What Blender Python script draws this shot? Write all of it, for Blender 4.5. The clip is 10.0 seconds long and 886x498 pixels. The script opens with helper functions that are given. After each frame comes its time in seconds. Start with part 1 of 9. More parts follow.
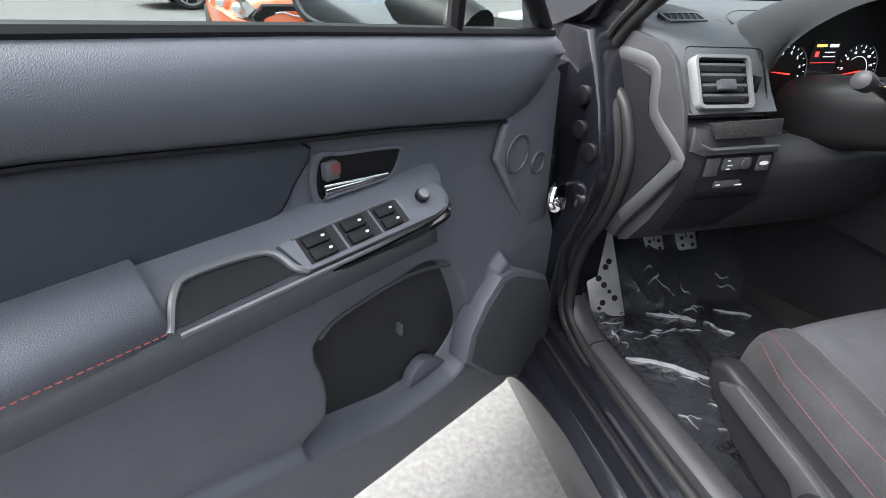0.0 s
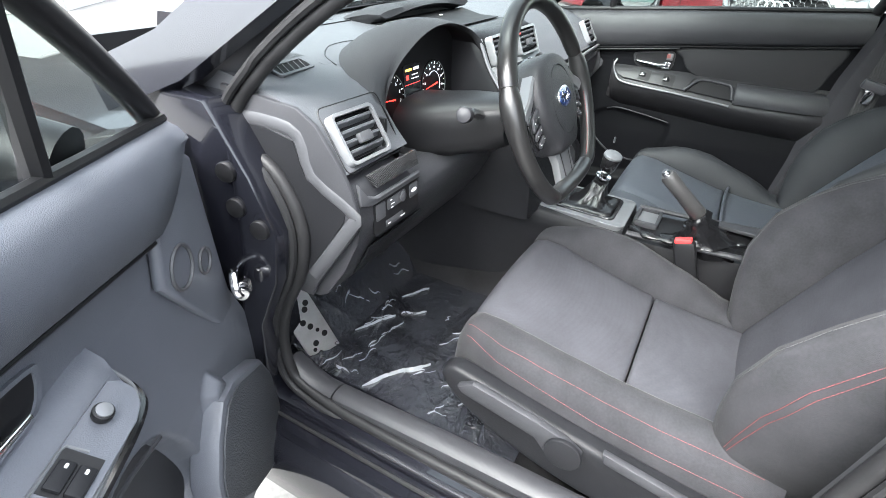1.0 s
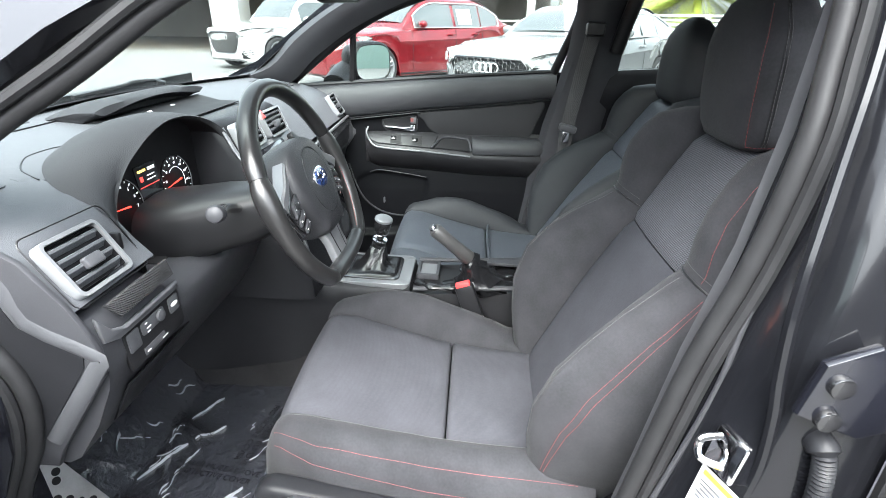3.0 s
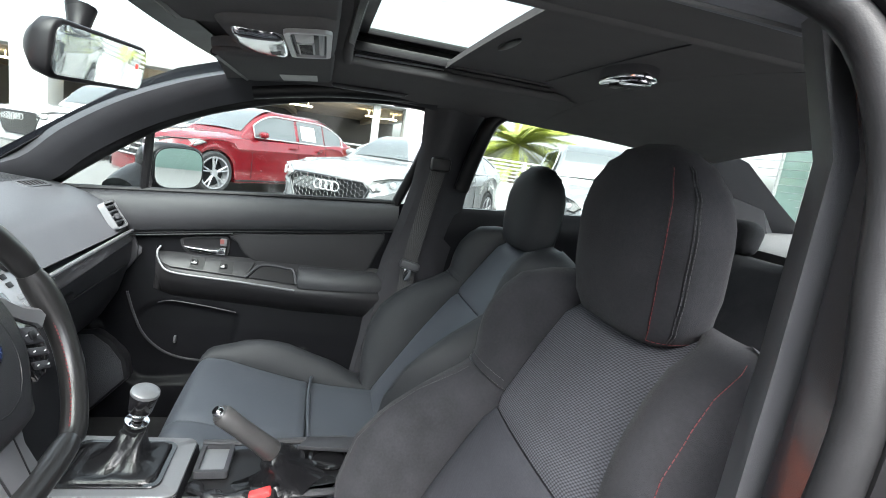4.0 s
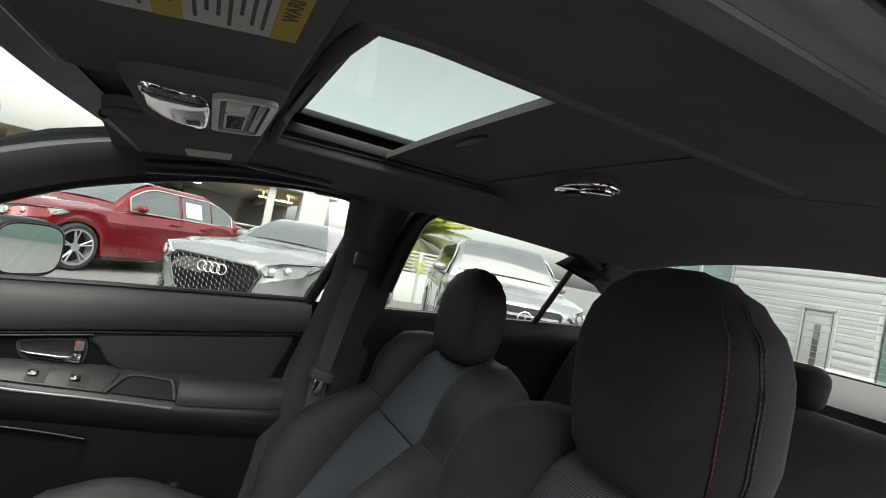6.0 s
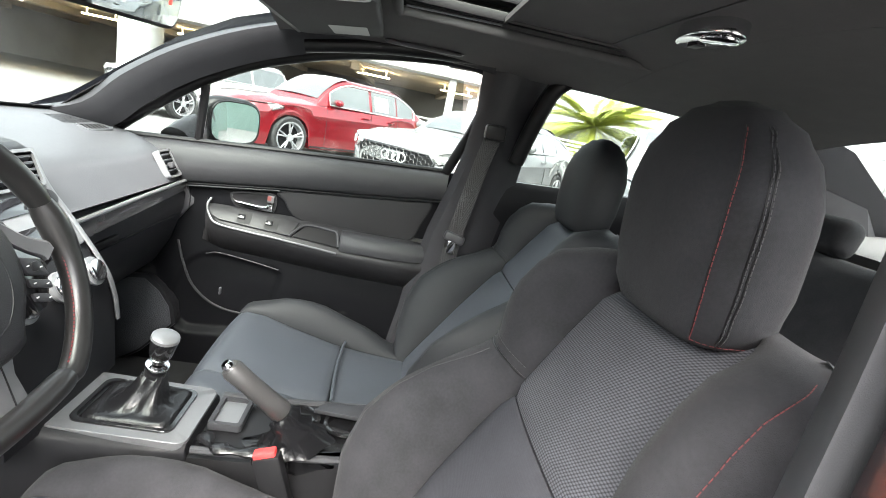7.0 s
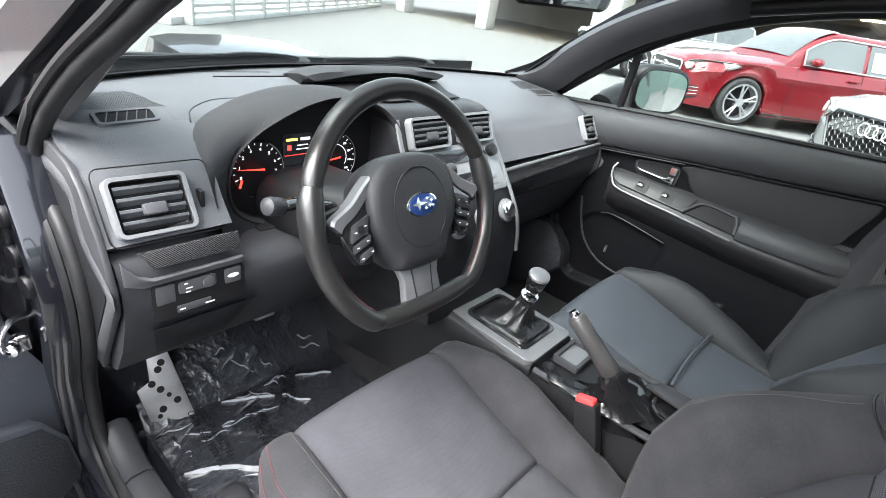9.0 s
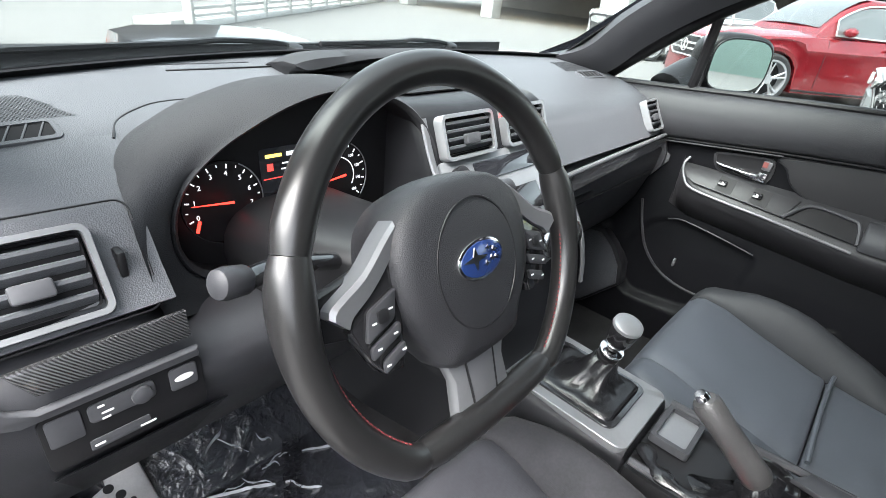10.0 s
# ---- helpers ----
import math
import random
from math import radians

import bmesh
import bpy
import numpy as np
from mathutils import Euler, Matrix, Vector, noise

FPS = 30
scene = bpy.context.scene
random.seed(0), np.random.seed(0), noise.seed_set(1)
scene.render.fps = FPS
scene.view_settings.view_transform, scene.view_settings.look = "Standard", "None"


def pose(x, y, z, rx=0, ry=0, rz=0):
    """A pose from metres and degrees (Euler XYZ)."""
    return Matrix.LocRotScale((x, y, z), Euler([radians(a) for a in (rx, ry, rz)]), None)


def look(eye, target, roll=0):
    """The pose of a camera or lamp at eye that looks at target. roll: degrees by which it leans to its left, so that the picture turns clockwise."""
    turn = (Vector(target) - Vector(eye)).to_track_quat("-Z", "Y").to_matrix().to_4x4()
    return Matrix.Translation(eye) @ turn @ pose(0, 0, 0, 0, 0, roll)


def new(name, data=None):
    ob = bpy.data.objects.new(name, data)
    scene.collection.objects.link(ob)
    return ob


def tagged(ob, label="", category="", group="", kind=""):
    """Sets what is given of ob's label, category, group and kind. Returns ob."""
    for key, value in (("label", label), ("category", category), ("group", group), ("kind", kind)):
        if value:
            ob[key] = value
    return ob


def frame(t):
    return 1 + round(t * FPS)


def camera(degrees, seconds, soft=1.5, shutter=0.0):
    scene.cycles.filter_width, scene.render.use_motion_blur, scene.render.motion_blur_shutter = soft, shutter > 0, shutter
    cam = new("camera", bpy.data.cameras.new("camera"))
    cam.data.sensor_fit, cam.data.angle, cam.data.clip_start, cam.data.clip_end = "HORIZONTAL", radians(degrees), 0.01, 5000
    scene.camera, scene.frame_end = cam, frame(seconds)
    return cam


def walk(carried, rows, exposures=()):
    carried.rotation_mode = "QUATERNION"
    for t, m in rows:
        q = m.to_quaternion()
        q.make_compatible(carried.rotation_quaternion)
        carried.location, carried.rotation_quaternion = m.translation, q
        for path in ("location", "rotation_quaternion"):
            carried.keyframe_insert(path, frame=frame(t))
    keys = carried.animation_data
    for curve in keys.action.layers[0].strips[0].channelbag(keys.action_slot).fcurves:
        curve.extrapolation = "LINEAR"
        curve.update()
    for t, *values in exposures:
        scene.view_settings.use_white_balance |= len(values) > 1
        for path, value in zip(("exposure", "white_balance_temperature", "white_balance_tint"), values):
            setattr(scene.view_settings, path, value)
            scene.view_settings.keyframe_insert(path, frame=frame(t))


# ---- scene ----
cam = camera(82.9, 10.0, 0.9)
PATH = [
    (0, (-1.25, 0.096, 1.081), (-0.771, 1.753, 0.069), 2.2),
    (0.5, (-1.216, 0.221, 1.137), (-0.146, 1.544, 0.087), 2.1),
    (1, (-1.234, 0.257, 1.195), (0.253, 1.074, 0.137), 1.9),
    (1.5, (-1.287, 0.266, 1.224), (0.393, 0.695, 0.226), 1.9),
    (2, (-1.313, 0.275, 1.239), (0.441, 0.558, 0.32), 1.0),
    (2.2, (-1.314, 0.277, 1.242), (0.455, 0.518, 0.342), 0.7),
    (3.3, (-1.115, 0.217, 1.214), (0.735, 0.201, 0.455), 2.3),
    (3.5, (-1.059, 0.205, 1.224), (0.817, 0.059, 0.546), 4.2),
    (4, (-0.892, 0.209, 1.219), (1.01, -0.293, 0.857), 8.4),
    (4.5, (-0.764, 0.242, 1.231), (1.092, -0.501, 1.17), 10.4),
    (5, (-0.718, 0.258, 1.234), (1.096, -0.579, 1.313), 11.2),
    (5.2, (-0.712, 0.26, 1.236), (1.091, -0.598, 1.344), 11.4),
    (6.3, (-0.714, 0.249, 1.221), (1.112, -0.567, 1.202), 11.2),
    (6.5, (-0.735, 0.225, 1.21), (1.129, -0.488, 1.077), 11.6),
    (7, (-0.833, 0.135, 1.197), (1.089, -0.127, 0.71), 11.7),
    (7.5, (-0.931, 0.055, 1.223), (0.905, 0.404, 0.51), 9.4),
    (8, (-0.995, -0.004, 1.255), (0.648, 0.795, 0.44), 9.2),
    (8.5, (-0.946, 0.008, 1.25), (0.575, 0.987, 0.396), 10.0),
    (9, (-0.86, 0.056, 1.244), (0.542, 1.154, 0.334), 9.7),
    (9.5, (-0.797, 0.103, 1.24), (0.531, 1.261, 0.295), 7.1),
    (10, (-0.671, 0.286, 1.175), (0.689, 1.413, 0.236), 6.6),
]
EXPOSURES = [(0, 2.68, 6450, 9), (0.5, 3.42, 6350, 7), (1, 3.47, 6350, 7), (2.2, 3.48, 6250, 6), (3.5, 3.56, 6350, 7), (4, 3.25, 6400, 8), (4.5, 2.45, 6800, 9), (5.2, 2.3, 7100, 9), (6.3, 2.4, 7050, 10), (7, 3.72, 6800, 8), (7.5, 3.76, 6600, 8), (8, 3.52, 6450, 8), (10, 3.32, 6450, 9)]
walk(cam, [(t, look(eye, target, roll)) for t, eye, target, roll in PATH], EXPOSURES)

# ---- light ----
world = bpy.data.worlds.new("world")
scene.world = world
world.use_nodes = True
wn = world.node_tree
sky = wn.nodes.new("ShaderNodeTexSky")
sky.sky_type, sky.sun_disc = "NISHITA", False
sky.sun_elevation, sky.sun_rotation, sky.air_density, sky.dust_density = radians(57), radians(272), 1.0, 4.0
pale = wn.nodes.new("ShaderNodeHueSaturation")
pale.inputs["Saturation"].default_value = 0.3
wn.links.new(sky.outputs[0], pale.inputs["Color"])
wn.links.new(pale.outputs[0], wn.nodes["Background"].inputs[0])
wn.nodes["Background"].inputs[1].default_value = 0.15
sun = new("sun", bpy.data.lights.new("sun", "SUN"))
sun.data.energy, sun.data.angle, sun.data.color = 1.4, radians(70), (1.0, 0.98, 0.95)
sun.matrix_world = look((-5.26, 1.41, 8.4), (0, 0, 0))


# ---- materials ----
def mat(name, col, rough=0.5, metal=0.0, var=0.12, scale=18.0, bump=0.0, bscale=400.0, coat=0.0, spec=0.5, kind="noise"):
    """A procedural surface: two scales of colour change, uneven gloss, fine relief."""
    m = bpy.data.materials.new(name)
    m.use_nodes = True
    t = m.node_tree
    b = t.nodes["Principled BSDF"]
    b.inputs["Metallic"].default_value = metal
    b.inputs["Coat Weight"].default_value = coat
    b.inputs["Coat Roughness"].default_value = 0.06
    b.inputs["Specular IOR Level"].default_value = spec
    co = t.nodes.new("ShaderNodeTexCoord")
    n1 = t.nodes.new("ShaderNodeTexNoise")
    n1.inputs["Scale"].default_value, n1.inputs["Detail"].default_value = scale, 6
    n2 = t.nodes.new("ShaderNodeTexNoise")
    n2.inputs["Scale"].default_value, n2.inputs["Detail"].default_value = scale * 14, 3
    for n in (n1, n2):
        t.links.new(co.outputs["Object"], n.inputs["Vector"])
    add = t.nodes.new("ShaderNodeMath")
    add.operation = "MULTIPLY_ADD"
    add.inputs[1].default_value, = (0.45,)
    t.links.new(n2.outputs[0], add.inputs[0])
    t.links.new(n1.outputs[0], add.inputs[2])
    ramp = t.nodes.new("ShaderNodeMapRange")
    ramp.inputs[1].default_value, ramp.inputs[2].default_value = 0.45, 1.0
    ramp.inputs[3].default_value, ramp.inputs[4].default_value = 1 - var, 1 + var
    t.links.new(add.outputs[0], ramp.inputs[0])
    mix = t.nodes.new("ShaderNodeVectorMath")
    mix.operation = "SCALE"
    mix.inputs[0].default_value = col
    t.links.new(ramp.outputs[0], mix.inputs["Scale"])
    t.links.new(mix.outputs[0], b.inputs["Base Color"])
    rr = t.nodes.new("ShaderNodeMapRange")
    rr.inputs[1].default_value, rr.inputs[2].default_value = 0.3, 0.7
    rr.inputs[3].default_value, rr.inputs[4].default_value = max(0.02, rough * (1 - 0.5 * min(var, 0.4))), min(1, rough * (1 + 0.5 * min(var, 0.4)))
    t.links.new(n1.outputs[0], rr.inputs[0])
    t.links.new(rr.outputs[0], b.inputs["Roughness"])
    if bump:
        bp = t.nodes.new("ShaderNodeBump")
        bp.inputs["Strength"].default_value, bp.inputs["Distance"].default_value = bump, 0.001
        if kind == "dots":
            v = t.nodes.new("ShaderNodeTexVoronoi")
            v.voronoi_dimensions = "2D"
            v.inputs["Scale"].default_value, v.inputs["Randomness"].default_value = bscale, 0.06
            sep = t.nodes.new("ShaderNodeSeparateXYZ")
            run = t.nodes.new("ShaderNodeMath")
            run.operation = "SUBTRACT"
            skew = t.nodes.new("ShaderNodeMath")
            skew.operation = "MULTIPLY_ADD"
            skew.inputs[1].default_value = 0.5
            lay = t.nodes.new("ShaderNodeCombineXYZ")
            t.links.new(co.outputs["Object"], sep.inputs[0])
            t.links.new(sep.outputs[2], run.inputs[0])
            t.links.new(sep.outputs[1], run.inputs[1])
            t.links.new(run.outputs[0], skew.inputs[0])
            t.links.new(sep.outputs[0], skew.inputs[2])
            t.links.new(skew.outputs[0], lay.inputs[0])
            t.links.new(run.outputs[0], lay.inputs[1])
            t.links.new(lay.outputs[0], v.inputs["Vector"])
            out = v.outputs["Distance"]
            pit = t.nodes.new("ShaderNodeMapRange")
            pit.inputs[1].default_value, pit.inputs[2].default_value = 0.25, 0.6
            pit.inputs[3].default_value, pit.inputs[4].default_value = 1.25, 0.35
            t.links.new(out, pit.inputs[0])
            wv = t.nodes.new("ShaderNodeVectorMath")
            wv.operation = "SCALE"
            t.links.new(mix.outputs[0], wv.inputs[0])
            t.links.new(pit.outputs[0], wv.inputs["Scale"])
            t.links.new(wv.outputs[0], b.inputs["Base Color"])
        elif kind == "leather":
            v = t.nodes.new("ShaderNodeTexVoronoi")
            v.inputs["Scale"].default_value = bscale
            t.links.new(co.outputs["Object"], v.inputs["Vector"])
            out = v.outputs["Distance"]
        elif kind == "knit":
            v = t.nodes.new("ShaderNodeTexWave")
            v.inputs["Scale"].default_value, v.inputs["Distortion"].default_value = bscale, 0.6
            v2 = t.nodes.new("ShaderNodeTexWave")
            v2.bands_direction = "Z"
            v2.inputs["Scale"].default_value, v2.inputs["Distortion"].default_value = bscale * 0.7, 0.6
            mm = t.nodes.new("ShaderNodeMath")
            mm.operation = "ADD"
            for w, i in ((v, 0), (v2, 1)):
                t.links.new(co.outputs["Object"], w.inputs["Vector"])
                t.links.new(w.outputs["Fac"], mm.inputs[i])
            out = mm.outputs[0]
            pit = t.nodes.new("ShaderNodeMapRange")
            pit.inputs[1].default_value, pit.inputs[2].default_value = 0.2, 1.2
            pit.inputs[3].default_value, pit.inputs[4].default_value = 1 - 0.45 * bump, 1 + 0.1 * bump
            t.links.new(out, pit.inputs[0])
            wv = t.nodes.new("ShaderNodeVectorMath")
            wv.operation = "SCALE"
            t.links.new(mix.outputs[0], wv.inputs[0])
            t.links.new(pit.outputs[0], wv.inputs["Scale"])
            t.links.new(wv.outputs[0], b.inputs["Base Color"])
        else:
            v = t.nodes.new("ShaderNodeTexNoise")
            v.inputs["Scale"].default_value, v.inputs["Detail"].default_value = bscale, 3
            t.links.new(co.outputs["Object"], v.inputs["Vector"])
            out = v.outputs[0]
        t.links.new(out, bp.inputs["Height"])
        t.links.new(bp.outputs[0], b.inputs["Normal"])
    return m


def glass(name, tint=(0.9, 0.95, 0.93), gloss=0.06):
    """A thin pane: mostly clear, with a Fresnel mirror on it."""
    m = bpy.data.materials.new(name)
    m.use_nodes = True
    t = m.node_tree
    t.nodes.remove(t.nodes["Principled BSDF"])
    tr = t.nodes.new("ShaderNodeBsdfTransparent")
    tr.inputs[0].default_value = (*tint, 1)
    gl = t.nodes.new("ShaderNodeBsdfGlossy")
    gl.inputs["Roughness"].default_value = 0.02
    lw = t.nodes.new("ShaderNodeLayerWeight")
    lw.inputs[0].default_value = 0.5
    pw = t.nodes.new("ShaderNodeMath")
    pw.operation, pw.inputs[1].default_value = "POWER", 4.0
    fr = t.nodes.new("ShaderNodeMath")
    fr.operation, fr.inputs[1].default_value, fr.inputs[2].default_value = "MULTIPLY_ADD", 0.12, gloss * 0.5
    t.links.new(lw.outputs["Facing"], pw.inputs[0])
    t.links.new(pw.outputs[0], fr.inputs[0])
    mx = t.nodes.new("ShaderNodeMixShader")
    t.links.new(fr.outputs[0], mx.inputs[0])
    t.links.new(tr.outputs[0], mx.inputs[1])
    t.links.new(gl.outputs[0], mx.inputs[2])
    t.links.new(mx.outputs[0], t.nodes["Material Output"].inputs[0])
    return m


def glow(name, col, power):
    m = mat(name, col, 0.4, var=0.05)
    b = m.node_tree.nodes["Principled BSDF"]
    b.inputs["Emission Color"].default_value = (*col, 1)
    b.inputs["Emission Strength"].default_value = power
    return m


M_DASH = mat("dash_vinyl", (0.068, 0.071, 0.078), 0.46, var=0.12, bump=0.35, bscale=700, kind="leather", spec=0.3)
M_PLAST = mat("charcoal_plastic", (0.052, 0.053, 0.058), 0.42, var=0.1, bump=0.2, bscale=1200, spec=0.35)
M_BLACK = mat("black_plastic", (0.009, 0.009, 0.010), 0.4, var=0.15, bump=0.1, bscale=1000, spec=0.3)
M_GLOSS = mat("gloss_black", (0.01, 0.01, 0.011), 0.12, var=0.1, coat=0.6)
M_SILVER = mat("satin_silver", (0.20, 0.206, 0.216), 0.32, 0.35, var=0.06)
M_SATIN = mat("dark_satin_silver", (0.16, 0.164, 0.172), 0.34, 0.4, var=0.06)
M_LOWER = mat("lower_trim_plastic", (0.012, 0.0123, 0.014), 0.40, var=0.12, bump=0.25, bscale=1100, spec=0.16)
# Driver's door trim, lightened for the daylight on the open door.
M_DOORP = mat("lit_door_trim_plastic", (0.094, 0.100, 0.117), 0.42, var=0.08, bump=0.4, bscale=700)
M_CHROME = mat("chrome", (0.75, 0.75, 0.77), 0.09, 1.0, var=0.04)
M_CLOTH = mat("seat_cloth", (0.043, 0.0435, 0.050), 0.9, var=0.16, bump=0.12, bscale=170, kind="knit", spec=0.1)
def pile(m, weight, rough=0.45):
    """The soft bright edge of a napped cloth."""
    b = m.node_tree.nodes["Principled BSDF"]
    b.inputs["Sheen Weight"].default_value, b.inputs["Sheen Roughness"].default_value = weight, rough
    return m


M_MESHCLOTH = mat("perforated_cloth", (0.070, 0.071, 0.081), 0.85, var=0.12, bump=0.8, bscale=230, kind="dots", spec=0.25)
M_SUEDE = pile(mat("black_suede", (0.029, 0.029, 0.032), 0.92, var=0.25, bump=0.5, bscale=1100, spec=0.06), 0.05)
M_LEATHER = mat("wheel_leather", (0.0115, 0.0113, 0.0115), 0.29, var=0.05, scale=90, bump=0.04, bscale=900, kind="leather", spec=0.55)
M_BOOT = mat("boot_leather", (0.008, 0.008, 0.009), 0.25, var=0.2, bump=0.5, bscale=240)
M_CARPET = mat("carpet", (0.018, 0.018, 0.019), 0.97, var=0.3, bump=1.0, bscale=900, spec=0.03)
M_HEAD = mat("headliner_cloth", (0.098, 0.096, 0.098), 0.95, var=0.08, bump=0.3, bscale=1400, spec=0.15)
M_PAINT = mat("dark_grey_paint", (0.009, 0.0095, 0.0135), 0.22, 0.25, var=0.12, coat=0.9, spec=0.35)
M_JAMB = mat("black_jamb_paint", (0.0055, 0.0057, 0.0070), 0.16, var=0.15, coat=0.25, spec=0.25)
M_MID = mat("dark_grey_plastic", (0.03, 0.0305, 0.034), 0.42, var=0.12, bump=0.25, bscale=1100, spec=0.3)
M_RUBBER = mat("grey_weatherstrip", (0.016, 0.016, 0.017), 0.45, var=0.2, scale=30, bump=0.12, bscale=900, spec=0.2)
M_SEAL = mat("rubber_seal", (0.014, 0.014, 0.015), 0.45, var=0.12, bump=0.2, bscale=600)
M_RED = mat("red_thread", (0.15, 0.022, 0.026), 0.7, var=0.15)
M_REDBTN = mat("red_button", (0.75, 0.05, 0.05), 0.35, var=0.05)
M_GLASS = glass("window_glass", (0.70, 0.74, 0.73))
M_TINT = glass("sunroof_glass", (0.52, 0.56, 0.54))
M_MIRROR = mat("mirror_silver", (0.85, 0.87, 0.88), 0.02, 1.0, var=0.01)
M_CONCRETE = mat("concrete", (0.13, 0.129, 0.126), 0.85, var=0.35, scale=60, bump=0.8, bscale=160)
M_WHITE = mat("white_paint", (0.40, 0.40, 0.39), 0.6, var=0.05, scale=2)


# ---- building tools ----
def spl(pts, n=6, closed=False):
    """A smooth line through the points."""
    p = [Vector(q) for q in pts]
    out = []
    k = len(p)
    for i in range(k if closed else k - 1):
        a, b = p[i], p[(i + 1) % k]
        z = p[i - 1] if (closed or i > 0) else a + (a - b)
        c = p[(i + 2) % k] if (closed or i + 2 < k) else b + (b - a)
        for j in range(n):
            u = j / n
            out.append(0.5 * (2 * a + (b - z) * u + (2 * z - 5 * a + 4 * b - c) * u * u + (3 * a - z - 3 * b + c) * u ** 3))
    if not closed:
        out.append(p[-1])
    return out


def loft(bm, rings, close=True, caps=True, loop=False):
    vs = [[bm.verts.new(Vector(q)) for q in r] for r in rings]
    n = len(vs[0])
    m = len(vs)
    for i in range(m if loop else m - 1):
        a, b = vs[i], vs[(i + 1) % m]
        for j in range(n if close else n - 1):
            k = (j + 1) % n
            bm.faces.new((a[j], a[k], b[k], b[j]))
    if caps and close and not loop:
        bm.faces.new(vs[0][::-1])
        bm.faces.new(vs[-1])
    return bm


def tube(bm, pts, r, n=10, closed=False, flat=1.0, up=(0, 0, 1)):
    """A round (or flattened) bar along a line."""
    p = [Vector(q) for q in pts]
    rings = []
    side = None
    for i, q in enumerate(p):
        a = p[i - 1] if (i or closed) else q
        b = p[(i + 1) % len(p)] if (i + 1 < len(p) or closed) else q
        d = (b - a).normalized()
        if side is None:
            side = d.cross(Vector(up))
            if side.length < 1e-3:
                side = d.cross(Vector((1, 0, 0)))
        side = (side - d * side.dot(d)).normalized()
        w = d.cross(side)
        rad = r[i] if isinstance(r, (list, tuple)) else r
        rings.append([q + side * math.cos(2 * math.pi * k / n) * rad + w * math.sin(2 * math.pi * k / n) * rad * flat for k in range(n)])
    return loft(bm, rings, loop=closed)


def box(bm, c, s, bevel=0.0, m=None, seg=2):
    """A box of size s at c, turned by the matrix m about its middle, its edges rounded."""
    t = Matrix.Translation(c) @ (m.to_4x4() if m else Matrix.Identity(4)) @ Matrix.Diagonal((*s, 1))
    v = bmesh.ops.create_cube(bm, size=1, matrix=t)["verts"]
    if bevel:
        e = list({x for q in v for x in q.link_edges})
        bmesh.ops.bevel(bm, geom=e, offset=bevel, segments=seg, profile=0.5, affect="EDGES", clamp_overlap=True)
    return bm


def prism(bm, poly, vec, bevel=0.0, seg=2):
    """A flat outline pushed along vec."""
    a = [bm.verts.new(Vector(q)) for q in poly]
    b = [bm.verts.new(Vector(q) + Vector(vec)) for q in poly]
    f = [bm.faces.new(a[::-1]), bm.faces.new(b)]
    n = len(a)
    for i in range(n):
        f.append(bm.faces.new((a[i], a[(i + 1) % n], b[(i + 1) % n], b[i])))
    bmesh.ops.recalc_face_normals(bm, faces=f)
    if bevel:
        e = list({x for q in f[:2] for x in q.edges})
        bmesh.ops.bevel(bm, geom=e, offset=bevel, segments=seg, profile=0.5, affect="EDGES", clamp_overlap=True)
    return bm


def disc(bm, c, axis, r, h, n=24, bevel=0.0, r2=None):
    """A short round bar from c along axis."""
    ax = Vector(axis).normalized()
    q = ax.to_track_quat("Z", "Y").to_matrix().to_4x4()
    v = bmesh.ops.create_cone(bm, cap_ends=True, segments=n, radius1=r, radius2=r if r2 is None else r2, depth=h,
                              matrix=Matrix.Translation(Vector(c) + ax * h / 2) @ q)["verts"]
    if bevel:
        e = [x for x in {x for w in v for x in w.link_edges} if all(len(f.verts) > 4 for f in x.link_faces) is False and any(len(f.verts) > 4 for f in x.link_faces)]
        bmesh.ops.bevel(bm, geom=e, offset=bevel, segments=2, profile=0.5, affect="EDGES", clamp_overlap=True)
    return bm


def sheet(bm, fn, nu, nv, thick):
    """A surface fn(u, v) with a back at the offset thick."""
    top = [[bm.verts.new(Vector(fn(i / nu, j / nv))) for j in range(nv + 1)] for i in range(nu + 1)]
    th = Vector(thick)
    bot = [[bm.verts.new(v.co + th) for v in r] for r in top]
    for i in range(nu):
        for j in range(nv):
            bm.faces.new((top[i][j], top[i + 1][j], top[i + 1][j + 1], top[i][j + 1]))
            bm.faces.new((bot[i][j], bot[i][j + 1], bot[i + 1][j + 1], bot[i + 1][j]))
    for i in range(nu):
        bm.faces.new((top[i][0], bot[i][0], bot[i + 1][0], top[i + 1][0]))
        bm.faces.new((top[i][nv], top[i + 1][nv], bot[i + 1][nv], bot[i][nv]))
    for j in range(nv):
        bm.faces.new((top[0][j], top[0][j + 1], bot[0][j + 1], bot[0][j]))
        bm.faces.new((top[nu][j], bot[nu][j], bot[nu][j + 1], top[nu][j + 1]))
    return bm


def bag():
    return bmesh.new()


def part(name, bm, material, parent=None, label="", sharp=38):
    """One mesh object of its own."""
    bmesh.ops.recalc_face_normals(bm, faces=bm.faces)
    me = bpy.data.meshes.new(name)
    bm.to_mesh(me)
    bm.free()
    me.materials.append(material)
    me.polygons.foreach_set("use_smooth", [True] * len(me.polygons))
    me.set_sharp_from_angle(angle=radians(sharp))
    ob = new(name, me)
    ob.parent = parent
    if label:
        tagged(ob, label)
    return ob


def thing(name, label, category, group="", kind="", at=None):
    ob = new(name)
    ob.empty_display_size = 0.05
    if at:
        ob.matrix_world = at
    return tagged(ob, label, category, group, kind)


def setting(name, bm, material, label, category, sharp=38):
    return tagged(part(name, bm, material, sharp=sharp), label, category, kind="structure")


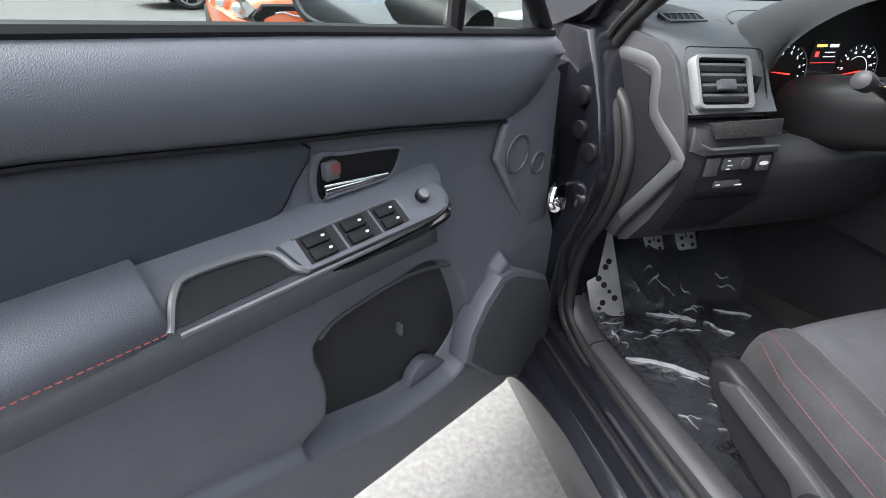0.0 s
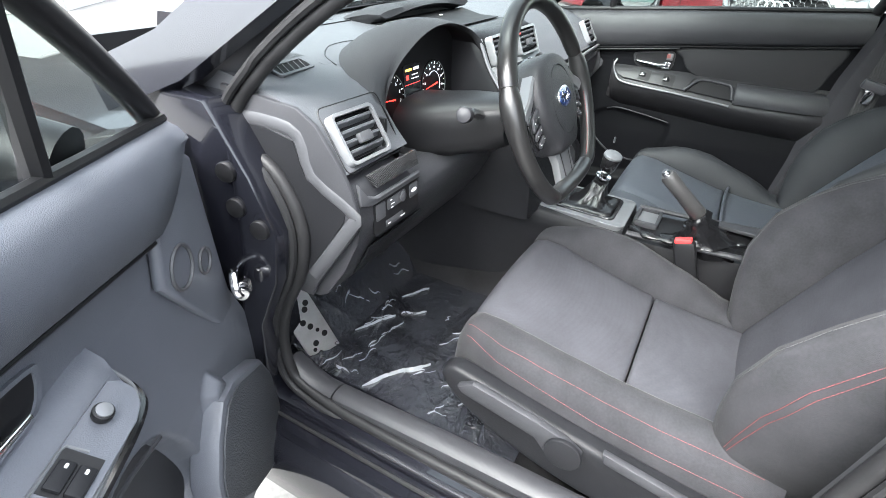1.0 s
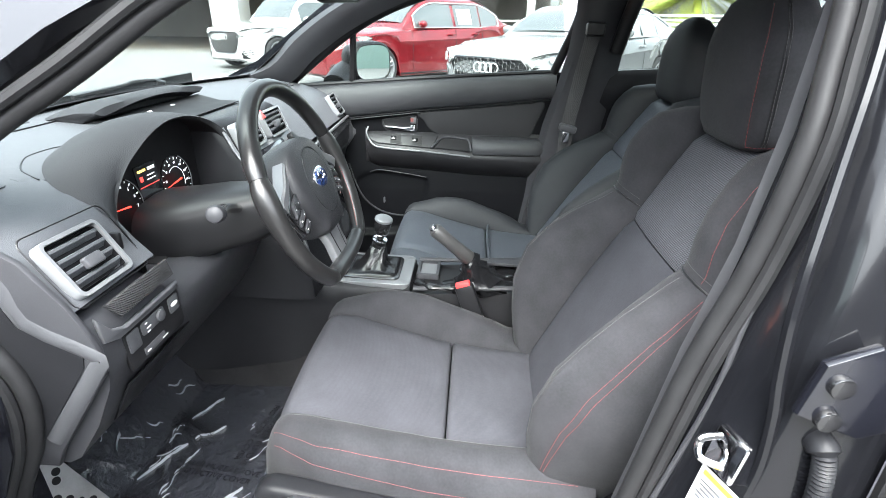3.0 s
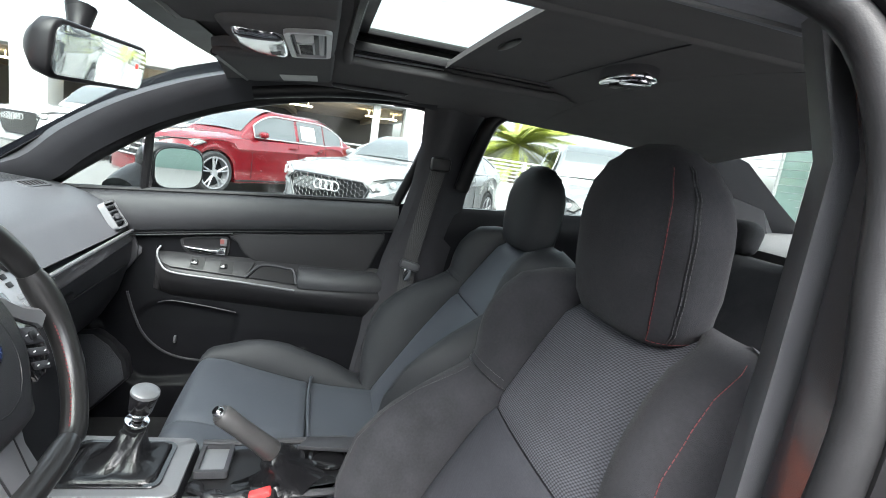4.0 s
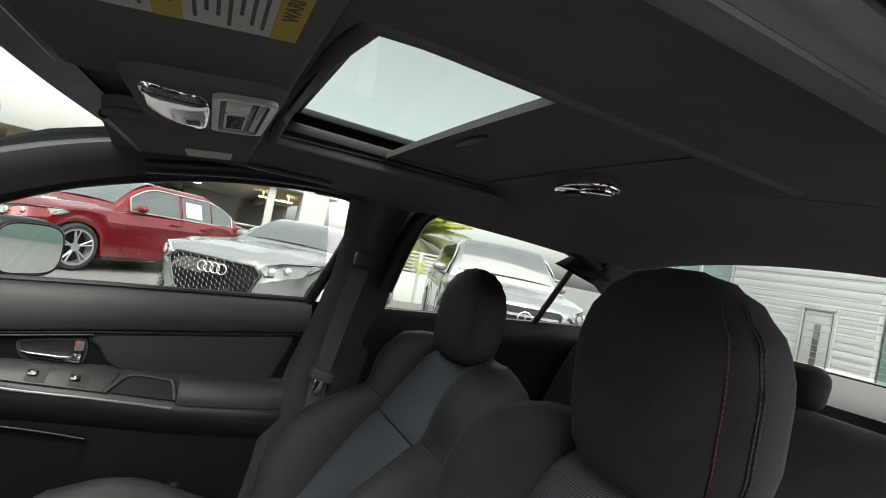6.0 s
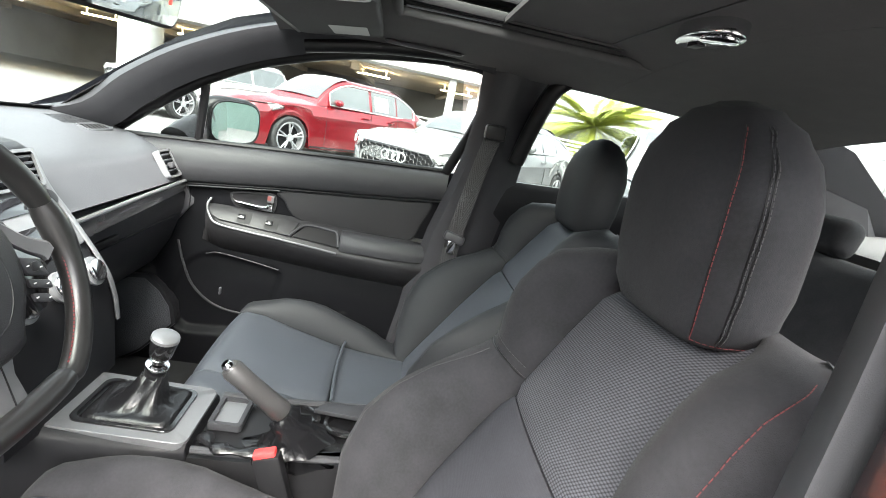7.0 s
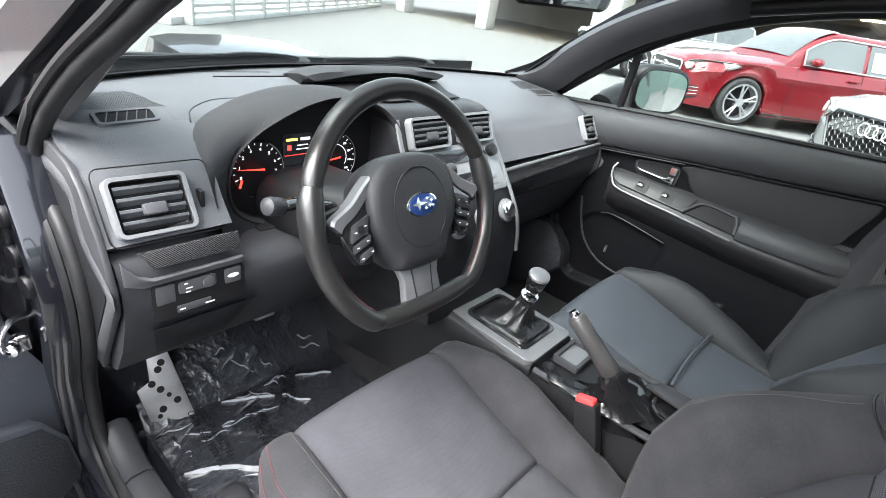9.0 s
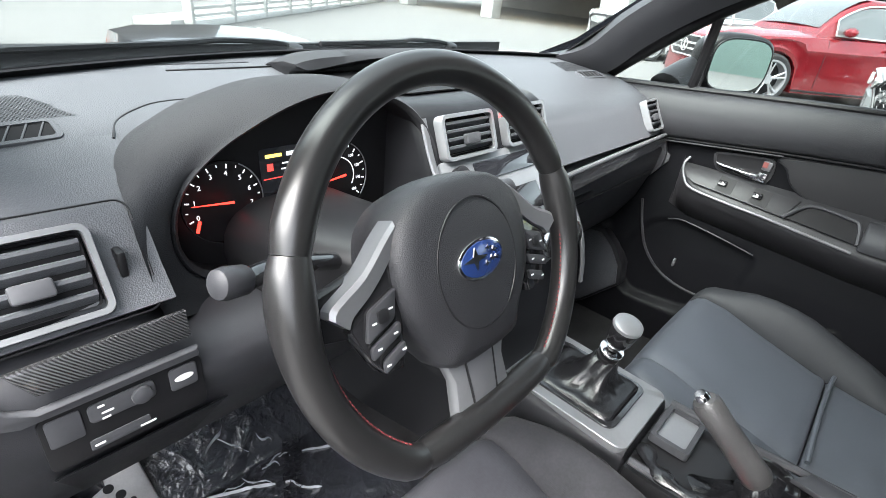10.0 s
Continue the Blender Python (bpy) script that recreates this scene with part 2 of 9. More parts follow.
def lerp(pairs, x):
    """The value at x on a line of (x, y) pairs."""
    for (a, p), (b, q) in zip(pairs, pairs[1:]):
        if x <= b:
            u = max(0.0, (x - a) / (b - a))
            return p + (q - p) * u
    return pairs[-1][1]


def ease(pairs, x):
    for (a, p), (b, q) in zip(pairs, pairs[1:]):
        if x <= b:
            u = max(0.0, (x - a) / (b - a))
            return p + (q - p) * u * u * (3 - 2 * u)
    return pairs[-1][1]


# ---- ground ----
bm = bag()
bmesh.ops.create_grid(bm, x_segments=2, y_segments=2, size=600)
ground = setting("ground", bm, M_CONCRETE, "pale speckled concrete of an open car lot", "ground")

# ---- car shell ----
M_GREYTRIM_ = mat("grey_welt", (0.16, 0.163, 0.17), 0.4, 0.1, var=0.06)
BELT = [(-1.4, 1.11), (-0.02, 1.043), (0.45, 1.013), (0.91, 0.978), (1.2, 0.96)]


def shield(u, v):
    """Windshield: u across from left to right, v from base to header."""
    x = (2 * u - 1) * (0.68 - 0.12 * v)
    y0, y1 = 1.20 - 0.36 * x * x, 0.44 - 0.22 * x * x
    return (x, y0 + (y1 - y0) * v, 1.03 + 0.355 * v + 0.05 * math.sin(math.pi * v) - 0.05 * v * x * x)


def head(x, y):
    """Height of the roof lining."""
    return 1.42 - 0.16 * (x / 0.6) ** 2 * 0.45 - 0.10 * max(0, y - 0.1) ** 2 * 2.2 - 0.022 * max(0, -y - 0.3) ** 2 * 3


def build_floor():
    bm = bag()
    prof = [(-1.1, 0.36), (-0.5, 0.33), (-0.2, 0.31), (0.9, 0.30), (1.02, 0.34), (1.18, 0.58), (1.24, 0.75)]

    def fn(u, v):
        x = -0.70 + 1.40 * u
        p = v * (len(prof) - 1)
        i = min(int(p), len(prof) - 2)
        y, z = (prof[i][k] + (prof[i + 1][k] - prof[i][k]) * (p - i) for k in (0, 1))
        hump = 0.16 * max(0, 1 - (abs(x) / 0.16) ** 4)
        return (x, y, z + hump * max(0, 1 - max(0, y - 0.9) * 3))
    sheet(bm, fn, 40, 30, (0, 0, -0.02))
    f = setting("floor", bm, M_CARPET, "black carpet of the car floor", "floor")
    bm = bag()
    box(bm, (0, 1.30, 0.75), (1.4, 0.02, 0.55))
    setting("wall_front", bm, M_BLACK, "black firewall behind the dashboard", "wall")
    bm = bag()
    box(bm, (0, -0.1, 0.21), (1.5, 2.6, 0.12), 0.02)
    setting("underbody", bm, M_BLACK, "black underside of the car", "car body")


def build_left_side():
    # sill
    bm = bag()
    pr = [(-0.62, 0.31), (-0.64, 0.345), (-0.70, 0.352), (-0.735, 0.352), (-0.752, 0.348), (-0.757, 0.330), (-0.764, 0.3245), (-0.792, 0.3225), (-0.797, 0.3165), (-0.800, 0.306), (-0.812, 0.302), (-0.828, 0.292), (-0.838, 0.27), (-0.842, 0.23), (-0.838, 0.19), (-0.82, 0.165), (-0.62, 0.165)]
    loft(bm, [[(x, y, z) for x, z in pr] for y in (-0.12, 0.2, 0.5, 0.8, 0.93)])
    setting("door_sill", bm, M_PAINT, "dark grey painted sill under the open door", "sill", sharp=30)
    bm = bag()
    pr = [(-0.650, 0.30), (-0.655, 0.352), (-0.662, 0.374), (-0.674, 0.382), (-0.700, 0.381), (-0.709, 0.374), (-0.712, 0.355), (-0.68, 0.34)]
    loft(bm, [[(x + 0.006 * math.sin(y * 5), y, z) for x, z in pr] for y in (0.0, 0.1, 0.2, 0.3, 0.4, 0.5, 0.6, 0.7, 0.795)])
    loft(bm, [[(x + 0.006 * math.sin(y * 5), y, z + max(0.0, y - 0.84) * 0.5) for x, z in pr] for y in (0.799, 0.83, 0.86, 0.89, 0.915)])
    setting("sill_trim", bm, M_MID, "charcoal plastic scuff plate along the sill", "trim")
    bm = bag()
    tube(bm, [(-0.770, 0.0 + 0.93 * i / 16, 0.3275) for i in range(17)], 0.0042, 6)
    setting("sill_seal", bm, M_SEAL, "black rubber lip along the painted sill", "seal")
    # hinge pillar
    bm = bag()
    ol = [(0.93, 0.98), (0.86, 0.87), (0.82, 0.78), (0.84, 0.68), (0.90, 0.56), (0.915, 0.42), (0.93, 0.30), (1.12, 0.30), (1.12, 0.98)]
    prism(bm, [(-0.70, y, z) for y, z in ol], (-0.065, 0, 0), 0.006)
    setting("hinge_pillar", bm, M_PAINT, "dark grey painted body pillar at the door hinges", "pillar")
    # front wing
    bm = bag()
    rings = []
    for y in (0.98, 1.3, 1.7, 2.1):
        d = (y - 0.98) * 0.05
        rings.append([(-0.80 + d, y, 0.30), (-0.86 + d, y, 0.55), (-0.85 + d, y, 0.75), (-0.80 + d, y, 0.90), (-0.70 + d, y, 0.955 - d), (-0.60, y, 0.95 - d), (-0.60, y, 0.3)])
    loft(bm, rings)
    setting("front_wing", bm, M_PAINT, "dark grey painted front wing beside the bonnet", "car body")
    # seal
    path = [(-0.705, 0.862, 1.02), (-0.712, 0.925, 0.95), (-0.715, 0.905, 0.90), (-0.715, 0.846, 0.859), (-0.715, 0.810, 0.779), (-0.715, 0.827, 0.685), (-0.715, 0.885, 0.571), (-0.715, 0.907, 0.47),
            (-0.715, 0.885, 0.385), (-0.717, 0.77, 0.356), (-0.72, 0.6, 0.353), (-0.72, 0.4, 0.355), (-0.72, 0.2, 0.37), (-0.72, 0.09, 0.43), (-0.72, 0.05, 0.52), (-0.72, 0.018, 0.695),
            (-0.72, -0.013, 0.87), (-0.72, -0.044, 0.99), (-0.72, -0.062, 1.108), (-0.705, -0.071, 1.18), (-0.686, -0.076, 1.26), (-0.656, -0.060, 1.325), (-0.628, 0.01, 1.350),
            (-0.619, 0.14, 1.354), (-0.619, 0.32, 1.328), (-0.630, 0.53, 1.25), (-0.66, 0.66, 1.165), (-0.685, 0.77, 1.095)]
    bm = bag()
    tube(bm, spl(path, 5, True), 0.0115, 10, True)
    mid_ = Vector((0, 0.42, 0.80))
    tube(bm, spl([(x - 0.014, y + 0.012 * (y - mid_.y) / math.hypot(y - mid_.y, z - mid_.z), z + 0.012 * (z - mid_.z) / math.hypot(y - mid_.y, z - mid_.z)) for x, y, z in path], 5, True), 0.0075, 8, True)
    setting("door_seal", bm, M_RUBBER, "grey rubber weatherstrip round the open doorway", "seal")
    # B pillar
    for s, nm in ((-1, "left"), (1, "right")):
        bm = bag()
        rings = []
        for z, y0, y1, x in ((0.33, 0.08, -0.16, 0.70), (0.52, 0.055, -0.17, 0.70), (0.70, 0.02, -0.18, 0.695), (0.87, -0.01, -0.19, 0.69), (1.0, -0.045, -0.195, 0.68), (1.12, -0.07, -0.2, 0.662), (1.25, -0.082, -0.205, 0.652), (1.37, -0.07, -0.21, 0.615)):
            yb = y1 - (0.055 if s > 0 else 0.0)
            rings.append([(s * (x + 0.0), y0, z), (s * (x - 0.03), y0 - 0.02, z), (s * (x - 0.045), (y0 + y1) / 2, z), (s * (x - 0.03), y1 + 0.02, z), (s * (x + (0.012 if s > 0 else 0.0)), yb, z)])
        loft(bm, rings)
        # One trim, two colours: left lighter for daylight, right darker for shade.
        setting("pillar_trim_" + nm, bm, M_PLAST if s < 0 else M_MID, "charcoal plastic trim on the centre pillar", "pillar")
        bm = bag()
        rings = []
        for z, y0, y1, x in ((0.25, 0.06, -0.20, 0.70), (0.52, 0.045, -0.20, 0.705), (0.70, 0.01, -0.21, 0.705), (0.87, -0.022, -0.215, 0.70), (1.0, -0.05, -0.215, 0.69), (1.12, -0.075, -0.21, 0.675), (1.25, -0.085, -0.205, 0.665), (1.37, -0.075, -0.21, 0.63)):
            kk = 1.0 if z < 0.95 else max(0.45, 1 - (z - 0.95) * 1.6)
            rings.append([(s * x, y0, z), (s * (x + 0.03), y0 - 0.010, z), (s * (x + 0.105 * kk), y0 - 0.032, z), (s * (x + 0.118 * kk), y0 - 0.05, z), (s * (x + 0.115 * kk), y1 + 0.05, z), (s * (x + 0.05), y1, z), (s * x, y1, z)])
        loft(bm, rings)
        setting("pillar_" + nm, bm, M_JAMB, "glossy black painted centre pillar of the body", "pillar")
        if s < 0:
            for nm2, pts, r, m in (("jamb_ridge", [(-0.812, 0.02, 0.36), (-0.812, 0.0, 0.56), (-0.812, -0.022, 0.672), (-0.812, -0.041, 0.729), (-0.812, -0.054, 0.807), (-0.810, -0.052, 0.875), (-0.803, -0.048, 0.928), (-0.790, -0.05, 1.0), (-0.765, -0.066, 1.10), (-0.742, -0.08, 1.20), (-0.715, -0.088, 1.30)], 0.006, M_JAMB),
                                   ("jamb_flange", [(-0.742, 0.045, 0.45), (-0.744, 0.022, 0.60), (-0.744, -0.008, 0.738), (-0.742, -0.033, 0.85), (-0.738, -0.045, 0.943), (-0.732, -0.062, 1.02), (-0.722, -0.084, 1.10), (-0.71, -0.09, 1.18), (-0.692, -0.09, 1.28)], 0.0035, M_MID),
                                   ("rear_door_seal", [(-0.828, -0.150, 0.30), (-0.832, -0.158, 0.60), (-0.830, -0.165, 0.85), (-0.812, -0.168, 1.0), (-0.785, -0.172, 1.12), (-0.755, -0.178, 1.25), (-0.72, -0.19, 1.36)], 0.010, M_RUBBER)):
                bm = bag()
                tube(bm, spl(pts, 5), r, 8)
                setting(nm2, bm, m, {"jamb_ridge": "dark painted bead on the pillar edge", "jamb_flange": "grey pinch flange beside the door seal", "rear_door_seal": "grey rubber seal behind the centre pillar"}[nm2], "trim")


def build_apillars():
    for s, nm in ((-1, "left"), (1, "right")):
        bm = bag()
        rings = []
        for y, zb, xb in spl([(1.06, 0.95, 0.70), (0.91, 1.0, 0.675), (0.80, 1.09, 0.645), (0.67, 1.175, 0.62), (0.53, 1.243, 0.60), (0.40, 1.29, 0.588), (0.28, 1.322, 0.582), (0.15, 1.342, 0.580), (0.0, 1.350, 0.580), (-0.10, 1.342, 0.580)], 4):
            w = (s * (xb - 0.052), y + 0.05, zb + 0.056)
            rings.append([(s * xb, y, zb), (s * (xb - 0.03), y + 0.005, zb + 0.03), (s * (xb - 0.048), y + 0.025, zb + 0.045), w, (s * (xb - 0.02), y + 0.08, zb + 0.06), (s * (xb + 0.03), y + 0.05, zb + 0.02)])
        loft(bm, rings)
        setting("windshield_pillar_trim_" + nm, bm, M_MID, "charcoal plastic trim on the windshield pillar", "pillar")
        bm = bag()
        rings = []
        for y, zb, xb in ((1.12, 0.94, 0.80), (0.98, 1.0, 0.755), (0.80, 1.12, 0.71), (0.67, 1.205, 0.68), (0.53, 1.275, 0.655), (0.32, 1.345, 0.635), (0.02, 1.385, 0.63), (-0.20, 1.38, 0.63), (-0.6, 1.37, 0.62), (-1.0, 1.33, 0.60), (-1.3, 1.2, 0.64)):
            rings.append([(s * xb, y, zb), (s * (xb - 0.03), y - 0.005, zb - 0.005), (s * (xb - 0.04), y + 0.02, zb + 0.03), (s * (xb - 0.04), y + 0.06, zb + 0.07), (s * (xb - 0.01), y + 0.05, zb + 0.065)])
        loft(bm, rings)
        setting("roof_rail_" + nm, bm, M_PAINT, "dark grey painted windshield pillar and roof rail", "pillar")


def build_roof():
    bm = bag()

    def patch(x0, x1, y0, y1, nu, nv, off=0.0, th=0.012, zf=head):
        sheet(bm, lambda u, v: (x0 + (x1 - x0) * u, y0 + (y1 - y0) * v, zf(x0 + (x1 - x0) * u, y0 + (y1 - y0) * v) + off), nu, nv, (0, 0, th))
    hx, hf, hr = 0.335, 0.168, -0.42
    E_ = 0.60
    patch(-E_, E_, hf, 0.46, 24, 6)
    patch(-E_, E_, -1.05, hr, 24, 10)
    patch(-E_, -hx, hr - 0.02, hf + 0.02, 8, 8, 0.0008)
    patch(hx, E_, hr - 0.02, hf + 0.02, 8, 8, 0.0008)
    def ramp(u, v):
        x, k = -hx + 2 * hx * u, v * v * (3 - 2 * v)
        z0 = head(x, hr)
        return (x, hr - 0.01 + 0.14 * v, z0 + (1.4275 - 0.004 * (2 * u - 1) ** 2 - z0) * k)
    sheet(bm, ramp, 16, 8, (0, 0, 0.008))
    setting("ceiling", bm, M_HEAD, "black cloth roof lining with a sunroof opening", "ceiling")
    bm = bag()
    for c, s in (((hx + 0.006, (hf + hr) / 2, 1.435), (0.012, hf - hr, 0.06)), ((-hx - 0.006, (hf + hr) / 2, 1.435), (0.012, hf - hr, 0.06)), ((0, hf + 0.006, 1.435), (2 * hx, 0.012, 0.06)),
                 ((0.32, (hf + hr) / 2, 1.464), (0.05, hf - hr, 0.014)), ((-0.32, (hf + hr) / 2, 1.464), (0.05, hf - hr, 0.014)), ((0, hf - 0.012, 1.464), (2 * hx, 0.04, 0.014)), ((-0.31, (hf + hr) / 2, 1.43), (0.045, hf - hr, 0.02)), ((0.31, (hf + hr) / 2, 1.43), (0.02, hf - hr, 0.02))):
        box(bm, c, s, 0.003)
    setting("sunroof_frame", bm, M_BLACK, "black sides of the sunroof opening", "sunroof frame")
    bm = bag()

    def skin(x, y):
        return 1.475 - 0.10 * (x / 0.6) ** 2 * 0.5 - 0.09 * max(0, y - 0.15) ** 2 * 2.4 - 0.05 * max(0, -y - 0.3) ** 2 * 3
    patch(-0.62, 0.62, 0.19, 0.46, 24, 6, 0, 0.006, skin)
    patch(-0.62, 0.62, -1.05, -0.33, 24, 10, 0, 0.006, skin)
    patch(-0.62, -0.40, -0.33, 0.19, 8, 8, 0, 0.006, skin)
    patch(0.40, 0.62, -0.33, 0.19, 8, 8, 0, 0.006, skin)
    setting("roof_panel", bm, M_PAINT, "dark grey painted roof skin", "roof")
    bm = bag()
    tube(bm, spl([(q * a, y, head(hx if abs(a) > 0.1 else 0, y) + 0.006) for q, a, y in ((-1, hx, hr + 0.04), (-1, hx, 0.0), (-1, hx, hf - 0.02), (-1, hx - 0.04, hf + 0.006), (1, 0, hf + 0.006), (1, hx - 0.04, hf + 0.006), (1, hx, hf - 0.02), (1, hx, 0.0), (1, hx, hr + 0.04))], 5), 0.011, 10)
    setting("sunroof_lip", bm, M_HEAD, "rounded cloth lip round the sunroof opening", "trim")
    bm = bag()
    tube(bm, [(hx - 0.014, hf - 0.01, 1.412), (hx - 0.014, -0.05, 1.417)], 0.0025, 6)
    setting("sunroof_rail", bm, M_SATIN, "thin satin guide rail of the sunroof", "trim")
    sr = thing("sunroof", "tinted glass sunroof with its cloth shade slid half back", "sunroof")
    bm = bag()
    sheet(bm, lambda u, v: (-0.397 + 0.794 * u, -0.327 + 0.514 * v, skin(-0.397 + 0.794 * u, -0.327 + 0.514 * v) + 0.001), 10, 8, (0, 0, 0.004))
    g = part("glass", bm, M_TINT, sr, "grey-green tinted glass")
    g.visible_shadow = False
    bm = bag()
    sheet(bm, lambda u, v: (-0.325 + 0.65 * u, -0.41 + 0.36 * v, 1.430 - 0.008 * (v > 0.95) - 0.004 * (2 * u - 1) ** 2), 12, 20, (0, 0, 0.012))
    part("sunshade", bm, M_HEAD, sr, "black cloth sunshade panel")
    bm = bag()
    prism(bm, [(0.01 + 0.055 * math.cos(a), -0.095 + 0.010 * math.sin(a), 1.4265) for a in [k * math.pi / 12 for k in range(24)]], (0, 0, 0.006), 0.002)
    part("handle", bm, M_BLACK, sr, "recessed black finger grip")
    # windshield, rear glass
    w = thing("window_1", "clear curved windshield with its black border", "windshield", kind="structure")
    bm = bag()
    sheet(bm, shield, 24, 12, (0, 0.004, 0.004))
    g = part("pane", bm, M_GLASS, w)
    g.visible_shadow = False
    bm = bag()
    for u0, u1, v0, v1 in ((0, 1, -0.03, 0.008), (0, 1, 0.93, 1.0), (0, 0.02, 0, 1), (0.98, 1, 0, 1)):
        sheet(bm, lambda u, v: Vector(shield(u0 + (u1 - u0) * u, v0 + (v1 - v0) * v)) - Vector((0, 0.003, 0.004)), 24, 10, (0, -0.002, -0.002))
    part("border", bm, M_BLACK, w, "black printed glass border")
    rear = lambda u, v: ((2 * u - 1) * (0.60 - 0.04 * v), -1.55 + 0.50 * v - 0.10 * (1 - (2 * u - 1) ** 2) * (1 - v), 1.13 + 0.275 * v)
    w = thing("window_2", "clear rear windshield over the parcel shelf", "rear window", kind="structure")
    bm = bag()
    sheet(bm, rear, 20, 8, (0, -0.004, 0.004))
    g = part("pane", bm, M_GLASS, w)
    g.visible_shadow = False
    for k in range(11):
        bm = bag()
        tube(bm, [Vector(rear(0.06 + 0.88 * i / 12, 0.10 + 0.08 * k)) + Vector((0, 0.004, -0.003)) for i in range(13)], 0.0009, 4)
        part("heater_line", bm, M_SATIN, w)


# Lightened in colour for daylight bounced up through the open doorway.
M_SIDE = mat("lit_roof_side_trim", (0.21, 0.217, 0.24), 0.8, var=0.1, bump=0.3, bscale=1200, spec=0.2)


def build_roof_edge():
    """Cloth-covered trim and black seals between roof lining and side windows."""
    bm = bag()
    rings = []
    for y in (0.40, 0.32, 0.24, 0.16, 0.08, 0.0, -0.08, -0.16, -0.24):
        z = -0.10 * max(0, y - 0.1) ** 2 * 2.2 - 0.02 * max(0.0, -y - 0.05)
        rings.append([(-0.550, y, 1.362 + z), (-0.557, y, 1.350 + z), (-0.566, y, 1.344 + z), (-0.580, y, 1.3395 + z), (-0.5875, y, 1.338 + z), (-0.592, y, 1.341 + z), (-0.600, y, 1.3405 + z), (-0.609, y, 1.340 + z), (-0.614, y, 1.344 + z), (-0.614, y, 1.358 + z), (-0.56, y, 1.374 + z)])
    loft(bm, rings)
    setting("roof_side_trim", bm, M_SIDE, "grey trim between roof lining and door seal, lightened as if daylit", "trim", sharp=50)
    bm = bag()
    tube(bm, [(-0.588, 0.38 - 0.62 * i / 20, 1.3385 - 0.22 * max(0, 0.28 - 0.62 * i / 20) ** 2) for i in range(21)], 0.0022, 6)
    setting("lining_edge", bm, M_GREYTRIM_, "grey edge welt of the roof lining", "trim")
    bm = bag()
    rings = []
    for i in range(21):
        y = 0.38 - 0.62 * i / 20
        z = -0.22 * max(0, y - 0.1) ** 2
        rings.append([(-0.622, y, 1.352 + z), (-0.624, y, 1.341 + z), (-0.629, y, 1.3375 + z), (-0.635, y, 1.340 + z), (-0.640, y, 1.348 + z), (-0.652, y, 1.352 + z), (-0.668, y, 1.351 + z), (-0.676, y, 1.356 + z), (-0.676, y, 1.370 + z), (-0.63, y, 1.372 + z)])
    loft(bm, rings)
    setting("roof_rail", bm, M_PAINT, "dark grey painted roof rail over the open doorway", "car body", sharp=60)
    for path, nm, lab in (([(0.640, 0.02, 1.352), (0.648, -0.075, 1.352), (0.658, -0.110, 1.325), (0.690, -0.085, 1.2), (0.715, -0.03, 1.05)], "window_lip_front", "thin grey glass channel of the front window"),
                          ([(0.700, -0.215, 1.06), (0.668, -0.245, 1.20), (0.632, -0.285, 1.335), (0.612, -0.34, 1.372), (0.600, -0.46, 1.384), (0.600, -0.58, 1.382), (0.608, -0.70, 1.366), (0.618, -0.83, 1.337), (0.632, -0.95, 1.300)], "window_lip_rear", "thin grey glass channel of the rear window")):
        bm = bag()
        tube(bm, spl([(x - 0.012, y, z - 0.010) for x, y, z in path], 6), 0.0032, 6)
        setting(nm, bm, M_GREYTRIM_, lab, "trim")
    bm = bag()
    tube(bm, spl([(0.640, -0.225, 1.12), (0.622, -0.25, 1.24), (0.604, -0.285, 1.345), (0.590, -0.36, 1.388), (0.575, -0.47, 1.398), (0.572, -0.60, 1.394), (0.58, -0.74, 1.372), (0.592, -0.88, 1.335), (0.61, -1.0, 1.29)], 6), 0.024, 10)
    setting("rear_window_surround", bm, M_BLACK, "black trim round the rear side window", "trim")
    bm = bag()
    tube(bm, spl([(0.575, 0.40, 1.315), (0.575, 0.2, 1.352), (0.578, 0.0, 1.372), (0.585, -0.14, 1.378), (0.582, -0.26, 1.384), (0.578, -0.36, 1.394)], 6), 0.022, 10)
    setting("front_window_surround", bm, M_BLACK, "black trim over the front side window", "trim")


build_floor()
build_left_side()
build_roof_edge()
build_apillars()
build_roof()


# ---- seats ----
M_GREYTHR = mat("grey_thread", (0.05, 0.05, 0.053), 0.7, var=0.1)
HW = [(-0.110, 0.074), (-0.104, 0.090), (-0.085, 0.101), (-0.04, 0.108), (0.02, 0.110), (0.055, 0.104), (0.085, 0.084), (0.105, 0.056), (0.115, 0.022)]
HD = [(-0.110, 0.036), (-0.104, 0.046), (-0.085, 0.053), (-0.04, 0.057), (0.02, 0.056), (0.055, 0.050), (0.085, 0.039), (0.105, 0.026), (0.115, 0.010)]


def sewn(bm, path, step, ln, r):
    """Even stitches along a line."""
    pts = [Vector(p) for p in path]
    run = [0.0]
    for a, b in zip(pts, pts[1:]):
        run.append(run[-1] + (b - a).length)

    def at(d):
        for i in range(len(pts) - 1):
            if d <= run[i + 1]:
                return pts[i].lerp(pts[i + 1], (d - run[i]) / max(1e-9, run[i + 1] - run[i]))
        return pts[-1]
    for k in range(int(run[-1] / step)):
        tube(bm, [at(k * step), at(k * step + ln)], r, 4)
    return bm


def row(path, parent, m):
    """A row of thread stitches along a seam."""
    return tagged(part("stitching", sewn(bag(), path, 0.0058, 0.0044, 0.0005), m, parent), kind="stuff")


# Passenger's bolster cloth, darkened because that side is lit less.
M_SEATB = mat("shaded_bolster_cloth", (0.017, 0.0185, 0.021), 0.6, var=0.15, bump=0.3, bscale=900, spec=0.3)
